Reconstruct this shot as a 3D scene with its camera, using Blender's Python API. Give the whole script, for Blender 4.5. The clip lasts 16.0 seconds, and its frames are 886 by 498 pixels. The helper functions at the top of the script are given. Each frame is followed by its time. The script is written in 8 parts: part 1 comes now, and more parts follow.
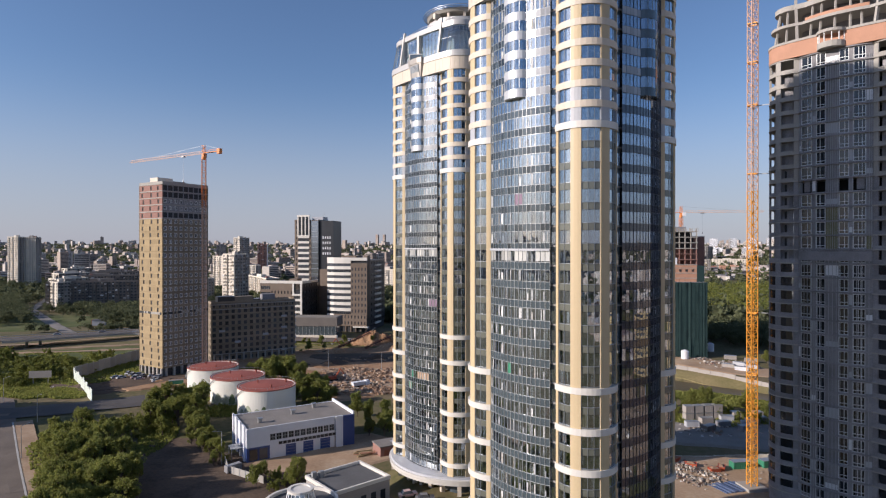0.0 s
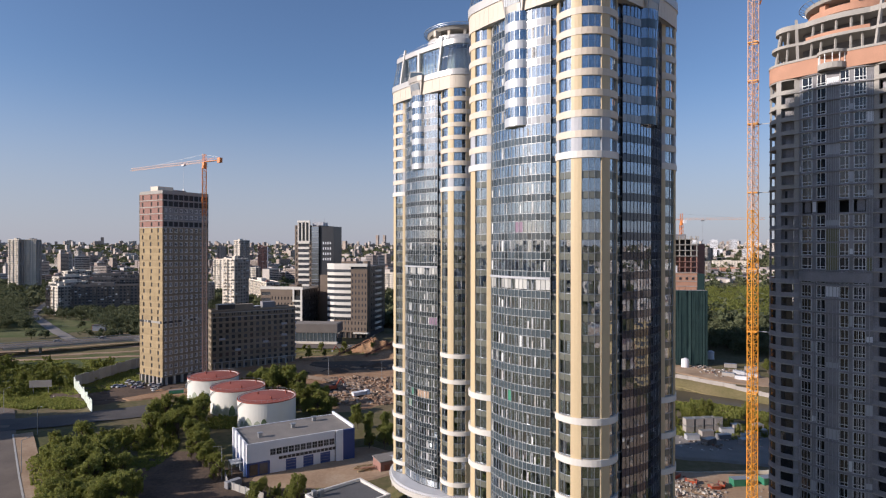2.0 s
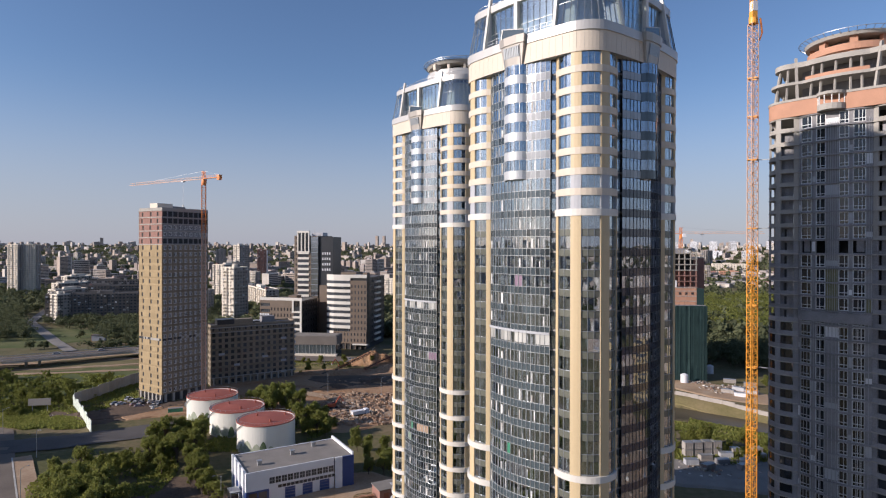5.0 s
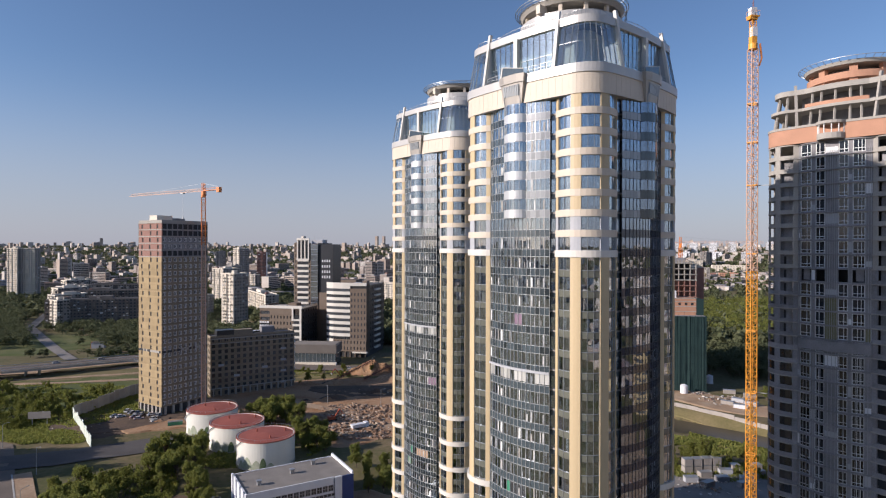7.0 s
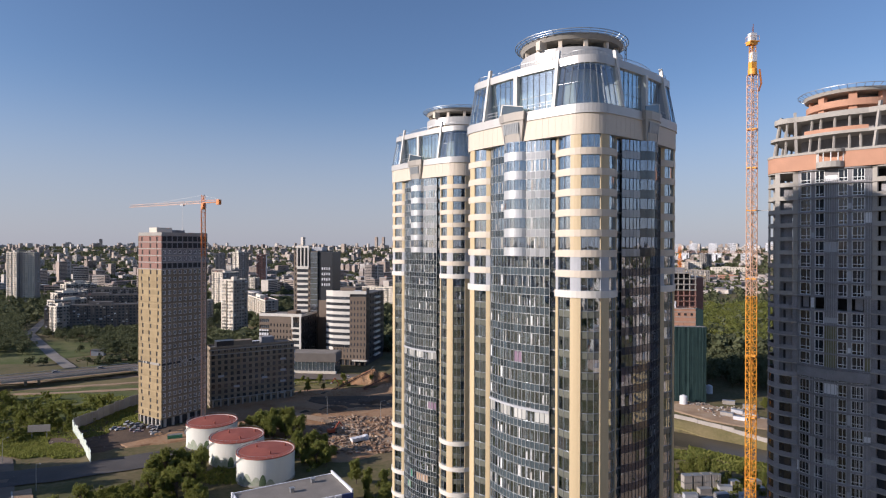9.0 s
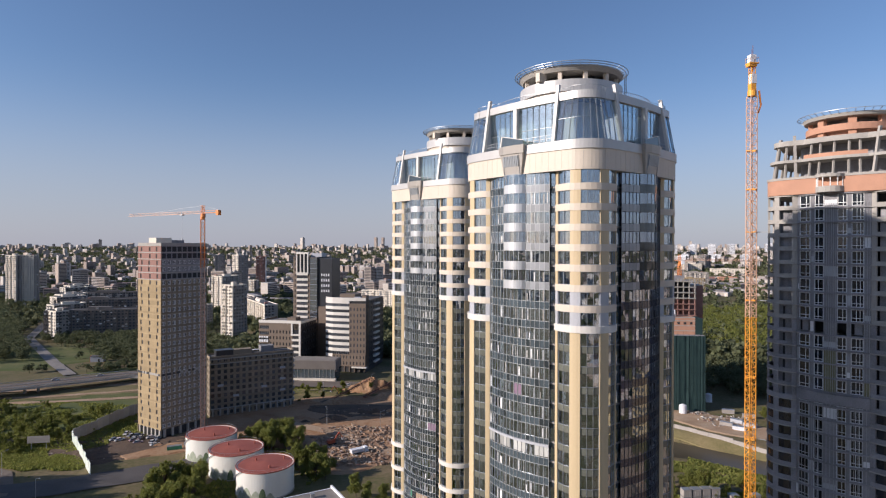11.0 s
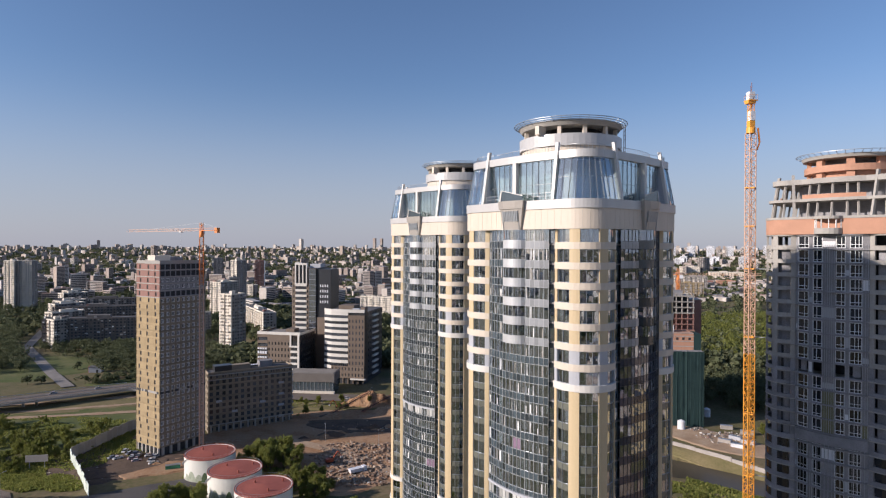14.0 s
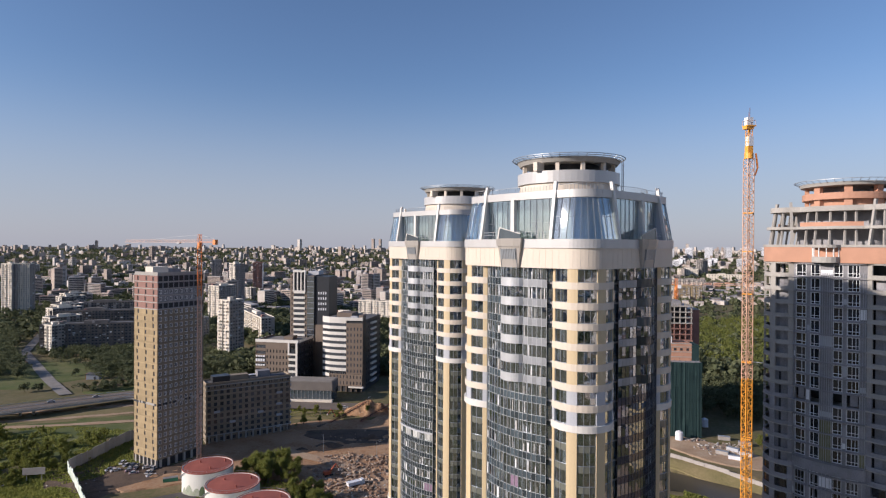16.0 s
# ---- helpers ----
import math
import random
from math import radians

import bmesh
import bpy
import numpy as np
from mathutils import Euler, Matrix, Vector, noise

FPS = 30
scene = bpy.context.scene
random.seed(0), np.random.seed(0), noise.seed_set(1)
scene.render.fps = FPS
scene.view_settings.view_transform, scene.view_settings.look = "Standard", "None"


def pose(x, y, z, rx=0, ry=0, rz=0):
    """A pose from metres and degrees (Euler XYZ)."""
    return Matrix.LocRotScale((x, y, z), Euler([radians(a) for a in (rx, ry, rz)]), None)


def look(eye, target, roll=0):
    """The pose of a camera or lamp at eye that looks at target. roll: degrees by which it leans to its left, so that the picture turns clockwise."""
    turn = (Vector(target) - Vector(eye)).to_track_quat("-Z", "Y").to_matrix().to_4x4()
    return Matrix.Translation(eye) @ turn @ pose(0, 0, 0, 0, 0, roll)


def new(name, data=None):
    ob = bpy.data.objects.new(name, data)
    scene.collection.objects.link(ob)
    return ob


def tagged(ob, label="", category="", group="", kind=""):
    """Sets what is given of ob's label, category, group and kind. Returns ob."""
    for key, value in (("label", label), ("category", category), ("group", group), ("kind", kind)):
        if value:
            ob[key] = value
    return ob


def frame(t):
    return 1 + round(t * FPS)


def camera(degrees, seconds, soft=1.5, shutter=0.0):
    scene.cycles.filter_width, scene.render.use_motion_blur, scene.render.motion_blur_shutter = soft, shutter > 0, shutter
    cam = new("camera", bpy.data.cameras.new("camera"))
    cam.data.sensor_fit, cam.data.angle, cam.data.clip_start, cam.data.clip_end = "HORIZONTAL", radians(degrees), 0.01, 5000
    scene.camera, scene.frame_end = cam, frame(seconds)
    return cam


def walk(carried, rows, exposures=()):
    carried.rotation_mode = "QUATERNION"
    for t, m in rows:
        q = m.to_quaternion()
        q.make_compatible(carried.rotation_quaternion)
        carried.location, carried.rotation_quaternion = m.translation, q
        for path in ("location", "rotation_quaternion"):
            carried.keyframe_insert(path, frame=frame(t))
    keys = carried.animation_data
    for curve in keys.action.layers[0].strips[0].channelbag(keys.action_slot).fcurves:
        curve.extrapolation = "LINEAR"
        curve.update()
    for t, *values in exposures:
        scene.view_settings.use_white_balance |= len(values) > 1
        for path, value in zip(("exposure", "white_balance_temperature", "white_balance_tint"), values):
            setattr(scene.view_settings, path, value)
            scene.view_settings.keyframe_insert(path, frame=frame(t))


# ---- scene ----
cam = camera(73.5, 16.0, soft=1.2)
METRES, EYE, TILT, LEAN, TURN = 44.0, 61.0, -0.2, 0.0, 0.0
ROWS = [
    (0.0, 0.0, 0.0, 0.0, 0.0, 0.0, -0.0),
    (0.5, 0.0005, 0.0005, 0.0214, 0.02, 0.01, -0.02),
    (1.0, 0.0003, 0.0005, 0.0454, 0.02, 0.0, -0.03),
    (1.5, -0.0002, 0.0002, 0.069, 0.02, 0.0, -0.05),
    (2.0, -0.0005, 0.0001, 0.0978, 0.02, 0.01, -0.05),
    (2.5, -0.001, -0.0001, 0.1256, 0.02, 0.02, -0.06),
    (3.0, -0.0015, -0.0001, 0.157, 0.02, 0.02, -0.07),
    (3.5, -0.0012, 0.0006, 0.1866, -0.0, 0.02, -0.1),
    (4.0, -0.0003, 0.0007, 0.2198, -0.01, 0.01, -0.12),
    (6.5, -0.0003, 0.0002, 0.3896, -0.04, -0.05, -0.12),
    (7.0, -0.0007, -0.0004, 0.4248, -0.05, -0.06, -0.13),
    (7.5, -0.0009, -0.0007, 0.4572, -0.05, -0.06, -0.13),
    (8.0, -0.0016, -0.0015, 0.4925, -0.06, -0.05, -0.14),
    (8.5, -0.0023, -0.0024, 0.5253, -0.06, -0.05, -0.15),
    (9.0, -0.0025, -0.0029, 0.5578, -0.09, -0.06, -0.14),
    (11.5, -0.0035, -0.0034, 0.7038, -0.15, -0.09, -0.17),
    (12.0, -0.0034, -0.0039, 0.7355, -0.17, -0.09, -0.19),
    (12.5, -0.0034, -0.0044, 0.7667, -0.18, -0.08, -0.2),
    (13.0, -0.0035, -0.0049, 0.8013, -0.19, -0.08, -0.21),
    (13.5, -0.0051, -0.0052, 0.8332, -0.22, -0.07, -0.22),
    (14.0, -0.0064, -0.0048, 0.8673, -0.26, -0.09, -0.23),
    (14.5, -0.0074, -0.0047, 0.899, -0.29, -0.1, -0.25),
    (15.0, -0.0067, -0.0043, 0.9336, -0.32, -0.1, -0.28),
    (15.5, -0.0058, -0.004, 0.9657, -0.36, -0.11, -0.31),
    (16.0, -0.0048, -0.0036, 0.9997, -0.4, -0.1, -0.34),
]
walk(cam, [(t, pose(0, 0, EYE, TILT, LEAN, TURN) @ pose(METRES * x, METRES * y, METRES * z, 90 + pitch, roll, yaw)) for t, x, y, z, yaw, pitch, roll in ROWS],
     exposures=((0.0, 0.25, 5950, 17), (16.0, 0.25, 5950, 17)))


# ---- world, sun, exposure ----
SUN_AZ = (-0.9472, -0.3206)          # horizontal direction towards the sun
SUN_EL = 21.0
world = bpy.data.worlds.new("sky")
scene.world = world
world.use_nodes = True
wn, wl = world.node_tree.nodes, world.node_tree.links
wn.clear()
sky = wn.new("ShaderNodeTexSky")
sky.sky_type = 'NISHITA'
sky.sun_disc = False
sky.sun_elevation = radians(SUN_EL)
sky.sun_rotation = math.atan2(SUN_AZ[0], SUN_AZ[1])
sky.altitude = 250
sky.air_density, sky.dust_density, sky.ozone_density = 1.0, 0.7, 3.0
bg = wn.new("ShaderNodeBackground")
bg.inputs["Strength"].default_value = 0.094
wo = wn.new("ShaderNodeOutputWorld")
# summer haze: a grey-lilac veil that thickens towards the horizon, alike all round
wc = wn.new("ShaderNodeTexCoord")
wx = wn.new("ShaderNodeSeparateXYZ")
wl.new(wc.outputs["Generated"], wx.inputs[0])
hz = wn.new("ShaderNodeMapRange")
hz.interpolation_type = 'SMOOTHERSTEP'
for k, v in (("From Min", -0.02), ("From Max", 0.30), ("To Min", 0.76), ("To Max", 0.0)):
    hz.inputs[k].default_value = v
wl.new(wx.outputs["Z"], hz.inputs["Value"])
hm = wn.new("ShaderNodeMix")
hm.data_type = 'RGBA'
hm.inputs["B"].default_value = (3.92, 3.96, 4.32, 1)
wl.new(hz.outputs[0], hm.inputs["Factor"])
wl.new(sky.outputs[0], hm.inputs["A"])
wl.new(hm.outputs["Result"], bg.inputs["Color"])
wl.new(bg.outputs[0], wo.inputs["Surface"])
sun_data = bpy.data.lights.new("sun", "SUN")
sun_data.energy, sun_data.angle, sun_data.color = 4.9, radians(0.6), (1.0, 0.87, 0.70)
sun = new("sun", sun_data)
ce = math.cos(radians(SUN_EL))
sun.matrix_world = look((SUN_AZ[0] * ce * 900, SUN_AZ[1] * ce * 900, math.sin(radians(SUN_EL)) * 900), (0, 0, 0))
scene.view_settings.exposure = 0.0


# ---- materials ----
def surf(name, col, rough=0.75, metal=0.0, var=0.18, scale=0.35, fine=5.0, bump=0.15, rnd="", rv=0.25, streak=0.0, spec=0.5):
    """A paint or mineral surface: large stains, fine grain, bump, and a tone of its own for each piece."""
    m = bpy.data.materials.new(name)
    m.use_nodes = True
    n, l = m.node_tree.nodes, m.node_tree.links
    b = n["Principled BSDF"]
    b.inputs["Roughness"].default_value, b.inputs["Metallic"].default_value = rough, metal
    b.inputs["Specular IOR Level"].default_value = spec
    tc = n.new("ShaderNodeTexCoord")
    mp = n.new("ShaderNodeMapping")
    l.new(tc.outputs["Object"], mp.inputs["Vector"])
    if streak:
        mp.inputs["Scale"].default_value = (1, 1, streak)
    big, small = n.new("ShaderNodeTexNoise"), n.new("ShaderNodeTexNoise")
    big.inputs["Scale"].default_value, big.inputs["Detail"].default_value = scale, 6
    small.inputs["Scale"].default_value, small.inputs["Detail"].default_value = fine, 4
    l.new(mp.outputs[0], big.inputs["Vector"])
    l.new(tc.outputs["Object"], small.inputs["Vector"])
    add = n.new("ShaderNodeMath"); add.operation = "ADD"
    l.new(big.outputs[0], add.inputs[0]); l.new(small.outputs[0], add.inputs[1])
    rng = n.new("ShaderNodeMapRange")
    rng.inputs["From Min"].default_value, rng.inputs["From Max"].default_value = 0.6, 1.4
    rng.inputs["To Min"].default_value, rng.inputs["To Max"].default_value = 1 - var, 1 + var
    l.new(add.outputs[0], rng.inputs["Value"])
    out = rng.outputs[0]
    if rnd:
        src = n.new("ShaderNodeNewGeometry" if rnd == "island" else "ShaderNodeObjectInfo")
        r2 = n.new("ShaderNodeMapRange")
        r2.inputs["To Min"].default_value, r2.inputs["To Max"].default_value = 1 - rv, 1 + rv
        l.new(src.outputs["Random Per Island" if rnd == "island" else "Random"], r2.inputs["Value"])
        mul = n.new("ShaderNodeMath"); mul.operation = "MULTIPLY"
        l.new(out, mul.inputs[0]); l.new(r2.outputs[0], mul.inputs[1])
        out = mul.outputs[0]
    vm = n.new("ShaderNodeVectorMath"); vm.operation = "SCALE"
    vm.inputs[0].default_value = col
    l.new(out, vm.inputs["Scale"])
    l.new(vm.outputs[0], b.inputs["Base Color"])
    if bump:
        bp = n.new("ShaderNodeBump")
        bp.inputs["Strength"].default_value, bp.inputs["Distance"].default_value = bump, 0.05
        l.new(small.outputs[0], bp.inputs["Height"])
        l.new(bp.outputs[0], b.inputs["Normal"])
    return m


def mixed(name, cols, scale=0.1, fine=2.0, rough=0.95, bump=0.4, rnd="", dist=0.2, thin=0.0):
    """Patchy surface that goes between several colours (grass, soil, leaves, walls of a town)."""
    m = bpy.data.materials.new(name)
    m.use_nodes = True
    n, l = m.node_tree.nodes, m.node_tree.links
    b = n["Principled BSDF"]
    b.inputs["Roughness"].default_value = rough
    b.inputs["Specular IOR Level"].default_value = 0.25
    tc = n.new("ShaderNodeTexCoord")
    big, small = n.new("ShaderNodeTexNoise"), n.new("ShaderNodeTexNoise")
    big.inputs["Scale"].default_value, big.inputs["Detail"].default_value = scale, 8
    small.inputs["Scale"].default_value, small.inputs["Detail"].default_value = fine, 5
    for k in (big, small):
        l.new(tc.outputs["Object"], k.inputs["Vector"])
    mix = n.new("ShaderNodeMath"); mix.operation = "MULTIPLY_ADD"
    mix.inputs[1].default_value, mix.inputs[2].default_value = 0.45, 0.0
    l.new(small.outputs[0], mix.inputs[0])
    add = n.new("ShaderNodeMath"); add.operation = "MULTIPLY_ADD"
    add.inputs[1].default_value = 0.75
    l.new(big.outputs[0], add.inputs[0]); l.new(mix.outputs[0], add.inputs[2])
    val = add.outputs[0]
    if rnd:
        src = n.new("ShaderNodeNewGeometry" if rnd == "island" else "ShaderNodeObjectInfo")
        sub = n.new("ShaderNodeMath"); sub.operation = "MULTIPLY_ADD"
        sub.inputs[1].default_value = 0.5
        l.new(src.outputs["Random Per Island" if rnd == "island" else "Random"], sub.inputs[0])
        half = n.new("ShaderNodeMath"); half.operation = "MULTIPLY"
        half.inputs[1].default_value = 0.55
        l.new(val, half.inputs[0]); l.new(half.outputs[0], sub.inputs[2])
        val = sub.outputs[0]
    ramp = n.new("ShaderNodeValToRGB")
    el = ramp.color_ramp.elements
    for i, c in enumerate(cols):
        pos = 0.36 + 0.48 * i / max(1, len(cols) - 1)
        if rnd:
            pos = 0.15 + 0.75 * i / max(1, len(cols) - 1)
        e = el[i] if i < 2 else el.new(pos)
        e.position, e.color = pos, (*c, 1)
    l.new(val, ramp.inputs[0])
    l.new(ramp.outputs[0], b.inputs["Base Color"])
    bp = n.new("ShaderNodeBump")
    bp.inputs["Strength"].default_value, bp.inputs["Distance"].default_value = bump, dist
    l.new(small.outputs[0], bp.inputs["Height"])
    l.new(bp.outputs[0], b.inputs["Normal"])
    if thin:
        tl, mx = n.new("ShaderNodeBsdfTranslucent"), n.new("ShaderNodeMixShader")
        l.new(ramp.outputs[0], tl.inputs["Color"])
        mx.inputs[0].default_value = thin
        l.new(b.outputs[0], mx.inputs[1]); l.new(tl.outputs[0], mx.inputs[2])
        l.new(mx.outputs[0], n["Material Output"].inputs["Surface"])
    return m


def glass(name, tint, film=0.12, rough=0.015, wave=0.02):
    """Window glass: a see-through tinted sheet with a mirror film; the gloss grows towards grazing views."""
    m = bpy.data.materials.new(name)
    m.use_nodes = True
    n, l = m.node_tree.nodes, m.node_tree.links
    n.clear()
    o = n.new("ShaderNodeOutputMaterial")
    mx, tr, gl, lw = (n.new("ShaderNode" + k) for k in ("MixShader", "BsdfTransparent", "BsdfGlossy", "LayerWeight"))
    lw.inputs["Blend"].default_value = 0.5
    pw, rg = n.new("ShaderNodeMath"), n.new("ShaderNodeMapRange")
    pw.operation = "POWER"
    pw.inputs[1].default_value = 3.2
    rg.inputs["To Min"].default_value = film
    l.new(lw.outputs["Facing"], pw.inputs[0])
    l.new(pw.outputs[0], rg.inputs["Value"])
    tr.inputs["Color"].default_value = (*tint, 1)
    gl.inputs["Roughness"].default_value = rough
    gl.inputs["Color"].default_value = (0.86, 0.93, 1.0, 1)
    tc, no, bp = (n.new("ShaderNode" + k) for k in ("TexCoord", "TexNoise", "Bump"))
    no.inputs["Scale"].default_value = 0.45
    bp.inputs["Strength"].default_value, bp.inputs["Distance"].default_value = wave, 0.3
    l.new(tc.outputs["Object"], no.inputs["Vector"])
    l.new(no.outputs[0], bp.inputs["Height"])
    l.new(bp.outputs[0], gl.inputs["Normal"])
    l.new(rg.outputs[0], mx.inputs[0]); l.new(tr.outputs[0], mx.inputs[1]); l.new(gl.outputs[0], mx.inputs[2])
    l.new(mx.outputs[0], o.inputs["Surface"])
    return m


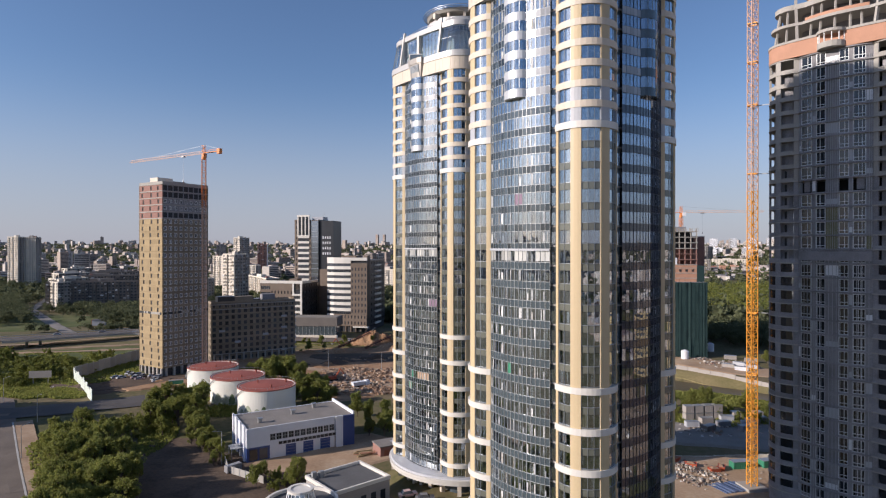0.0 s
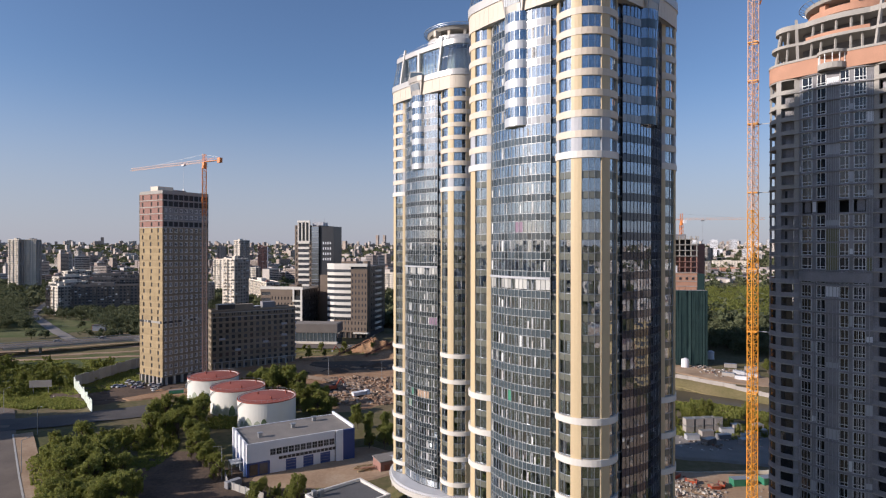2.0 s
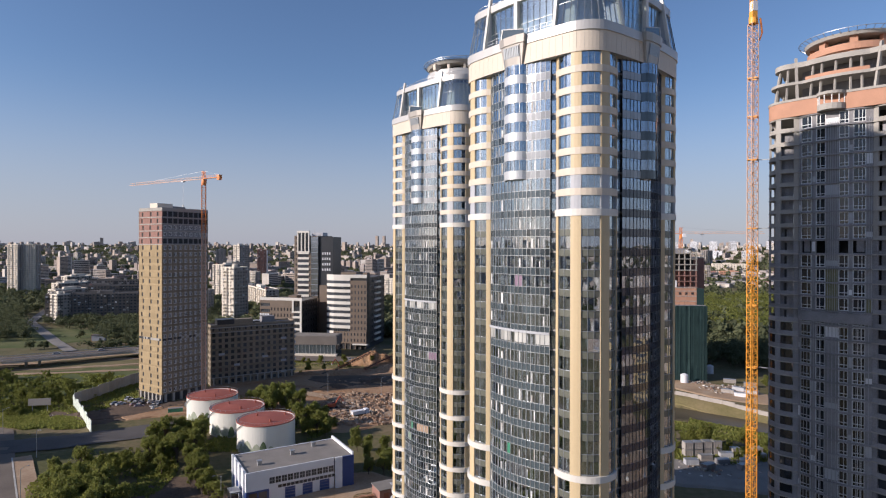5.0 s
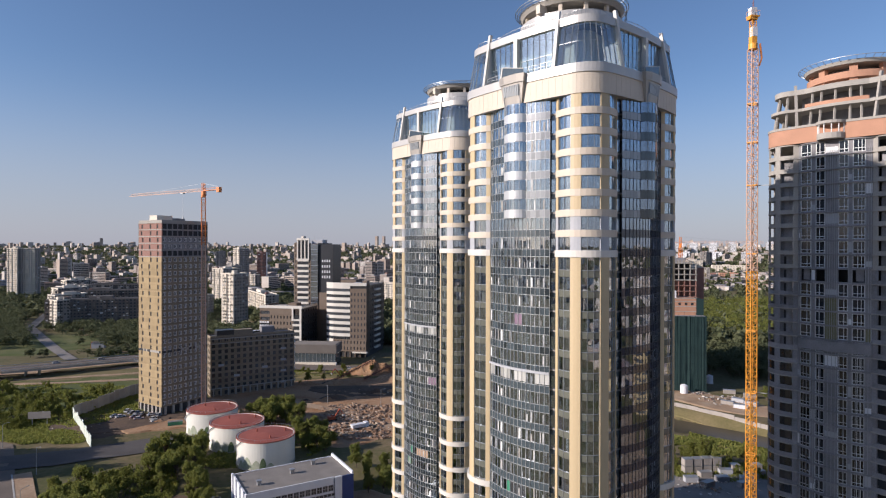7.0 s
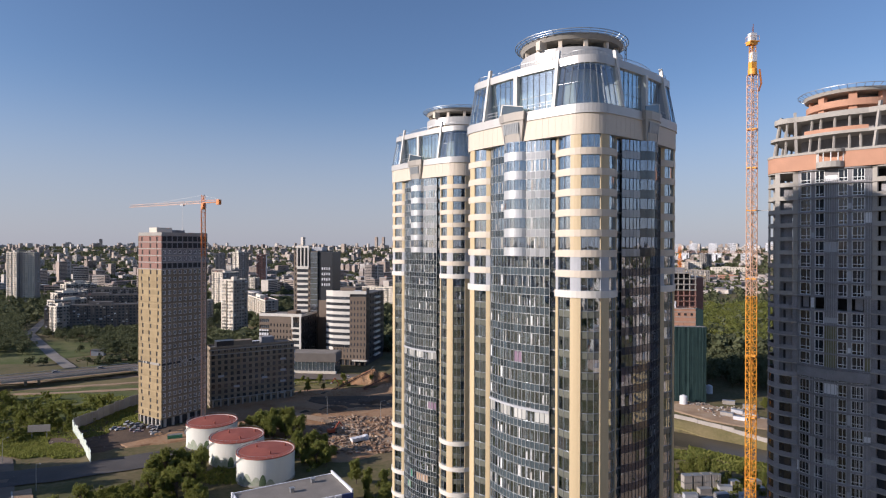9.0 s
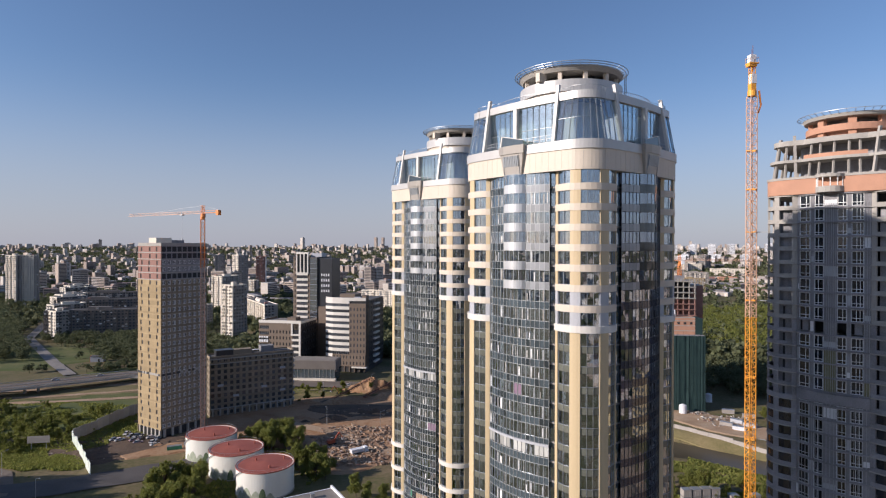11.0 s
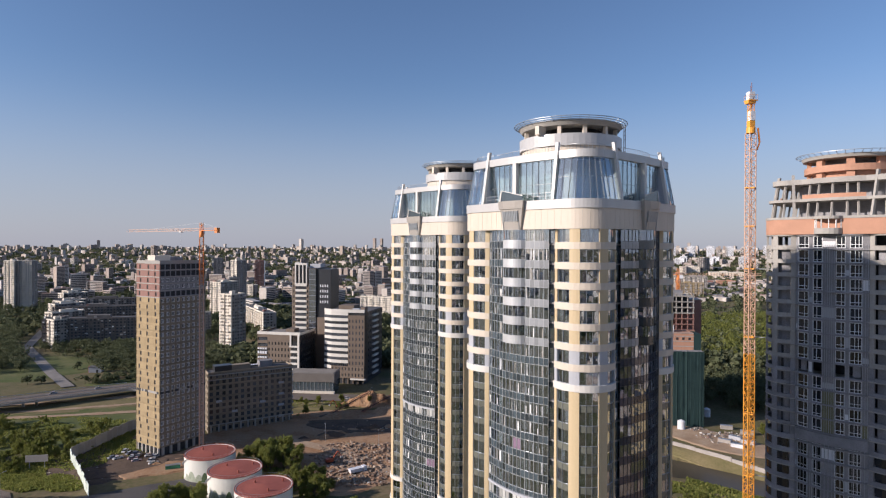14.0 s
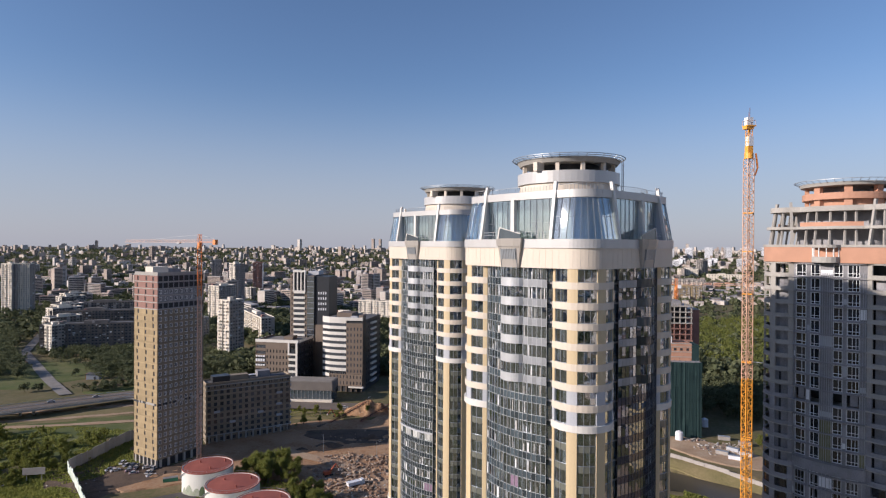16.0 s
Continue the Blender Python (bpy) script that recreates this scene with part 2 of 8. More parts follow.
M = dict(
    cream=surf("cream_panel", (0.61, 0.535, 0.44), 0.55, var=0.07, bump=0.05, streak=0.15),
    white=surf("white_panel", (0.66, 0.63, 0.58), 0.45, var=0.06, bump=0.03, streak=0.15),
    silverwhite=surf("silver_white_panel", (0.50, 0.49, 0.475), 0.38, 0.15, var=0.08, bump=0.02, streak=0.2),
    yellow=surf("yellow_panel", (0.55, 0.435, 0.265), 0.5, var=0.07, bump=0.04, streak=0.15),
    greypanel=surf("grey_panel", (0.42, 0.43, 0.46), 0.5, var=0.08, bump=0.03),
    metal=surf("silver_panel", (0.60, 0.61, 0.62), 0.34, 0.35, var=0.10, bump=0.03, rnd="object", rv=0.1),
    mullion=surf("mullion", (0.30, 0.32, 0.34), 0.4, 0.5, var=0.1, bump=0.0),
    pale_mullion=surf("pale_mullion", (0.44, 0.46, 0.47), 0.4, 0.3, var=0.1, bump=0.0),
    # dark mullions, bluer glass and navy spandrels are shaded copies for the right face
    shade_mullion=surf("shade_mullion", (0.06, 0.068, 0.085), 0.35, 0.4, var=0.15, bump=0.0),
    sashes=mixed("sashes_and_blinds", [(0.08, 0.09, 0.10), (0.70, 0.71, 0.72), (0.16, 0.18, 0.20), (0.78, 0.78, 0.77), (0.30, 0.28, 0.25), (0.60, 0.62, 0.64)], 0.3, 2.0, 0.5, 0.0, rnd="island"),
    roombits=mixed("frames_and_blinds_inside", [(0.02, 0.02, 0.025), (0.80, 0.79, 0.76), (0.05, 0.05, 0.06), (0.66, 0.66, 0.68), (0.10, 0.10, 0.11), (0.82, 0.80, 0.76)], 0.3, 2.0, 0.7, 0.0, rnd="island"),
    pinkblind=surf("pink_blind", (0.20, 0.13, 0.19), 0.6, var=0.2),
    tanblind=surf("tan_blind", (0.36, 0.25, 0.17), 0.6, var=0.2),
    shutter=surf("pale_blind_panel", (0.42, 0.42, 0.40), 0.35, var=0.2, bump=0.0, rnd="object", rv=0.35),
    pvc=surf("white_frame", (0.78, 0.78, 0.77), 0.4, var=0.05, bump=0.0),
    # near-black for unlit interiors: the lack of light is in the colour
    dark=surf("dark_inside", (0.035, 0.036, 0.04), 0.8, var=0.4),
    floorslab=surf("floor_slab", (0.25, 0.24, 0.23), 0.9),
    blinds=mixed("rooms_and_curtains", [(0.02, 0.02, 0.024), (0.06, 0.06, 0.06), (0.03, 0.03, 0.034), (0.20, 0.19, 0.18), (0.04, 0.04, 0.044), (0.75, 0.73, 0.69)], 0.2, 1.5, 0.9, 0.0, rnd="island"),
    glass=glass("window_glass", (0.82, 0.86, 0.88), 0.35),
    mirrorglass=surf("mirror_glass", (0.42, 0.46, 0.52), 0.1, 0.9, var=0.15, scale=0.3, bump=0.0),
    shadeglass=glass("shaded_window_glass", (0.44, 0.52, 0.66), 0.30),
    blackglass=surf("dark_pane", (0.016, 0.019, 0.025), 0.08, var=0.4, bump=0.0, rnd="object", rv=0.4, spec=0.7),
    greenglass=glass("pale_green_glass", (0.80, 0.87, 0.86), 0.34),
    bay=surf("silver_beige_panel", (0.38, 0.35, 0.315), 0.4, 0.2, var=0.08, bump=0.03),
    crownglass=glass("crown_glass", (0.90, 0.94, 0.95), 0.14),
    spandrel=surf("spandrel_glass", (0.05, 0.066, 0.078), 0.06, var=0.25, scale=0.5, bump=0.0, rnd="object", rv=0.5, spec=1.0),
    shade_spandrel=surf("shaded_spandrel_glass", (0.022, 0.03, 0.055), 0.08, var=0.3, scale=0.5, bump=0.0, rnd="object", rv=0.5, spec=0.9),
    paleglass=surf("pale_enamel_glass", (0.30, 0.31, 0.325), 0.14, var=0.12, scale=0.5, bump=0.0, rnd="object", rv=0.18, spec=0.9),
    beige=surf("beige_plaster", (0.78, 0.76, 0.73), 0.8, var=0.1),
    spandrel_green=surf("green_spandrel_glass", (0.125, 0.13, 0.11), 0.07, var=0.2, scale=0.5, bump=0.0, rnd="island", rv=0.4, spec=0.9),
    concrete=surf("raw_concrete", (0.36, 0.34, 0.31), 0.9, var=0.2, scale=0.25, bump=0.3, streak=0.3),
    greyblock=surf("grey_block_wall", (0.255, 0.25, 0.262), 0.9, var=0.36, scale=0.3, bump=0.3, rnd="object", rv=0.16),
    brick=surf("orange_brick", (0.46, 0.25, 0.165), 0.85, var=0.16, scale=0.4, fine=9, bump=0.3),
    redbrick=surf("red_brick", (0.275, 0.15, 0.122), 0.85, var=0.16, scale=0.4, fine=9, bump=0.3),
    dullframe=surf("grey_white_frame", (0.70, 0.71, 0.73), 0.5, var=0.08, bump=0.0),
    olive=surf("olive_insulation", (0.16, 0.155, 0.085), 0.9, var=0.2, bump=0.2),
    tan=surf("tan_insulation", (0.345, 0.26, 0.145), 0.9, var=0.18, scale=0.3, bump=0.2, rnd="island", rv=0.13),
    # grey wall of the wing; on the high-rise a shaded copy of tan
    greytan=surf("grey_and_shaded_tan_wall", (0.238, 0.194, 0.142), 0.9, var=0.24, scale=0.25, bump=0.2, rnd="island", rv=0.2),
    brownwall=surf("brown_tiles", (0.165, 0.125, 0.095), 0.7, var=0.15, bump=0.1),
    darkwall=surf("black_cladding", (0.03, 0.032, 0.038), 0.35, var=0.2, bump=0.02),
    net=mixed("green_netting", [(0.012, 0.028, 0.03), (0.024, 0.05, 0.05), (0.015, 0.036, 0.038)], 0.12, 1.2, 0.8, 0.5),
    asphalt=surf("asphalt", (0.145, 0.117, 0.094), 0.9, var=0.25, scale=0.12, fine=3, bump=0.1),
    # darker copy of asphalt, with the side road's shade in its colour
    shaded_asphalt=surf("shaded_road_asphalt", (0.075, 0.068, 0.066), 0.9, var=0.35, scale=0.1, fine=3, bump=0.1),
    kerb=surf("kerb_stone", (0.42, 0.40, 0.37), 0.9),
    ground=mixed("meadow_ground", [(0.066, 0.074, 0.026), (0.104, 0.10, 0.04), (0.16, 0.128, 0.068), (0.235, 0.168, 0.105)], 0.028, 0.5, 0.98, 0.6),
    soil=mixed("bare_soil", [(0.17, 0.088, 0.045), (0.29, 0.165, 0.088), (0.37, 0.24, 0.145), (0.21, 0.118, 0.066)], 0.07, 0.9, 0.97, 0.7),
    # dark churned earth; on some patches its darkness also stands in for shade
    dark_shade_soil=mixed("dark_and_shaded_soil", [(0.055, 0.040, 0.030), (0.09, 0.066, 0.050), (0.13, 0.092, 0.066), (0.068, 0.050, 0.040)], 0.12, 1.2, 0.97, 0.7),
    yardsoil=mixed("yard_soil", [(0.28, 0.185, 0.115), (0.37, 0.26, 0.17), (0.45, 0.35, 0.25)], 0.1, 1.2, 0.97, 0.6),
    drygrass=mixed("dry_grass", [(0.115, 0.108, 0.045), (0.18, 0.15, 0.072), (0.25, 0.195, 0.105)], 0.06, 0.9, 0.97, 0.5),
    lawn=mixed("lawn", [(0.062, 0.088, 0.025), (0.10, 0.115, 0.038), (0.165, 0.148, 0.07)], 0.05, 0.9, 0.97, 0.5),
    leaf=mixed("leaves", [(0.13, 0.16, 0.042), (0.19, 0.215, 0.055), (0.25, 0.265, 0.068), (0.31, 0.295, 0.085)], 0.3, 2.0, 0.7, 0.0, rnd="island", thin=0.52),
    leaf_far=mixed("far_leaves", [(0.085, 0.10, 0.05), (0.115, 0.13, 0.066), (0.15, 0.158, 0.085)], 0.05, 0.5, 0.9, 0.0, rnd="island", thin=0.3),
    bark=surf("bark", (0.11, 0.085, 0.065), 0.95),
    water=surf("river_water", (0.06, 0.05, 0.034), 0.3, var=0.2, scale=0.05, fine=0.6, bump=0.2, spec=0.25),
    tank=surf("white_tank_paint", (0.70, 0.69, 0.63), 0.6, var=0.1, scale=0.25, bump=0.04, streak=0.2),
    redroof=surf("red_oxide_roof", (0.30, 0.085, 0.06), 0.75, var=0.2, scale=0.35, bump=0.08),
    mural=mixed("painted_landscape", [(0.20, 0.25, 0.17), (0.36, 0.39, 0.30), (0.50, 0.50, 0.42)], 0.3, 1.0, 0.7, 0.0),
    muraldark=mixed("painted_bush", [(0.06, 0.10, 0.05), (0.12, 0.17, 0.09), (0.2, 0.24, 0.15)], 0.5, 2.0, 0.7, 0.0),
    stucco=surf("white_stucco", (0.68, 0.69, 0.72), 0.8, var=0.08, bump=0.08),
    blue=surf("blue_paint", (0.03, 0.06, 0.20), 0.5, var=0.12, bump=0.03),
    felt=surf("roofing_felt", (0.215, 0.195, 0.175), 0.95, var=0.25, scale=0.2, bump=0.2),
    felt_dark=surf("dark_roofing", (0.10, 0.10, 0.105), 0.9, var=0.3, scale=0.2, bump=0.2),
    crane_orange=surf("orange_crane_paint", (0.72, 0.235, 0.05), 0.5, var=0.12, bump=0.0),
    crane_yellow=surf("yellow_crane_paint", (0.80, 0.36, 0.045), 0.5, var=0.12, bump=0.0),
    crane_pink=surf("faded_red_crane_paint", (0.68, 0.43, 0.30), 0.5, var=0.12, bump=0.0),
    steel=surf("grey_steel", (0.38, 0.39, 0.40), 0.45, 0.6, var=0.15),
    town=mixed("town_walls", [(0.22, 0.185, 0.165), (0.43, 0.395, 0.36), (0.32, 0.25, 0.21), (0.60, 0.565, 0.52), (0.45, 0.37, 0.31), (0.29, 0.245, 0.22), (0.70, 0.68, 0.65)], 0.02, 0.8, 0.9, 0.05, rnd="island"),
    town_roof=mixed("town_roofs", [(0.15, 0.145, 0.145), (0.26, 0.25, 0.24), (0.45, 0.44, 0.43), (0.27, 0.165, 0.13), (0.58, 0.57, 0.56)], 0.02, 0.8, 0.9, 0.05, rnd="island"),
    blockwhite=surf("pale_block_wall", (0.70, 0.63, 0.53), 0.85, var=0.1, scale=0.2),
    # dark panels, and the tone that paints shade on apartment slabs
    dark_shade_block=surf("dark_and_shaded_wall", (0.155, 0.138, 0.125), 0.9, var=0.2, scale=0.2, rnd="island", rv=0.2),
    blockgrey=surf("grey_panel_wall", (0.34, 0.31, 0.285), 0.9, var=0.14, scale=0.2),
    farglass=surf("far_window_glass", (0.05, 0.055, 0.065), 0.12, var=0.4, bump=0.0, rnd="object", rv=0.5, spec=0.8),
    hoarding=mixed("hoarding_panels", [(0.72, 0.74, 0.70), (0.6, 0.68, 0.6), (0.75, 0.76, 0.74)], 0.1, 0.6, 0.6, 0.02),
    greyfence=surf("grey_fence", (0.36, 0.345, 0.32), 0.85, var=0.15, rnd="object", rv=0.15),
    rubble=mixed("broken_masonry", [(0.19, 0.125, 0.085), (0.33, 0.235, 0.165), (0.26, 0.165, 0.11), (0.52, 0.44, 0.35)], 0.2, 1.5, 0.95, 0.2, rnd="island"),
    rust=surf("rusty_steel", (0.26, 0.105, 0.07), 0.8, 0.2, var=0.25),
    debris=mixed("site_debris", [(0.12, 0.105, 0.095), (0.40, 0.35, 0.29), (0.22, 0.17, 0.13), (0.62, 0.59, 0.54), (0.17, 0.145, 0.125), (0.30, 0.14, 0.10)], 0.2, 1.5, 0.95, 0.2, rnd="island"),
    orange=surf("orange_paint", (0.45, 0.095, 0.04), 0.5, var=0.15),
    green=surf("green_paint", (0.04, 0.20, 0.12), 0.5, var=0.15),
    bluesheet=surf("blue_sheet", (0.09, 0.125, 0.22), 0.5, var=0.2, rnd="object", rv=0.3),
    cars=mixed("car_paint", [(0.03, 0.03, 0.035), (0.5, 0.5, 0.5), (0.12, 0.12, 0.14), (0.6, 0.6, 0.6), (0.3, 0.03, 0.03)], 0.01, 0.1, 0.3, 0.0, rnd="object"),
    rubber=surf("tyre_rubber", (0.02, 0.02, 0.02), 0.9),
)


# ---- mesh helpers ----
class Build:
    """Collects vertices and faces for one mesh."""
    def __init__(self):
        self.v, self.f = [], []

    def face(self, *pts):
        k = len(self.v)
        self.v.extend(tuple(p) for p in pts)
        self.f.append(tuple(range(k, k + len(pts))))

    def hexa(self, p):
        """Eight corners: bottom four anticlockwise, then top four."""
        k = len(self.v)
        self.v.extend(tuple(q) for q in p)
        for q in ((0, 3, 2, 1), (4, 5, 6, 7), (0, 1, 5, 4), (1, 2, 6, 5), (2, 3, 7, 6), (3, 0, 4, 7)):
            self.f.append(tuple(k + i for i in q))

    def box(self, x, y, z, sx, sy, sz, rot=0.0):
        """Box with centre of its base at x, y, z, turned by rot degrees."""
        c, s = math.cos(radians(rot)), math.sin(radians(rot))
        q = [(-sx / 2, -sy / 2), (sx / 2, -sy / 2), (sx / 2, sy / 2), (-sx / 2, sy / 2)]
        q = [(x + a * c - b * s, y + a * s + b * c) for a, b in q]
        self.hexa([(a, b, z) for a, b in q] + [(a, b, z + sz) for a, b in q])
        return self

    def prism(self, poly, z0, z1, top=None):
        """Upright prism over an anticlockwise polygon; top: another polygon of as many corners."""
        n, k = len(poly), len(self.v)
        top = top or poly
        self.v.extend((a, b, z0) for a, b in poly)
        self.v.extend((a, b, z1) for a, b in top)
        for i in range(n):
            j = (i + 1) % n
            self.f.append((k + i, k + j, k + n + j, k + n + i))
        self.f.append(tuple(k + n + i for i in range(n)))
        self.f.append(tuple(k + n - 1 - i for i in range(n)))
        return self

    def hexa2(self, line, z, za, zb, th):
        """Thin upright panel along a line of two points, za high at the first and zb at the second."""
        (ax, ay), (bx, by) = line
        self.hexa([(ax, ay, z), (bx, by, z), (bx, by + th, z), (ax, ay + th, z), (ax, ay, za), (bx, by, zb), (bx, by + th, zb), (ax, ay + th, za)])
        return self

    def bar(self, a, b, w=0.1):
        """Square bar between two points."""
        a, b = Vector(a), Vector(b)
        d = (b - a).normalized()
        u = d.cross(Vector((0, 0, 1)) if abs(d.z) < 0.9 else Vector((1, 0, 0))).normalized() * (w / 2)
        w2 = d.cross(u).normalized() * (w / 2)
        self.hexa([a - u - w2, a + u - w2, a + u + w2, a - u + w2, b - u - w2, b + u - w2, b + u + w2, b - u + w2])
        return self

    def ring(self, r0, r1, z0, z1, n=48, x=0.0, y=0.0, a0=0.0, a1=360.0):
        """Upright ring with inner radius r0 and outer r1 (r1 may be a pair: bottom and top)."""
        rb, rt = r1 if isinstance(r1, tuple) else (r1, r1)
        ib, it = r0 if isinstance(r0, tuple) else (r0, r0)
        k, full = len(self.v), a1 - a0 > 359
        cols = n if full else n + 1
        for i in range(cols):
            t = radians(a0 + (a1 - a0) * i / n)
            c, s = math.cos(t), math.sin(t)
            self.v.extend([(x + ib * c, y + ib * s, z0), (x + rb * c, y + rb * s, z0), (x + rt * c, y + rt * s, z1), (x + it * c, y + it * s, z1)])
        for i in range(n):
            p, q = k + 4 * i, k + 4 * ((i + 1) % cols)
            for e in range(4):
                g = (e + 1) % 4
                self.f.append((p + e, q + e, q + g, p + g))
        if not full:
            self.f.append((k, k + 1, k + 2, k + 3))
            p = k + 4 * n
            self.f.append((p + 3, p + 2, p + 1, p))
        return self

    def disc(self, r, z0, z1, n=32, x=0.0, y=0.0, rt=None):
        pts = [(x + r * math.cos(math.tau * i / n), y + r * math.sin(math.tau * i / n)) for i in range(n)]
        rt = r if rt is None else rt
        top = [(x + rt * math.cos(math.tau * i / n), y + rt * math.sin(math.tau * i / n)) for i in range(n)]
        return self.prism(pts, z0, z1, top)

    def mesh(self, name, material):
        me = bpy.data.meshes.new(name)
        me.from_pydata(self.v, [], self.f)
        me.materials.append(material)
        me.update()
        return me


def part(name, b, material, parent, label="", kind=""):
    """One mesh object under a thing or a part."""
    ob = new(name, b.mesh(name, material) if isinstance(b, Build) else b)   # b may be a ready mesh
    ob.parent = parent
    return tagged(ob, label, kind=kind)


def put(name, me, parent, m):
    """A piece that shares its mesh with others, under parent at the local pose m."""
    ob = new(name, me)
    ob.parent = parent
    ob.matrix_basis = m
    return ob


def thing(name, m, label, category, group="", kind=""):
    ob = new(name)
    ob.empty_display_size = 0.5
    ob.matrix_basis = m
    return tagged(ob, label, category, group, kind)


def solid(name, b, material, label, category, group="", kind="", m=None):
    ob = new(name, b.mesh(name, material))
    if m is not None:
        ob.matrix_basis = m
    return tagged(ob, label, category, group, kind)


rnd = random.Random(7)


# ---- ground ----
def smooth(e0, e1, x):
    t = min(1.0, max(0.0, (x - e0) / (e1 - e0)))
    return t * t * (3 - 2 * t)


RIVER = [(420, -60), (300, 110), (196, 192), (130, 255), (104, 277), (56, 345), (20, 460), (40, 620), (120, 800), (300, 1050)]


def seg_dist(x, y, line):
    best = 1e9
    for (ax, ay), (bx, by) in zip(line, line[1:]):
        dx, dy = bx - ax, by - ay
        t = min(1, max(0, ((x - ax) * dx + (y - ay) * dy) / (dx * dx + dy * dy)))
        best = min(best, math.hypot(x - ax - t * dx, y - ay - t * dy))
    return best


def height(x, y):
    """The lie of the land: the towers' terrace, the river, and the hills far off."""
    r = math.hypot(x, y)
    z = 78 * smooth(1300, 4700, r) + 3.0 * (noise.noise((x / 260, y / 260, 3.0))) * smooth(420, 900, r)
    terrace = smooth(-16, -6, x) * (1 - smooth(161, 166, y)) * smooth(-60, -20, y) * (1 - smooth(150, 165, x))
    z += 4.0 * terrace
    if r < 1400:
        d = seg_dist(x, y, RIVER)
        z -= 5.0 * (1 - smooth(7, 19, d)) * (1 - terrace)
    z += 0.35 * noise.noise((x / 9, y / 9, 0.5)) * (1 - terrace) * smooth(0, 60, r)
    return z


def axis(marks):
    out = []
    for a, b, step in marks:
        n = max(1, round((b - a) / step))
        out += [a + (b - a) * i / n for i in range(n)]
    return out + [marks[-1][1]]


gx = axis([(-4900, -900, 160), (-900, -340, 28), (-340, 260, 5), (260, 900, 28), (900, 4900, 160)])
gy = axis([(-4900, -600, 160), (-600, 60, 30), (60, 420, 5), (420, 1200, 28), (1200, 4950, 150)])
gb = Build()
gb.v = [(x, y, height(x, y)) for y in gy for x in gx]
gb.f = [(j * len(gx) + i, j * len(gx) + i + 1, (j + 1) * len(gx) + i + 1, (j + 1) * len(gx) + i) for j in range(len(gy) - 1) for i in range(len(gx) - 1)]
ground = solid("ground", gb, M["ground"], "patchy green and brown ground reaching the hills", "ground", kind="structure")


def strip(name, line, width, material, label, category, lift=0.08, step=4.0, base=None, kind="structure"):
    """A band of road or path laid on the ground along a line; base gives heights of its own at the corners."""
    b, pts = Build(), []
    for i in range(len(line) - 1):
        n = max(1, int(math.dist(line[i], line[i + 1]) / step))
        for j in range(n):
            t = j / n
            pts.append((line[i][0] + (line[i + 1][0] - line[i][0]) * t, line[i][1] + (line[i + 1][1] - line[i][1]) * t,
                        None if base is None else base[i] + (base[i + 1] - base[i]) * t))
    pts.append((*line[-1], None if base is None else base[-1]))
    rows = []
    for i, (x, y, z) in enumerate(pts):
        p, q = pts[max(0, i - 1)], pts[min(len(pts) - 1, i + 1)]
        dx, dy = q[0] - p[0], q[1] - p[1]
        d = math.hypot(dx, dy)
        row = []
        for s in (-1, -0.5, 0, 0.5, 1):
            px, py = x - dy / d * width / 2 * s, y + dx / d * width / 2 * s
            row.append((px, py, (height(px, py) if z is None else z) + lift))
        rows.append(row)
    for a, c in zip(rows, rows[1:]):
        for i in range(4):
            b.face(a[i + 1], a[i], c[i], c[i + 1])
    for a in (rows[0], rows[-1]):
        b.face(*[(p[0], p[1], p[2] - 0.4) for p in (a[0], a[-1])], a[-1], a[0])
    return solid(name, b, material, label, category, kind=kind)


def patch(name, cx, cy, rx, ry, material, label, category, lift=0.1, rot=0.0, seed=0, n=26, m=9):
    """A patch of soil or grass with an uneven outline, laid on the ground."""
    b = Build()
    c, s = math.cos(radians(rot)), math.sin(radians(rot))
    rows = []
    for j in range(m + 1):
        row = []
        for i in range(n):
            t = math.tau * i / n
            w = (j / m) * (1 + 0.22 * noise.noise((math.cos(t) * 1.7 + seed, math.sin(t) * 1.7, seed * 3.1)))
            a, d = rx * w * math.cos(t), ry * w * math.sin(t)
            x, y = cx + a * c - d * s, cy + a * s + d * c
            row.append((x, y, height(x, y) + (lift if j < m else -0.3)))
        rows.append(row)
    for j in range(m):
        for i in range(n):
            k = (i + 1) % n
            if j == 0:
                b.face(rows[0][0], rows[1][i], rows[1][k])
            else:
                b.face(rows[j][i], rows[j + 1][i], rows[j + 1][k], rows[j][k])
    return solid(name, b, material, label, category, kind="structure")


# ---- the finished glass towers ----
RB, BC, BETA = 4.56, 12.87, 77.1     # bulge: radius, centre's distance, half angle
RF, FC, DELTA = 18.0, -3.752, 21.775  # face: the same
ZTOP, STOREY, ROWS_N = 101.75, 2.95, 32
PIER0, PIER1, PIER2 = 0.232, 0.486, 0.88   # on a bulge: wide window, pier, narrow window, end pier
GLASS0, GLASS1, BAY0, BAY1 = -0.955, 0.86, -0.37, 0.27   # on a face: glazing, and the balcony stack in it
PANES = 16
TURN_OFF = 40 / BETA                 # where the cornice leaves the bulge
FIN, LEAN_IN = 0.74, 1.15            # place of the crown's struts on the rim, and how far the glazing leans


def bulge(k, s, off=0.0):
    """Point on the bulge k at s from -1 to 1, off metres outside it, and the outward angle."""
    a, t = radians(-90 + 90 * k), radians(s * BETA)
    r = RB + off
    return BC * math.cos(a) + r * math.cos(a + t), BC * math.sin(a) + r * math.sin(a + t), math.degrees(a + t)


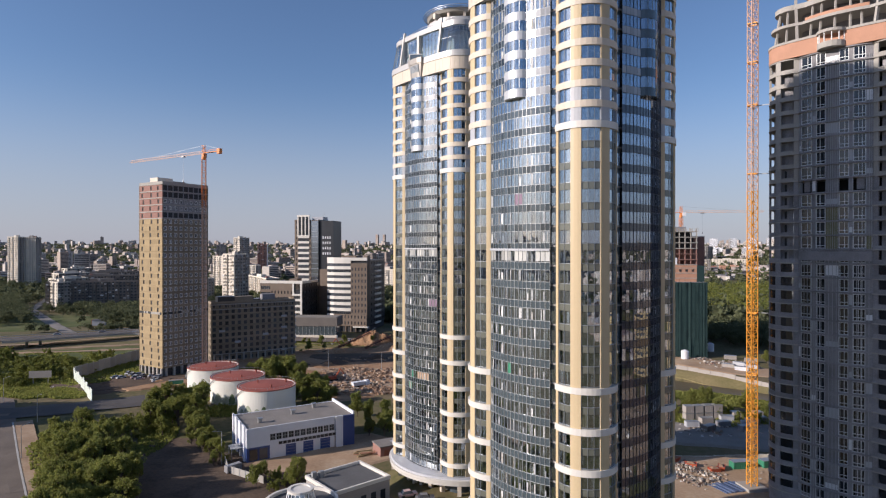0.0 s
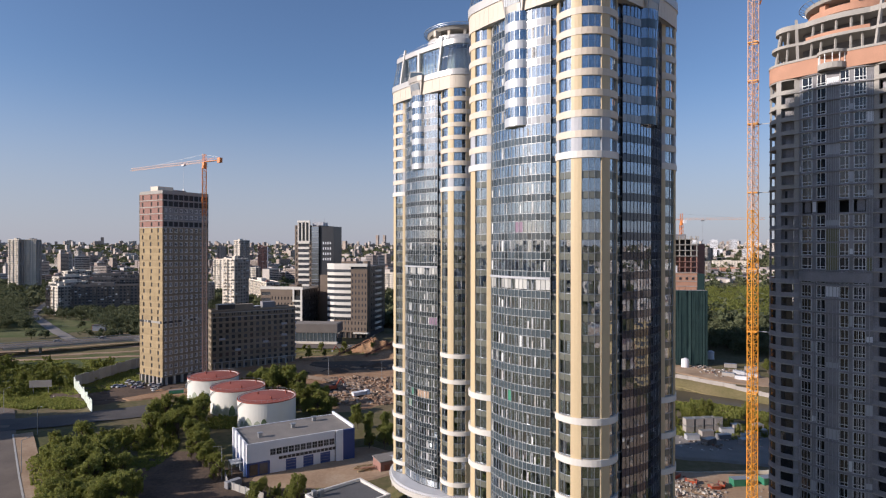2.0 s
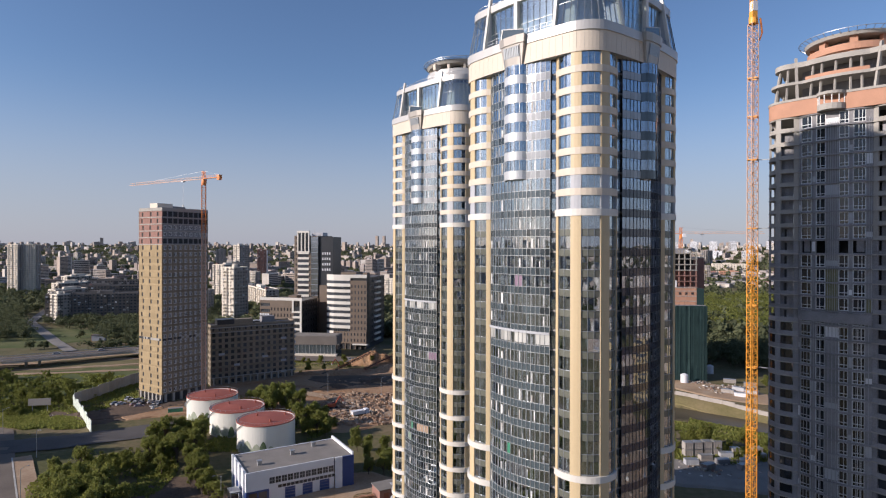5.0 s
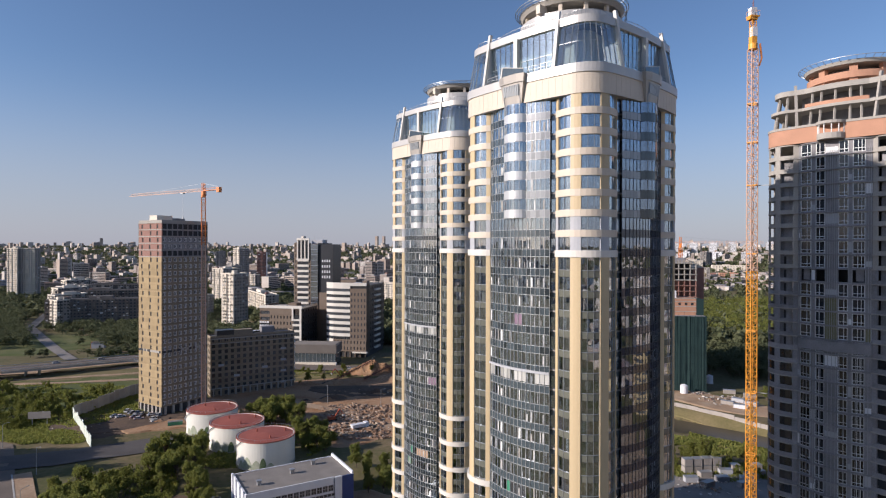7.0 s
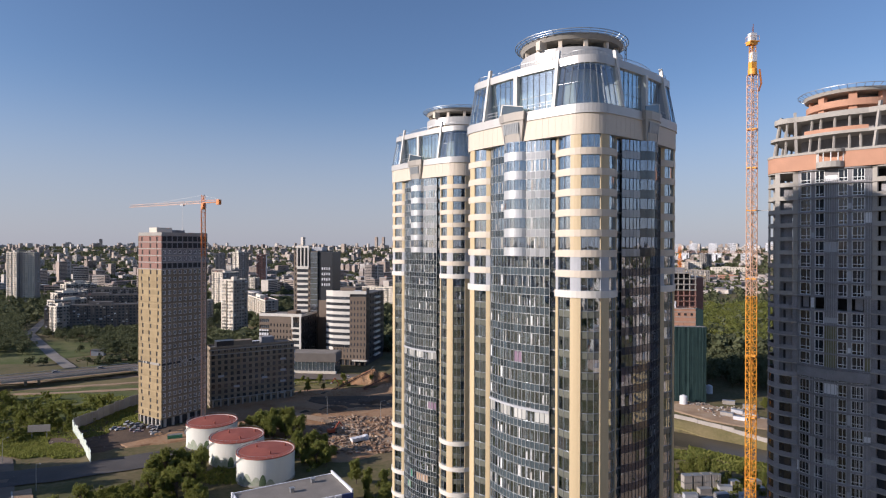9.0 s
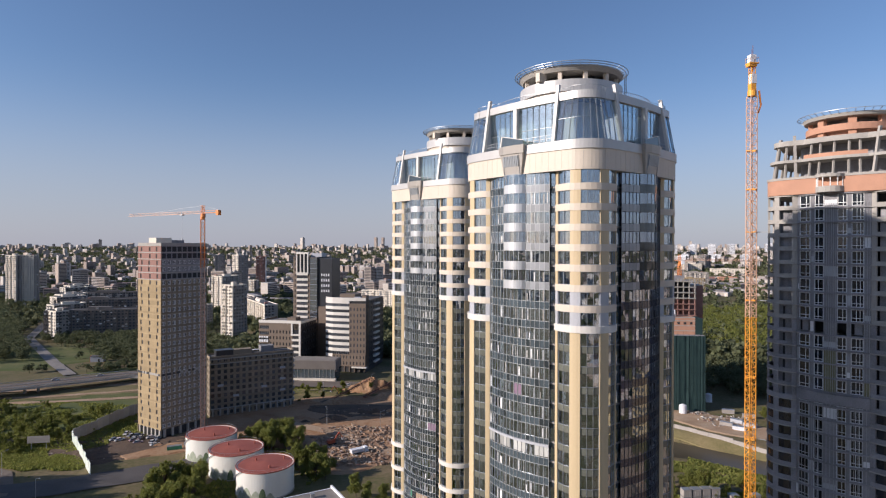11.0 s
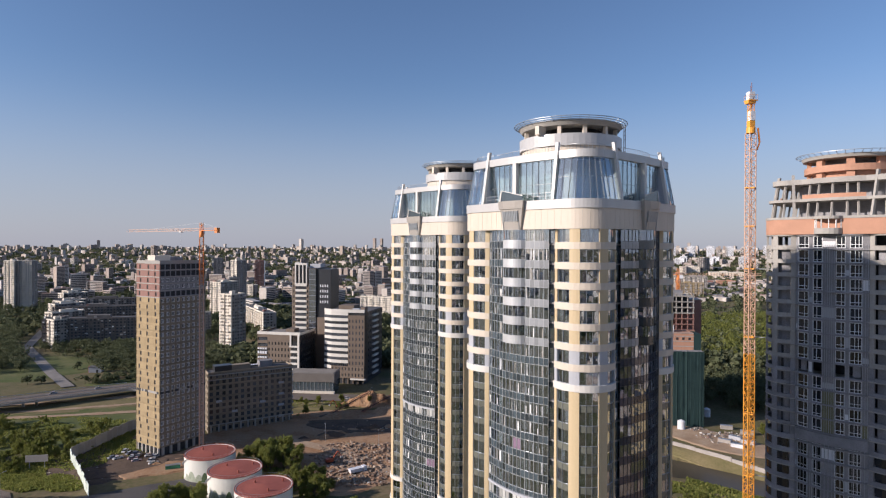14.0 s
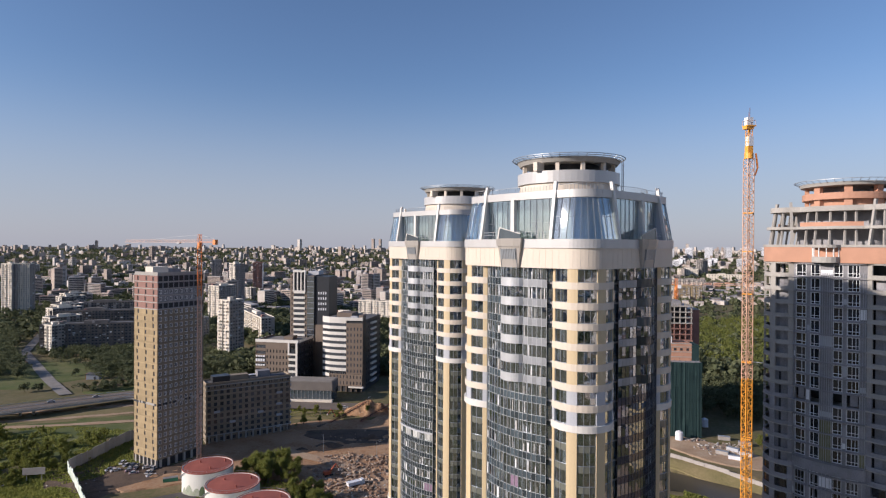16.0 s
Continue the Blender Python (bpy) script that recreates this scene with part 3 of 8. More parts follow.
def flank(k, s, off=0.0):
    """The same on the glazed face that follows bulge k."""
    a, t = radians(-45 + 90 * k), radians(s * DELTA)
    r = RF + off
    return FC * math.cos(a) + r * math.cos(a + t), FC * math.sin(a) + r * math.sin(a + t), math.degrees(a + t)


def rim(k, s, off=0.0):
    """The flatter line of cornice and ledges, which runs from bulge to bulge in front of the face."""
    a, t = radians(-45 + 90 * k), radians(s * 7.95)
    r = 68.7 + off
    return -54.4 * math.cos(a) + r * math.cos(a + t), -54.4 * math.sin(a) + r * math.sin(a + t), math.degrees(a + t)


def belt(b, z0, z1, d0, d1):
    """A closed band round the tower along the bulges and the rim."""
    for k in range(4):
        arc(b, bulge, k, -TURN_OFF, TURN_OFF, z0, z1, d0, d1, 12)
        arc(b, rim, k, -1, 1, z0, z1, d0, d1, 8)


def arc(b, fn, k, s0, s1, z0, z1, d0, d1, n=6, lean=0.0):
    """A curved block along a bulge or face, between the offsets d0 and d1; lean moves its top inward."""
    j = len(b.v)
    for i in range(n + 1):
        a = s0 + (s1 - s0) * i / n
        e0, e1 = (v(i / n) if callable(v) else v for v in (d0, d1))
        for d, z in ((e0, z0), (e1, z0), (e1 - lean, z1), (e0 - lean, z1)):
            x, y, _ = fn(k, a, d)
            b.v.append((x, y, z))
    for i in range(n):
        p, q = j + 4 * i, j + 4 * i + 4
        for e in range(4):
            g = (e + 1) % 4
            b.f.append((p + e, q + e, q + g, p + g))
    b.f.append((j, j + 1, j + 2, j + 3))
    p = j + 4 * n
    b.f.append((p + 3, p + 2, p + 1, p))


def outline(d):
    pts = []
    for k in range(4):
        for s in range(-7, 8):
            x, y, _ = bulge(k, s / 7, d)
            if all(math.dist((x, y), (FC * math.cos(radians(a)), FC * math.sin(radians(a)))) > RF + d for a in (-45 + 90 * k, -135 + 90 * k)):
                pts.append((x, y))
        for s in range(-11, 12):
            x, y, _ = flank(k, s / 12, d)
            if all(math.dist((x, y), (BC * math.cos(radians(a)), BC * math.sin(radians(a)))) > RB + d for a in (-90 + 90 * k, 90 * k)):
                pts.append((x, y))
    return pts


def at_arc(fn, k, s, z, off=0.0, turn=0.0, tip=0.0):
    """Pose on the facade: x along the wall, -y outward."""
    x, y, a = fn(k, s, off)
    return pose(x, y, z, tip, 0, a + 90 + turn)


def slab_mesh(name, w, h, d, material):
    """Thin upright panel: x along the wall, base at z = 0, its face towards -y."""
    return Build().box(0, 0, 0, w, d, h).mesh(name, material)


def frame_mesh(name, w, h, d, t, material, bars=(), rails=()):
    """Window frame in one piece, with upright bars and cross rails at parts of its width and height."""
    ups = sorted([(-w / 2, -w / 2 + t), (w / 2 - t, w / 2)] + [(-w / 2 + w * q - t / 2, -w / 2 + w * q + t / 2) for q in bars])
    flats = sorted([(0.0, t), (h - t, h)] + [(h * q, h * q + t) for q in rails])
    xs, zs = [v for p in ups for v in p], [v for p in flats for v in p]
    b, seen = Build(), {}

    def vert(i, k, side):
        if (i, k, side) not in seen:
            seen[i, k, side] = len(b.v)
            b.v.append((xs[i], side * d / 2, zs[k]))
        return seen[i, k, side]

    full = lambda i, k: 0 <= i < len(xs) - 1 and 0 <= k < len(zs) - 1 and (i % 2 == 0 or k % 2 == 0)
    for i in range(len(xs) - 1):
        for k in range(len(zs) - 1):
            if not full(i, k):
                continue
            b.f.append((vert(i, k, -1), vert(i + 1, k, -1), vert(i + 1, k + 1, -1), vert(i, k + 1, -1)))
            b.f.append((vert(i, k, 1), vert(i, k + 1, 1), vert(i + 1, k + 1, 1), vert(i + 1, k, 1)))
            for di, dk, p, q in ((-1, 0, (i, k), (i, k + 1)), (1, 0, (i + 1, k + 1), (i + 1, k)), (0, -1, (i + 1, k), (i, k)), (0, 1, (i, k + 1), (i + 1, k + 1))):
                if not full(i + di, k + dk):
                    b.f.append((vert(*p, 1), vert(*p, -1), vert(*q, -1), vert(*q, 1)))
    return b.mesh(name, material)


def glass_tower(m, near_faces, near_bulges):
    joined = {}

    def out(name, b, mat, near, parent=None, label=""):
        """A part of its own where the wall is seen, else joined with the rest of the hidden walls."""
        if near:
            return part(name, b, M[mat], parent or t, label)
        j = joined.setdefault(mat, Build())
        k = len(j.v)
        j.v += b.v
        j.f += [tuple(k + i for i in f) for f in b.f]

    t = thing("residential_tower", m, "finished cream and blue-glass residential tower with a round roof pad", "tower")
    g = random.Random(3)
    # inside: slabs, core and rooms
    core = Build().prism([(x * 0.8, y * 0.8) for x, y in outline(-0.9)], 1, 104)
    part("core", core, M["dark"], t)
    slabs = Build()
    for i in range(ROWS_N + 1):
        z = ZTOP - STOREY * i
        slabs.prism(outline(-0.35), z + 0.55, z + 0.8)
    part("floor_slabs", slabs, M["floorslab"], t, kind="stuff")
    rooms = Build()
    for k in range(4):
        for i in range(ROWS_N):
            z = ZTOP - STOREY * i
            for fn, n, lim in ((flank, 14, 0.84), (bulge, 6, 0.88)):
                for j in range(n):
                    if g.random() < (0.09 if k == 0 and fn is flank else 0.62):
                        a = -lim + 2 * lim * j / n
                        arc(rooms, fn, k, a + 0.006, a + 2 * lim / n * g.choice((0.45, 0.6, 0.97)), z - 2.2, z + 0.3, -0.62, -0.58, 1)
    bits, sash = Build(), Build()
    for k in range(4):
        for i in range(ROWS_N):
            z = ZTOP - STOREY * i
            for fn, n, lim in ((flank, 36, 0.84), (bulge, 14, 0.88)):
                for j in range(n):
                    if g.random() < ((0.62 if k == 3 else 0.10) if fn is flank else 0.42):
                        a = -lim + 2 * lim * j / n
                        if fn is flank and k in (0, 3) and g.random() < (0.24 if k == 3 else 0.12):
                            arc(sash, fn, k, a + 0.002, a + 2 * lim / n * g.choice((0.2, 0.3, 0.3, 0.55)), z - 1.68, z - g.choice((0.1, 0.1, 0.8)), 0.02, 0.045, 1)
                            continue
                        arc(bits, fn, k, a, a + 2 * lim / n * g.choice((0.3, 0.45, 0.6, 0.95)), z - g.choice((1.72, 1.72, 1.4)), z - 0.05, -0.36, -0.33, 1)
    part("room_frames", bits, M["roombits"], t, "pale frames and blinds behind the glass", kind="stuff")
    # white loggia walls and sashes that stand in the same place on every storey
    for i in range(ROWS_N):
        z = ZTOP - STOREY * i
        for c0, c1, p in ((0.008, 0.035, 0.9), (0.195, 0.208, 0.7), (0.245, 0.285, 0.8), (0.345, 0.353, 0.5), (0.575, 0.595, 0.85), (0.695, 0.71, 0.7), (0.752, 0.775, 0.9), (0.795, 0.815, 0.8), (0.845, 0.853, 0.5), (0.915, 0.93, 0.8)):
            if g.random() > p or (i < 6 and 0.29 < c0 < 0.67):
                continue
            lift = 0.02 if g.random() < 0.6 else -0.12
            arc(sash, flank, 3, GLASS0 + (GLASS1 - GLASS0) * c0, GLASS0 + (GLASS1 - GLASS0) * c1, z - 1.7, z - g.choice((0.08, 0.08, 0.3, 0.6)), lift, lift + 0.025, 1)
    part("sash_frames", sash, M["sashes"], t, "white sashes and blinds set in the glazing", kind="stuff")
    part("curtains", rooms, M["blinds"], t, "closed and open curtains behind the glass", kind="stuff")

    step = (GLASS1 - GLASS0) / PANES
    w = step * radians(DELTA) * RF
    pane_me = slab_mesh("pane", w - 0.04, 1.72, 0.03, M["glass"])
    span_me = slab_mesh("spandrel_panel", w - 0.04, 1.10, 0.04, M["spandrel"])
    # Face 0 takes navy and blue copies that put its shade into the colour.
    navy_me = slab_mesh("spandrel_panel", w - 0.04, 1.10, 0.04, M["shade_spandrel"])
    white_me = slab_mesh("white_spandrel_panel", w - 0.05, 1.10, 0.06, M["paleglass"])
    blue_me = slab_mesh("pane", w - 0.04, 1.72, 0.03, M["shadeglass"])
    rest_pane, rest_span, rest_navy, rest_blue = Build(), Build(), Build(), Build()
    for k in range(4):
        mir = 1 if k in (3, 1) else -1
        near = k in near_faces
        for i in range(ROWS_N):
            z = ZTOP - STOREY * i
            for j in range(PANES):
                side = GLASS0 + step * (j + 0.5)
                u = side * mir
                upper = i < 6
                if upper and BAY0 < side < BAY1:
                    continue
                tip, turn = g.uniform(-0.5, 0.5), g.uniform(-0.6, 0.6) * (0.35 if k == 0 else 1.0)
                own = near and i < (14 if len(near_faces) > 1 and k == 3 else 6 if k == 3 else 5)
                if own:
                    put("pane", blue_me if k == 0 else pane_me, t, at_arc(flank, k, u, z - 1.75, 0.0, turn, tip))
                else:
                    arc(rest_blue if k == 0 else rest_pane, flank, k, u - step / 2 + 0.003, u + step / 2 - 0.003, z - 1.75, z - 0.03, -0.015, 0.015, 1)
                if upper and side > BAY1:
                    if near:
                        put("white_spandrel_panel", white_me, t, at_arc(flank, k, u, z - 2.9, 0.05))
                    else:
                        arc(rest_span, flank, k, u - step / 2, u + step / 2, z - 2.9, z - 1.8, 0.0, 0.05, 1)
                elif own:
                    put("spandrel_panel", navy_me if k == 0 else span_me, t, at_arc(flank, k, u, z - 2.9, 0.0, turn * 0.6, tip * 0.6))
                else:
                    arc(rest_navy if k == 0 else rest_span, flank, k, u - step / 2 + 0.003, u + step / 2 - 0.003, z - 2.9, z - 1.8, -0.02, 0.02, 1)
        # upright mullions and the rails of each storey; away from face 3 darkened for shade
        mu = Build()
        for j in range(PANES + 1):
            side = GLASS0 + step * j
            x, y, a = flank(k, side * mir, 0.05)
            top = ZTOP - STOREY * 6 if BAY0 < side < BAY1 else ZTOP
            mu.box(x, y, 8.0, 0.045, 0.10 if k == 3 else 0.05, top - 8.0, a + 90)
        part("mullion_grid", mu, M["pale_mullion" if k == 3 else "shade_mullion"], t, kind="stuff")
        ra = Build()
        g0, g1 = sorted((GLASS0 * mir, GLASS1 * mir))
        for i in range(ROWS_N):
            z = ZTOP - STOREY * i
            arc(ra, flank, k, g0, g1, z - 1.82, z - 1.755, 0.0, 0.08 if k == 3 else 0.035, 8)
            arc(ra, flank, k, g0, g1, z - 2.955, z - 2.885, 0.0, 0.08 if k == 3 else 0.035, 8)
        part("rail_grid", ra, M["pale_mullion" if k == 3 else "shade_mullion"], t, kind="stuff")
        # recessed joints between face and bulges
        jo = Build()
        for s0, s1 in (sorted((GLASS1 * mir, mir)), sorted((-mir, GLASS0 * mir))):
            arc(jo, flank, k, s0, s1, 8, ZTOP, -0.8, -0.42, 1)
        part("recess", jo, M["spandrel"], t, kind="stuff")
        jg = Build()
        for i in range(ROWS_N):
            z = ZTOP - STOREY * i
            s0, s1 = sorted(((GLASS1 + 0.02) * mir, 0.97 * mir))
            arc(jg, flank, k, s0, s1, z - 2.1, z - 0.2, -0.42, -0.36, 1)
        part("recess_windows", jg, M["glass"], t, kind="stuff")
        # the curved balcony stack of the upper storeys
        s0, s1 = sorted((BAY0 * mir, BAY1 * mir))
        for i in range(6):
            z = ZTOP - STOREY * i
            bow = lambda v, r: r * max(0.0, math.sin(math.pi * v)) ** 0.6
            bay = Build()
            arc(bay, flank, k, s0, s1, z - 2.93, z - 1.6, -0.2, lambda v: bow(v, 1.15), 12)
            # Silver on the sunlit face; the dark copy paints shade on the others.
            ob = out("balcony", bay, "metal" if k == 3 else "spandrel", near, None, "curved silver balcony front" if k == 3 else "curved balcony front toned dark for shade")
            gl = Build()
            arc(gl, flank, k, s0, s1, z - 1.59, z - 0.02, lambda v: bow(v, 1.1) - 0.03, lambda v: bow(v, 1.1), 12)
            out("balcony_glass", gl, "glass" if k == 3 else "shadeglass", near, ob)
            bm = Build()
            for q in range(1, 6):
                x, y, a = flank(k, s0 + (s1 - s0) * q / 6, bow(q / 6, 1.1) + 0.02)
                bm.box(x, y, z - 1.6, 0.07, 0.08, 1.6, a + 90)
            out("balcony_mullions", bm, "mullion", near, ob)
        # a ledge with white panels some storeys down
        if k == 3:
            z = ZTOP - STOREY * 14
            le = Build()
            arc(le, flank, k, g0, g1, z - 0.05, z + 0.3, 0.0, 0.3, 10)
            part("ledge", le, M["greypanel"], t)
    tone = Build(), Build(), Build()
    for row, c0, c1, q in (((18, 0.42, 0.86, 0), (24, -0.5, -0.3, 1), (24, -0.1, 0.5, 2), (25, -0.62, -0.4, 1)) if len(near_faces) == 1 else ((11, -0.05, 0.08, 0), (20, -0.3, -0.2, 1))):
        z = ZTOP - STOREY * row
        for j in range(PANES):
            a = GLASS0 + step * j
            if c0 <= a < c1:
                arc(tone[q], flank, 3, a + 0.012, a + step - 0.012, z - 1.7, z - 0.1, 0.02, 0.04, 1)
    for b, mat in zip(tone, ("pinkblind", "green", "tanblind")):
        if b.v:
            part("coloured_blind", b, M[mat], t, kind="stuff")
    part("rear_glazing", rest_pane, M["glass"], t, kind="stuff")
    part("side_glazing", rest_blue, M["shadeglass"], t, kind="stuff")
    part("rear_spandrel", rest_span, M["spandrel"], t, kind="stuff")
    part("side_spandrel", rest_navy, M["shade_spandrel"], t, kind="stuff")
    pale_me = slab_mesh("blind_panel", w - 0.14, 1.5, 0.05, M["shutter"])
    for j in range(PANES):
        if j not in (2, 3, 7, 11, 12):
            put("blind_panel", pale_me, t, at_arc(flank, 3, GLASS0 + step * (j + 0.5), ZTOP - STOREY * 14 - 1.6, 0.03))

    # bulges
    for k in range(4):
        for i in range(8):
            z = ZTOP - STOREY * i
            bd = Build()
            if i < 7:
                arc(bd, bulge, k, -1, 1, z - 2.95, z - 1.95, -0.45, 0.12, 16)
                out("spandrel_band", bd, "cream", k in near_bulges)
            for s0, s1 in ((-PIER1, -PIER0), (PIER0, PIER1), (PIER2, 1.0), (-1.0, -PIER2)):
                pr = Build()
                arc(pr, bulge, k, s0, s1, z - 1.95, z, -0.45, 0.05, 3)
                out("pier_panel", pr, "yellow" if i < 6 else "greypanel", k in near_bulges)
            for s0, s1, n in ((-PIER2, -PIER1, 2), (-PIER0, PIER0, 3), (PIER1, PIER2, 2)):
                fr = Build()
                arc(fr, bulge, k, s0, s1, z - 1.95, z - 1.87, -0.2, -0.08, 3)
                arc(fr, bulge, k, s0, s1, z - 0.08, z, -0.2, -0.08, 3)
                for q in range(n + 1):
                    u = s0 + (s1 - s0) * q / n
                    x, y, a = bulge(k, min(max(u, s0 + 0.008), s1 - 0.008), -0.14)
                    fr.box(x, y, z - 1.87, 0.07, 0.1, 1.79, a + 90)
                wi = out("window", fr, "mullion", k in near_bulges, None, "dark-framed bowed window")
                gl = Build()
                arc(gl, bulge, k, s0, s1, z - 1.9, z - 0.05, -0.16, -0.14, 3)
                out("pane", gl, "glass", k in near_bulges, wi)
        zb = ZTOP - STOREY * 7 - 1.95
        levels = [39.75 - 5.9 * i for i in range(6)]
        for z, h in [(zb - 1.0, 1.0)] + [(z, 0.95) for z in levels]:
            bd = Build()
            arc(bd, bulge, k, -1, 1, z, z + h, -0.45, 0.22, 18)
            out("stone_band", bd, "white", k in near_bulges)
        stretches, top = [], zb - 1.0
        for z in levels:
            stretches.append((z + 0.95, top))
            top = z
        stretches.append((7.0, top))
        for z0, z1 in stretches:
            for s0, s1 in ((-PIER1, -PIER0), (PIER0, PIER1), (PIER2, 1.0), (-1.0, -PIER2)):
                pr = Build()
                arc(pr, bulge, k, s0, s1, z0, z1, -0.45, 0.06, 3)
                out("pier", pr, "yellow", k in near_bulges, None, "tall yellow pier")
        for i in range(8, ROWS_N):
            z = ZTOP - STOREY * i
            for s0, s1, n in ((-PIER2, -PIER1, 2), (-PIER0, PIER0, 3), (PIER1, PIER2, 2)):
                sp = Build()
                arc(sp, bulge, k, s0, s1, z - 2.9, z - 1.9, -0.2, -0.12, 3)
                out("green_spandrel", sp, "spandrel_green", k in near_bulges)
                fr = Build()
                arc(fr, bulge, k, s0, s1, z - 1.92, z - 1.84, -0.2, -0.06, 3)
                for q in range(n + 1):
                    u = s0 + (s1 - s0) * q / n
                    x, y, a = bulge(k, min(max(u, s0 + 0.008), s1 - 0.008), -0.12)
                    fr.box(x, y, z - 2.95, 0.06, 0.09, 2.95, a + 90)
                wi = out("window", fr, "mullion", k in near_bulges)
                gl = Build()
                arc(gl, bulge, k, s0, s1, z - 1.85, z, -0.16, -0.14, 3)
                out("pane", gl, "glass", k in near_bulges, wi)

    # cornice of cream panels, crown, roof
    for k in range(4):
        for fn, n, lim, near in ((bulge, 6, TURN_OFF, k in near_bulges), (rim, 17, 1.0, k in near_faces)):
            for q in range(n):
                co = Build()
                arc(co, fn, k, lim * (-1 + 2 * (q + 0.012) / n), lim * (-1 + 2 * (q + 0.988) / n), ZTOP, 104.75, -0.1, 0.16, 2)
                out("cornice_panel", co, "cream", near)
    back = Build()
    belt(back, ZTOP, 104.75, -1.2, 0.1)
    part("cornice_backing", back, M["greypanel"], t, kind="stuff")
    le = Build()
    belt(le, 104.75, 106.1, -1.4, 0.34)
    part("crown_ledge", le, M["silverwhite"], t)
    for k in range(4):
        gl, mu = Build(), Build()
        for fn, kk, s0, s1, n in ((rim, (k - 1) % 4, FIN, 1.0, 2), (bulge, k, -TURN_OFF, TURN_OFF, 6), (rim, k, -1.0, -FIN, 2)):
            arc(gl, fn, kk, s0, s1, 106.1, 112.3, 0.07, 0.12, n, LEAN_IN)
            for q in range(n + 1):
                u = s0 + (s1 - s0) * q / n
                x, y, _ = fn(kk, u, 0.16)
                x2, y2, _ = fn(kk, u, 0.16 - LEAN_IN)
                mu.bar((x, y, 106.1), (x2, y2, 112.3), 0.08)
            arc(mu, fn, kk, s0, s1, 109.4, 109.45, 0.12 - LEAN_IN * 0.53, 0.16 - LEAN_IN * 0.53, n)
        cg = part("crown_glass", gl, M["crownglass"], t, "inward-leaning crown glazing")
        part("crown_mullions", mu, M["mullion"], cg)
        gl, mu = Build(), Build()
        arc(gl, rim, k, -FIN, FIN, 106.1, 112.3, -1.3, -1.25, 8)
        for q in range(13):
            x, y, _ = rim(k, FIN * (-1 + q / 6), -1.2)
            mu.bar((x, y, 106.1), (x, y, 112.3), 0.07)
        arc(mu, rim, k, -FIN, FIN, 108.6, 108.66, -1.24, -1.2, 8)
        cg = part("crown_glass", gl, M["greenglass"], t, "recessed pale green crown glazing")
        part("crown_mullions", mu, M["mullion"], cg)
        for e in (-1, 1):
            rw = Build()
            arc(rw, rim, k, *sorted((e * (FIN - 0.012), e * (FIN + 0.012))), 106.1, 112.3, -2.2, 0.1, 1, LEAN_IN)
            part("crown_return", rw, M["greypanel"], t)
        tb = Build()
        arc(tb, bulge, k, -TURN_OFF, TURN_OFF, 112.25, 113.4, -2.0, -0.85, 12)
        arc(tb, rim, k, -1, 1, 112.25, 113.4, -2.0, -0.85, 8)
        part("crown_band", tb, M["silverwhite"], t)
        for e in (-FIN, FIN):
            x, y, a = rim(k, e, 0.42)
            x2, y2, _ = rim(k, e, -0.92)
            f = Build()
            u = Vector((math.cos(radians(a + 90)), math.sin(radians(a + 90)), 0)) * 0.24
            v = Vector((math.cos(radians(a)), math.sin(radians(a)), 0)) * 0.5
            p, q = Vector((x, y, 106.1)), Vector((x2, y2, 114.7))
            f.hexa([p - u - v, p + u - v, p + u, p - u, q - u - v, q + u - v, q + u, q - u])
            part("fin", f, M["white"], t, "slanted white crown strut")
        x, y, a = rim(k, -0.08 * (1 if k in (3, 1) else -1), -0.9)
        part("crown_post", Build().box(x, y, 106.1, 0.7, 0.7, 6.2, a), M["white"], t)
        # tapering bay under the crown
        mir = 1 if k in (3, 1) else -1
        bm = at_arc(flank, k, (BAY0 + BAY1) / 2 * mir, 0.0, 0.0)

        def bayplan(w, d):
            return [(-w / 2, 0.6), (-w / 2, -d * 0.72), (-w / 4, -d), (w / 4, -d), (w / 2, -d * 0.72), (w / 2, 0.6)]

        bo = part("corner_bay", Build().prism(bayplan(3.5, 0.7), ZTOP - 0.1, 104.95, bayplan(4.6, 1.05)).prism(bayplan(4.9, 1.2), 104.95, 106.2, bayplan(5.2, 1.3)), M["bay"], t, "tapering silver-beige bay under the crown")
        bo.matrix_basis = bm
        lv = Build()
        for q in range(9):
            x = -1.36 + q * 0.34
            lv.prism([(x - 0.13, -0.88), (x + 0.13, -0.88), (x + 0.13, -0.6), (x - 0.13, -0.6)], 103.0, 104.6, [(x - 0.13, -1.08), (x + 0.13, -1.08), (x + 0.13, -0.8), (x - 0.13, -0.8)])
        part("louvre", lv, M["mullion"], bo, "grey slatted vent panel")
        jn = Build()
        for x in (-1.6, 1.6):
            jn.hexa([(x - 0.03, -0.66, 101.8), (x + 0.03, -0.66, 101.8), (x + 0.03, -0.3, 101.8), (x - 0.03, -0.3, 101.8), (x - 0.03, -0.97, 104.7), (x + 0.03, -0.97, 104.7), (x + 0.03, -0.8, 104.7), (x - 0.03, -0.8, 104.7)])
        part("panel_joint", jn, M["mullion"], bo)
        e = 2.3 * mir
        hp = part("bay_parapet", Build().hexa2([(-e, -0.7), (e, -0.7)], 106.15, 107.9, 106.9, 0.05), M["spandrel"], t, "sloping dark glass parapet over the bay")
        hp.matrix_basis = bm
        part("parapet_edge", Build().bar((-e, -0.72, 106.1), (-e * 0.9, -0.6, 107.95), 0.22).bar((-e * 0.9, -0.6, 107.95), (e, -0.7, 106.92), 0.1), M["white"], hp)
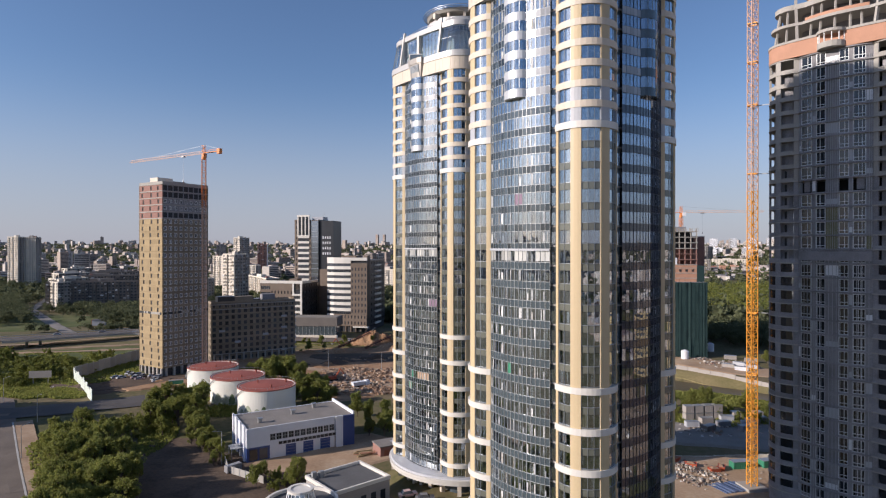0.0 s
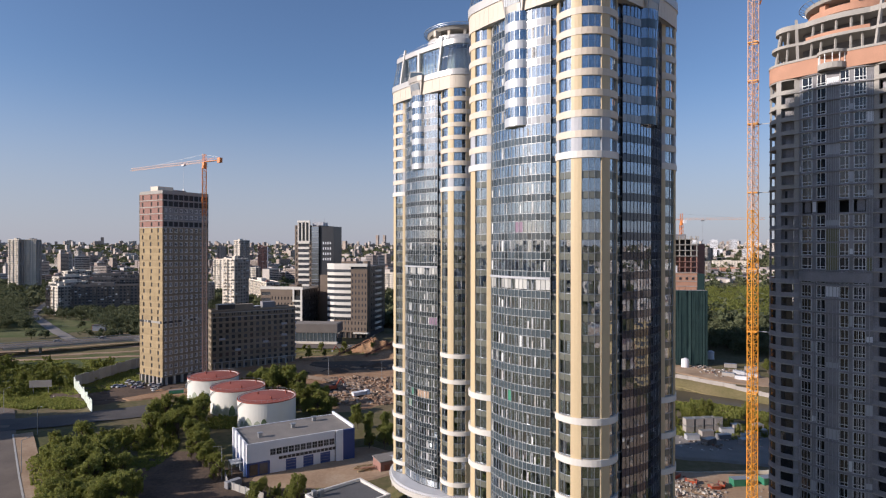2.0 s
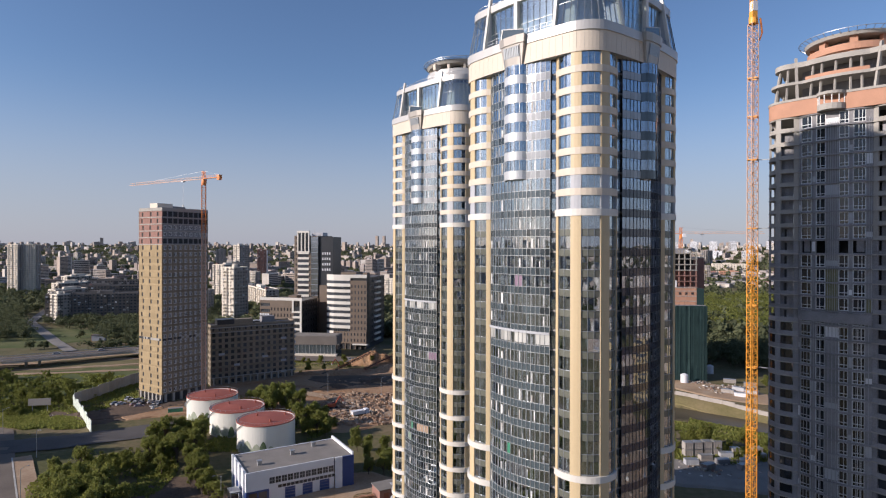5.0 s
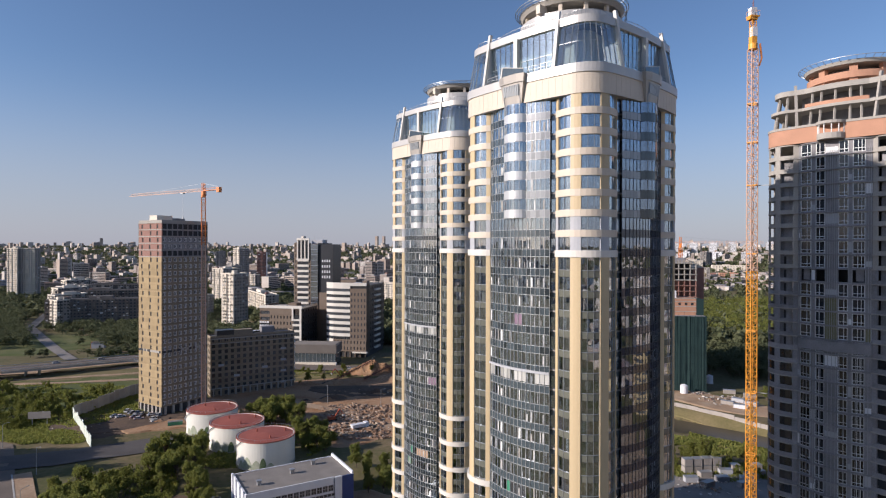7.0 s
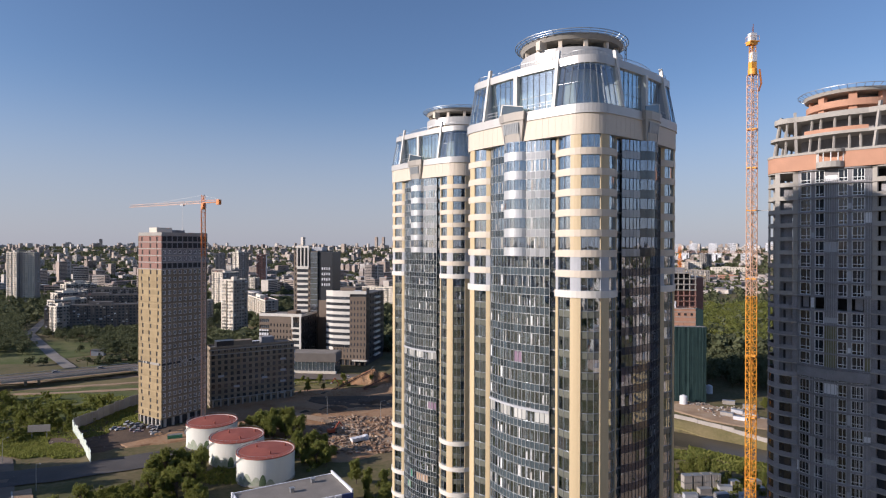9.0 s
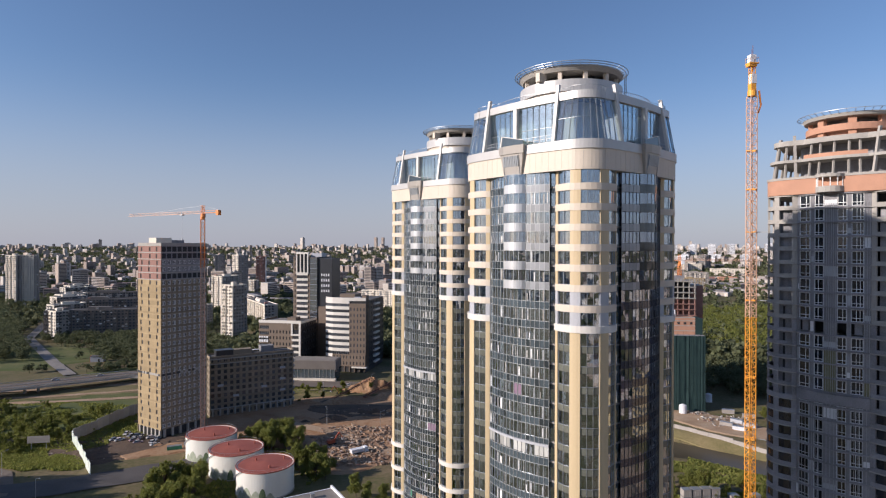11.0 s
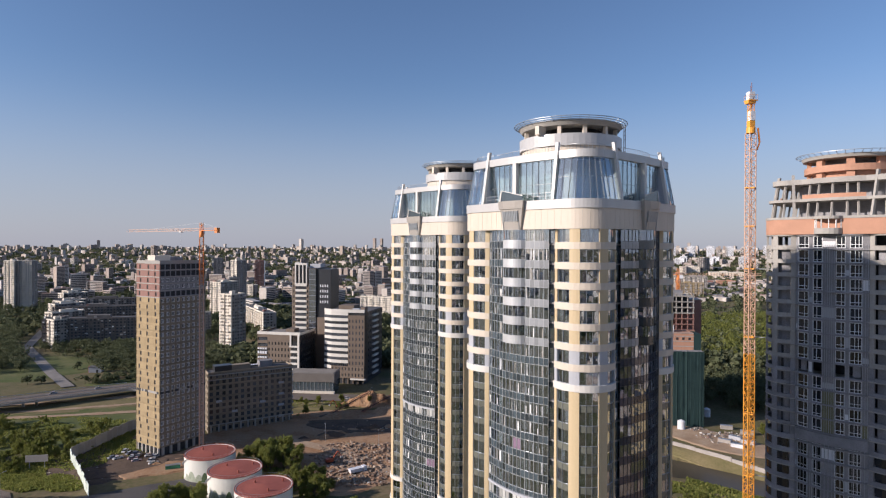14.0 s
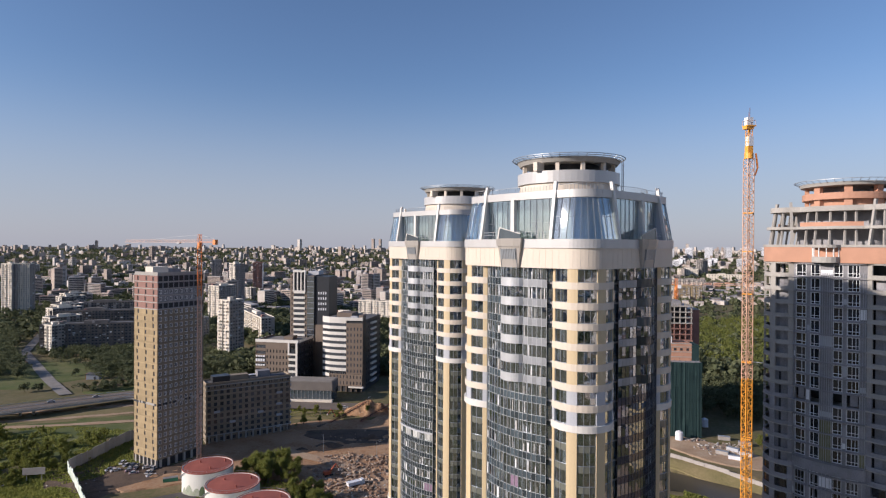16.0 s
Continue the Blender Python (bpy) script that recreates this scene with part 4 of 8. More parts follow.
        part("parapet_side", Build().bar((-e * 0.95, -0.6, 107.6), (-e * 0.95, 0.8, 107.2), 0.09).bar((-e * 0.95, 0.8, 106.1), (-e * 0.95, 0.8, 107.2), 0.09), M["mullion"], hp)
        tr = Build()
        for zz in (106.7, 107.2):
            arc(tr, rim, k, -0.7, 0.7, zz, zz + 0.04, -0.2, -0.16, 8)
        for q in range(13):
            x, y, a = rim(k, -0.7 + 1.4 * q / 12, -0.18)
            tr.box(x, y, 106.2, 0.05, 0.05, 1.05, a)
        part("terrace_rail", tr, M["steel"], t)
    part("roof", Build().prism(outline(-2.4), 112.5, 113.0), M["felt"], t)
    part("crown_walls", Build().prism([(x * 0.80, y * 0.80) for x, y in outline(-2.0)], 106.0, 112.6), M["beige"], t, "plastered walls inside the crown")
    part("crown_floor", Build().prism(outline(-0.8), 105.7, 106.0), M["floorslab"], t)
    rl = Build()
    ring = outline(-1.5)
    for a, c in zip(ring, ring[1:] + ring[:1]):
        rl.bar((*a, 114.3), (*c, 114.3), 0.05)
        rl.bar((*a, 113.0), (*a, 114.3), 0.05)
    part("roof_rail", rl, M["steel"], t)
    # roof pad
    part("drum", Build().ring(7.2, 8.3, 113.2, 114.6, 48), M["cream"], t)
    part("drum_wall", Build().ring(6.0, 8.6, 115.3, 117.2, 56), M["silverwhite"], t)
    part("drum_slab", Build().disc(8.2, 114.6, 115.3, 48), M["cream"], t)
    for q in range(0, 360, 30):
        part("drum_post", Build().box(7.6 * math.cos(radians(q + 8)), 7.6 * math.sin(radians(q + 8)), 117.2, 0.6, 0.6, 1.4, q + 8), M["cream"], t)
    part("drum_pier", Build().box(-5.8, -6.2, 117.2, 1.8, 0.8, 1.4, 45), M["cream"], t)
    part("drum_core", Build().disc(5.2, 115.3, 118.7, 32), M["dark"], t)
    part("pad", Build().disc(8.2, 118.6, 119.3, 56, rt=8.7), M["concrete"], t, "round concrete landing pad")
    nt = Build()
    for r, z in ((8.8, 119.3), (9.15, 119.5), (9.5, 119.75)):
        nt.ring(r - 0.05, r + 0.05, z, z + 0.1, 64)
    for q in range(0, 360, 9):
        c, s = math.cos(radians(q)), math.sin(radians(q))
        nt.bar((8.5 * c, 8.5 * s, 119.1), (9.55 * c, 9.55 * s, 119.8), 0.07)
    part("safety_net", nt, M["mullion"], t, "outward-leaning steel rim of the pad")
    ld = Build()
    for z in range(8):
        ld.bar((8.9, -1.2, 113.8 + z * 0.7), (8.9, -2.2, 113.8 + z * 0.7), 0.08)
    ld.bar((8.9, -1.2, 113.2), (8.9, -1.2, 119.6), 0.1).bar((8.9, -2.2, 113.2), (8.9, -2.2, 119.6), 0.1)
    part("ladder", ld, M["steel"], t)
    # foot: canopy, columns, lobby
    part("canopy", Build().ring(12.0, (18.1, 18.4), 6.4, 7.7, 72), M["white"], t, "curved white canopy")
    part("canopy_top", Build().ring(12.0, 17.8, 7.7, 8.2, 72), M["greypanel"], t)
    part("lobby", Build().prism(outline(-1.5), 3.5, 6.6), M["spandrel"], t, "dark glass lobby")
    for k in range(4):
        for fn, ss in ((bulge, (-0.8, 0, 0.8)), (flank, (-0.6, -0.2, 0.2, 0.6))):
            for s in ss:
                x, y, a = fn(k, s, 0.0)
                part("column", Build().box(x, y, 3.4, 0.9, 0.9, 3.2, a), M["cream"], t)
    for mat, b in joined.items():
        part("hidden_facade", b, M[mat], t, kind="stuff")
    return t


TOWER_TURN = -2.6
for at, faces, bulges in (((22.0, 102.3), (3, 0), (3, 0, 1)), ((4.55, 153.0), (3,), (3, 0))):
    tagged(glass_tower(pose(*at, 0, 0, 0, TOWER_TURN), faces, bulges), group="glass towers")


# ---- the tower under construction ----
def bare_tower(m):
    t = thing("unfinished_tower", m, "unfinished concrete tower with grey block walls and a brick band", "tower")
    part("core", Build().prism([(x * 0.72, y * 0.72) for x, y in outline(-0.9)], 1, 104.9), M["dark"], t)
    for i in range(ROWS_N + 1):
        z = ZTOP - STOREY * i
        part("floor_slab", Build().prism(outline(0.12), z - 0.13, z + 0.1), M["concrete"], t)
    spots = ((-0.745, 0.32), (-0.322, 0.255), (0.28, 0.24), (0.665, 0.30))
    metre = radians(DELTA) * RF
    lay = (((0.62,), (0.27,)), ((0.42,), (0.2,)), ((0.60,), (0.27,)), ((0.42, 0.72), (0.27,)))
    dull = [frame_mesh("window", w * metre, 2.5, 0.12, 0.105, M["dullframe"], bars=b, rails=r) for (_, w), (b, r) in zip(spots, lay)]
    frames = [frame_mesh("window", w * metre, 2.5, 0.12, 0.105, M["pvc"], bars=b, rails=r) for (_, w), (b, r) in zip(spots, lay)]
    panes = [slab_mesh("pane", w * metre - 0.1, 2.4, 0.02, M["blackglass"]) for _, w in spots]
    edges = [(-1.0, -0.905), (-0.585, -0.45), (-0.195, 0.16), (0.40, 0.515), (0.815, 1.0)]
    for k in range(4):
        for i in range(ROWS_N):
            z = ZTOP - STOREY * i
            wall = Build()
            arc(wall, flank, k, -1, 1, z - 2.85, z - 2.68, -0.35, 0.0, 8)
            for s0, s1 in edges:
                arc(wall, flank, k, s0, s1, z - 2.68, z - 0.1, -0.35, 0.0, 2)
            tone = "olive" if i in (11, 12, 13) and k == 3 else "greyblock"
            part("storey_wall", wall, M["greyblock"], t)
            if tone == "olive":
                for s0, s1 in ((-0.18, 0.14),) + (((0.84, 0.97),) if i == 13 else ()):
                    ol = Build()
                    arc(ol, flank, k, s0, s1, z - 2.8, z - 0.15, 0.0, 0.1, 3)
                    part("insulation_board", ol, M["olive"], t, "olive insulation board")
            if k in (0, 3):
                ed = Build()
                arc(ed, flank, k, -0.96, 0.96, z - 0.12, z + 0.12, 0.1, 0.42, 10)
                part("slab_edge", ed, M["greyblock"], t)
                bd = Build()
                for s0, s1 in edges:
                    if (i * 7 + int(s0 * 20) + k) % 5 == 0:
                        arc(bd, flank, k, s0 + 0.015, s1 - 0.015, z - 2.4, z - (0.3 if i % 2 else 1.3), 0.0, 0.05, 2)
                if bd.v:
                    part("facing_board", bd, M["greypanel" if i % 3 else "dullframe"], t, "pale facing boards")
            if i == 9:
                bk = Build()
                for s0, s1 in ((-0.85, -0.66), (0.60, 0.80)):
                    arc(bk, flank, k, s0, s1, z - 2.45, z - 0.1, -0.5, -0.4, 2)
                part("infill_wall", bk, M["greyblock"], t)
            if i != 9 and k in (3, 0):
                for (s, _), fm, pm in zip(spots, frames if i < 2 else dull, panes):
                    w = put("window", fm, t, at_arc(flank, k, s, z - 2.67, -0.02))
                    put("pane", pm, w, pose(0, 0.03, 0.05))
            # bulges: piers and openings
            for s0, s1 in ((-1.0, -0.84), (-0.42, -0.22), (0.22, 0.42), (0.84, 1.0)):
                if k in (1, 2):
                    continue
                pr = Build()
                arc(pr, bulge, k, s0, s1, z - 2.85, z - 0.1, -0.4, 0.0, 3)
                part("pier", pr, M["concrete" if i < 9 else "greyblock"], t)
            sill = Build()
            arc(sill, bulge, k, -1, 1, z - 2.85, z - (2.0 if i > 13 else 2.15), -0.3, 0.02, 14)
            part("parapet", sill, M["concrete" if i < 9 else "greyblock"], t)
            if k in (0, 3) and 0 < i < 15:
                fl = Build()
                arc(fl, bulge, k, -0.2 if k == 3 else -0.84, 0.84, z - 2.85, z - 0.1, -1.25, -1.15, 6)
                part("infill_wall", fl, M["greyblock"], t)
                if i > 7:
                    # Thin dark sheets paint the gloom of open doorways.
                    op = Build()
                    arc(op, bulge, k, 0.48, 0.58, z - 2.6, z - 0.5, -1.14, -1.10, 2)
                    arc(op, bulge, k, -0.12, -0.02, z - 2.6, z - 0.5, -1.14, -1.10, 2)
                    part("door_opening", op, M["dark"], t)
            if i > 14:
                gl = Build()
                arc(gl, bulge, k, -0.8, 0.8, z - 2.0, z - 0.1, -0.25, -0.2, 8)
                part("bulge_glazing", gl, M["blackglass"], t)
        # cladding studs between the windows and over the lower storeys
        st = Build()
        for s in (-0.97, -0.92, -0.57, -0.46, -0.18, -0.12, -0.06, 0.0, 0.06, 0.12, 0.41, 0.50, 0.83, 0.90, 0.96):
            x, y, a = flank(k, s, 0.06)
            st.box(x, y, ZTOP - STOREY * 14, 0.08, 0.12, STOREY * 14 - 2.0, a + 90)
        for q in range(19):
            x, y, a = flank(k, -0.9 + 1.8 * q / 18, 0.14)
            st.box(x, y, 8, 0.09, 0.12, ZTOP - STOREY * 14 - 8.2, a + 90)
        part("cladding_studs", st, M["steel"], t)
        lg = Build()
        arc(lg, flank, k, -0.95, 0.95, ZTOP - STOREY * 15 + 0.6, ZTOP - STOREY * 14 - 0.2, 0.05, 0.5, 10)
        part("dark_ledge", lg, M["greyblock"], t)
        bn = Build()
        arc(bn, bulge, k, -TURN_OFF, TURN_OFF, ZTOP + 0.2, 105.2, -0.6, 0.12, 12)
        arc(bn, rim, k, -1, 1, ZTOP + 0.2, 105.2, -0.6, 0.12, 8)
        part("brick_band", bn, M["brick"], t, "orange brick band")
        for s in (-1.0, 1.0):
            x, y, a = bulge(k, 0.94 * s, 0.3)
            x2, y2, _ = bulge(k, 0.94 * s, -1.3)
            f = Build()
            u = Vector((math.cos(radians(a + 90)), math.sin(radians(a + 90)), 0)) * 0.24
            v = Vector((math.cos(radians(a)), math.sin(radians(a)), 0)) * 0.6
            p, q = Vector((x, y, 105.6)), Vector((x2, y2, 115.0))
            f.hexa([p - u - v, p + u - v, p + u, p - u, q - u - v, q + u - v, q + u, q - u])
            part("fin", f, M["concrete"], t)
        for fn, ss in ((bulge, (-0.55, 0, 0.55)), (flank, (-0.72, -0.42, 0.0, 0.42, 0.72))):
            for s in ss:
                x, y, a = fn(k, s, -0.8)
                x2, y2, _ = fn(k, s, -1.9)
                part("column", Build().bar((x, y, 105.4), (x2, y2, 113.0), 0.34), M["concrete"], t)
        pp = Build()
        arc(pp, flank, k, -0.92, 0.92, 109.3, 110.5, -1.35, -1.1, 8)
        part("brick_parapet", pp, M["brick"], t)
        bx, by, a = flank(k, (BAY0 + BAY1) / 2 * (1 if k in (3, 1) else -1), -0.2)
        part("bay_slab", Build().disc(2.6, 102.0, 103.2, 18, bx, by), M["concrete"], t)
        part("bay_top", Build().disc(2.7, 105.1, 105.7, 18, bx, by), M["concrete"], t)
        for q in range(-80, 81, 32):
            part("bay_post", Build().box(bx + 2.4 * math.cos(radians(a + q)), by + 2.4 * math.sin(radians(a + q)), 103.2, 0.16, 0.16, 1.9, a + q), M["pvc"], t)
    ls = Build().prism(outline(-0.3), 105.2, 105.6)
    belt(ls, 105.2, 105.7, -2.0, 0.25)
    part("ledge_slab", ls, M["concrete"], t)
    part("mid_slab", Build().prism(outline(-0.35), 109.0, 109.6), M["concrete"], t)
    part("roof_slab", Build().prism(outline(-1.1), 112.8, 113.9), M["concrete"], t)
    part("inner_shell", Build().prism([(x * 0.66, y * 0.66) for x, y in outline(-1.5)], 105.5, 112.7), M["greyblock"], t)
    part("drum", Build().disc(7.0, 114.0, 115.6, 40), M["brick"], t)
    part("drum_band", Build().ring(6.0, 8.6, 115.6, 117.0, 48), M["brick"], t, "brick drum under the roof pad")
    for q in range(15, 375, 45):
        part("drum_post", Build().box(7.6 * math.cos(radians(q)), 7.6 * math.sin(radians(q)), 113.9, 1.5, 0.9, 4.7, q + 90), M["brick"], t)
    part("drum_core", Build().disc(4.8, 115.6, 118.6, 32), M["greyblock"], t)
    part("pad", Build().disc(8.9, 118.5, 119.2, 48, rt=9.2), M["concrete"], t)
    nt = Build()
    nt.ring(10.2, 10.3, 119.7, 119.8, 56)
    for q in range(0, 360, 9):
        c, s = math.cos(radians(q)), math.sin(radians(q))
        nt.bar((8.9 * c, 8.9 * s, 118.9), (10.3 * c, 10.3 * s, 119.8), 0.08)
    part("rim_struts", nt, M["steel"], t)
    part("foot", Build().prism(outline(0.0), 2.0, 8.5), M["greyblock"], t)
    return t


bare_tower(pose(91.1, 132.3, 0, 0, 0, TOWER_TURN))


# ---- cranes ----
def lattice(b, w, z0, z1, step, leg=0.2, brace=0.1):
    h = w / 2
    cs = [(-h, -h), (h, -h), (h, h), (-h, h)]
    for x, y in cs:
        b.bar((x, y, z0), (x, y, z1), leg)
    n = round((z1 - z0) / step)
    for i in range(n):
        a, c = z0 + (z1 - z0) * i / n, z0 + (z1 - z0) * (i + 1) / n
        for q in range(4):
            p, r = cs[q], cs[(q + 1) % 4]
            b.bar((*p, a), (*r, c), brace) if (i + q) % 2 else b.bar((*r, a), (*p, c), brace)
            b.bar((*p, c), (*r, c), brace)
    return b


def boom(b, x0, x1, z0, w, h, step):
    """Triangular lattice boom along x."""
    n = round(abs(x1 - x0) / step)
    tops, lefts, rights = [], [], []
    for i in range(n + 1):
        x = x0 + (x1 - x0) * i / n
        tops.append((x, 0, z0 + h)), lefts.append((x, -w / 2, z0)), rights.append((x, w / 2, z0))
    for line in (tops, lefts, rights):
        b.bar(line[0], line[-1], 0.12)
    for i in range(n):
        for line in (lefts, rights):
            b.bar(line[i], tops[i], 0.06)
            b.bar(tops[i], line[i + 1], 0.06)
        b.bar(lefts[i], rights[i], 0.06)
    return b


def crane(m, low, high, split, jib, back, label, w=1.9, turn=0.0, thick=0.2, low_mat="crane_yellow", up_mat="crane_pink", top_mat="crane_orange"):
    t = thing("tower_crane", m, label, "crane", "tower cranes")
    part("foot", Build().box(0, 0, low - 1.5, 5, 5, 1.6), M["concrete"], t)
    part("lower_mast", lattice(Build(), w, low, split, 1.3, thick, thick * 0.5), M[low_mat], t)
    part("upper_mast", lattice(Build(), w, split, high, 1.3, thick, thick * 0.5), M[up_mat], t)
    head = part("slewing_head", Build().disc(w * 0.62, high, high + 1.3, 16).box(0, 0, high + 1.3, w * 0.8, w * 0.8, 1.6), M[top_mat], t)
    head.rotation_euler.z = radians(turn)
    if not jib:
        # a climbing mast that still waits for its jib
        part("mast_section", lattice(Build(), w * 0.62, high + 2.9, high + 7.5, 1.1, 0.12, 0.08), M[top_mat], head)
        pl = part("platform", Build().box(0, 0, high + 7.5, w * 1.45, w * 1.2, 0.25).box(-0.2, 0, high + 6.9, w * 1.2, w * 0.9, 0.6), M[top_mat], head)
        rl = Build()
        for x in (-1, 1):
            for y in (-1, 1):
                rl.bar((x * w * 0.68, y * w * 0.55, high + 7.7), (x * w * 0.68, y * w * 0.55, high + 8.9), 0.06)
            rl.bar((x * w * 0.68, -w * 0.55, high + 8.9), (x * w * 0.68, w * 0.55, high + 8.9), 0.06)
            rl.bar((-w * 0.68, x * w * 0.55, high + 8.9), (w * 0.68, x * w * 0.55, high + 8.9), 0.06)
        part("platform_rail", rl, M["crane_pink"], pl)
        part("cab", Build().box(0.1, 0, high + 2.95, w * 0.75, w * 0.86, 2.2), M["stucco"], head, "white cabinet on the mast")
        part("winch_house", Build().box(-0.1, 0, high + 7.75, w * 0.9, w * 0.8, 1.9), M["stucco"], head, "pale winch house on the platform")
        part("aerial", Build().bar((0.3, 0.2, high + 9.6), (0.3, 0.2, high + 12.0), 0.09).bar((-0.3, -0.3, high + 9.6), (-0.3, -0.3, high + 11.0), 0.07), M["rust"], head)
        part("hose_loop", Build().bar((1.3, -0.7, high + 1.2), (1.75, -0.7, high - 2.2), 0.3).bar((1.75, -0.7, high - 2.2), (1.1, -0.7, high - 4.0), 0.26), M["crane_orange"], head)
        return t
    part("cab", Build().box(1.6, -1.5, high + 0.9, 1.8, 1.4, 2.1), M["stucco"], head, "pale operator's cab")
    part("apex", lattice(Build(), 1.2, high + 2.9, high + 6.8, 1.3, 0.14, 0.08), M[top_mat], head)
    part("jib", boom(Build(), 1.0, jib, high + 3.0, 1.2, 1.2, 2.0), M["crane_pink"], head, "long lattice jib")
    cj = Build()
    cj.box(-back / 2 - 0.6, 0, high + 3.0, back, 1.6, 0.3)
    for y in (-0.8, 0.8):
        cj.bar((-0.6, y, high + 4.2), (-back - 0.6, y, high + 4.2), 0.08)
    part("counter_jib", cj, M[top_mat], head)
    part("counterweight", Build().box(-back + 0.5, 0, high + 1.9, 1.8, 1.6, 2.4), M["crane_orange"], head, "orange counterweight block")
    ti = Build()
    ti.bar((0, 0, high + 6.8), (jib * 0.62, 0, high + 4.4), 0.08).bar((0, 0, high + 6.8), (-back + 0.6, 0, high + 4.4), 0.08)
    part("tie_rod", ti, M["steel"], head)
    tr = part("trolley", Build().box(jib * 0.26, 0, high + 2.3, 2.0, 1.2, 0.6), M["steel"], head)
    part("hoist_rope", Build().bar((jib * 0.26, 0, high + 2.3), (jib * 0.26, 0, high - 9.0), 0.07).box(jib * 0.26, 0, high - 10.0, 0.6, 0.4, 1.0), M["steel"], tr)
    return t


right_crane = crane(pose(72.5, 139.0, 0, 0, 0, 8), 5.0, 125.9, 74.0, 0, 0, "tall yellow and faded red crane mast without a jib", 1.6, 0.0, 0.17, top_mat="crane_yellow")
for z in (31.0, 45.5, 60.0, 78.0, 94.0, 104.0, 113.0):
    part("tie_collar", Build().ring(1.15, 1.5, z, z + 0.22, 4), M["crane_yellow"], right_crane)
for z in (45.6, 78.1, 94.1):
    part("wall_tie", Build().bar((1.2, 0, z), (4.6, -3.2, z), 0.18), M["steel"], right_crane)
crane(pose(-115.0, 285.5, 0, 0, 0, 30), 0.5, 103.0, 80.0, 62, 12, "orange tower crane beside the tan high-rise", 1.8, 118, 0.2, "crane_pink", "crane_orange")
crane(pose(146, 364, 0, 0, 0, 10), 40.0, 79.0, 70.0, 48, 10, "small orange crane above the concrete frame", 1.6, -18, 0.2, "crane_orange", "crane_orange")


# ---- houses ----
def facade(house, m, length, z0, floors, fh, bays, ww, wh, sill, wall, glass_mat, singles, frame=None, shift=0.0, g=None, rails=()):
    """A wall with real openings; x runs along it and -y is outside. Returns nothing."""
    b = Build()
    pitch = length / bays
    th = 0.4
    lw = Build()
    me = None
    if singles:
        me = slab_mesh("window", ww + 0.04, wh + 0.04, 0.06, glass_mat) if frame is None else frame_mesh("window", ww + 0.04, wh + 0.04, 0.14, 0.17 if not rails else 0.12, frame, bars=(0.5,), rails=rails)
        pm = None if frame is None else slab_mesh("pane", ww, wh, 0.03, glass_mat)
    for f in range(floors):
        z = z0 + f * fh
        b.box(length / 2, th / 2, z, length, th, sill)
        if fh - sill - wh > 0.02:
            b.box(length / 2, th / 2, z + sill + wh, length, th, fh - sill - wh)
        prev = 0.0
        for q in range(bays):
            c = pitch * (q + 0.5) + (g.uniform(-shift, shift) if shift else 0.0)
            a0, a1 = c - ww / 2, c + ww / 2
            if a0 - prev > 0.01:
                b.box((prev + a0) / 2, th / 2, z + sill, a0 - prev, th, wh)
            prev = a1
            if singles:
                w = put("window", me, house, m @ pose(c, 0.24 if frame is None else 0.14, z + sill - 0.02))
                if pm:
                    put("pane", pm, w, pose(0, 0.03, 0.02))
            else:
                lw.box(c, 0.24, z + sill - 0.02, ww + 0.04, 0.06, wh + 0.04)
        if length - prev > 0.01:
            b.box((prev + length) / 2, th / 2, z + sill, length - prev, th, wh)
    w = part("wall", b, wall, house)
    w.matrix_basis = m
    if not singles:
        w = part("glazing", lw, glass_mat, house, kind="stuff")
        w.matrix_basis = m


def house(name, label, category, cx, cy, w, d, rot, floors, fh, bays, walls, ww=1.5, wh=1.6, sill=0.9, z=0.0, singles=(), roof="felt_dark", group="", parapet=0.9, glassy="farglass", side_bays=None, shift=0.0, seed=1):
    """A block with four walls of openings, a flat roof with a parapet and a plant room."""
    t = thing(name, pose(cx, cy, z, 0, 0, rot), label, category, group)
    g = random.Random(seed)
    h = floors * fh
    side_bays = side_bays or max(1, round(bays * d / w))
    for q, (m, length, n) in enumerate(((pose(-w / 2, -d / 2, 0), w, bays), (pose(w / 2, -d / 2, 0, 0, 0, 90), d, side_bays),
                                        (pose(w / 2, d / 2, 0, 0, 0, 180), w, bays), (pose(-w / 2, d / 2, 0, 0, 0, 270), d, side_bays))):
        wall = walls[min(q, len(walls) - 1)]
        if q == 2:
            continue
        facade(t, m, length, 0.0, floors, fh, n, min(ww, length / n - 0.3), wh, sill, M[wall], M[glassy], q in singles, shift=shift, g=g)
    part("rear_wall", Build().box(0, d / 2 - 0.2, 0, w, 0.4, h), M[walls[0]], t)
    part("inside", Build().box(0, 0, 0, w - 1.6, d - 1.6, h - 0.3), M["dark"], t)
    part("roof", Build().box(0, 0, h - 0.3, w - 0.9, d - 0.9, 0.5), M[roof], t)
    pb = Build()
    for x, y, sx, sy in ((0, -d / 2 + 0.2, w, 0.4), (0, d / 2 - 0.2, w, 0.4), (-w / 2 + 0.2, 0, 0.4, d - 0.8), (w / 2 - 0.2, 0, 0.4, d - 0.8)):
        pb.box(x, y, h, sx, sy, parapet)
    part("parapet", pb, M[walls[0]], t)
    part("plant_room", Build().box(w * g.uniform(-0.2, 0.2), 0, h + 0.2, w * 0.22, d * 0.4, 2.8), M[walls[0]], t)
    return t


# tan high-rise under construction and its wing
lt = thing("high_rise", pose(-132.5, 292.5, 0, 0, 0, 58), "tan high-rise shell with red brick top storeys, unfinished", "high-rise")
LW, LD, FH = 24.6, 18.9, 3.2
lg = random.Random(5)
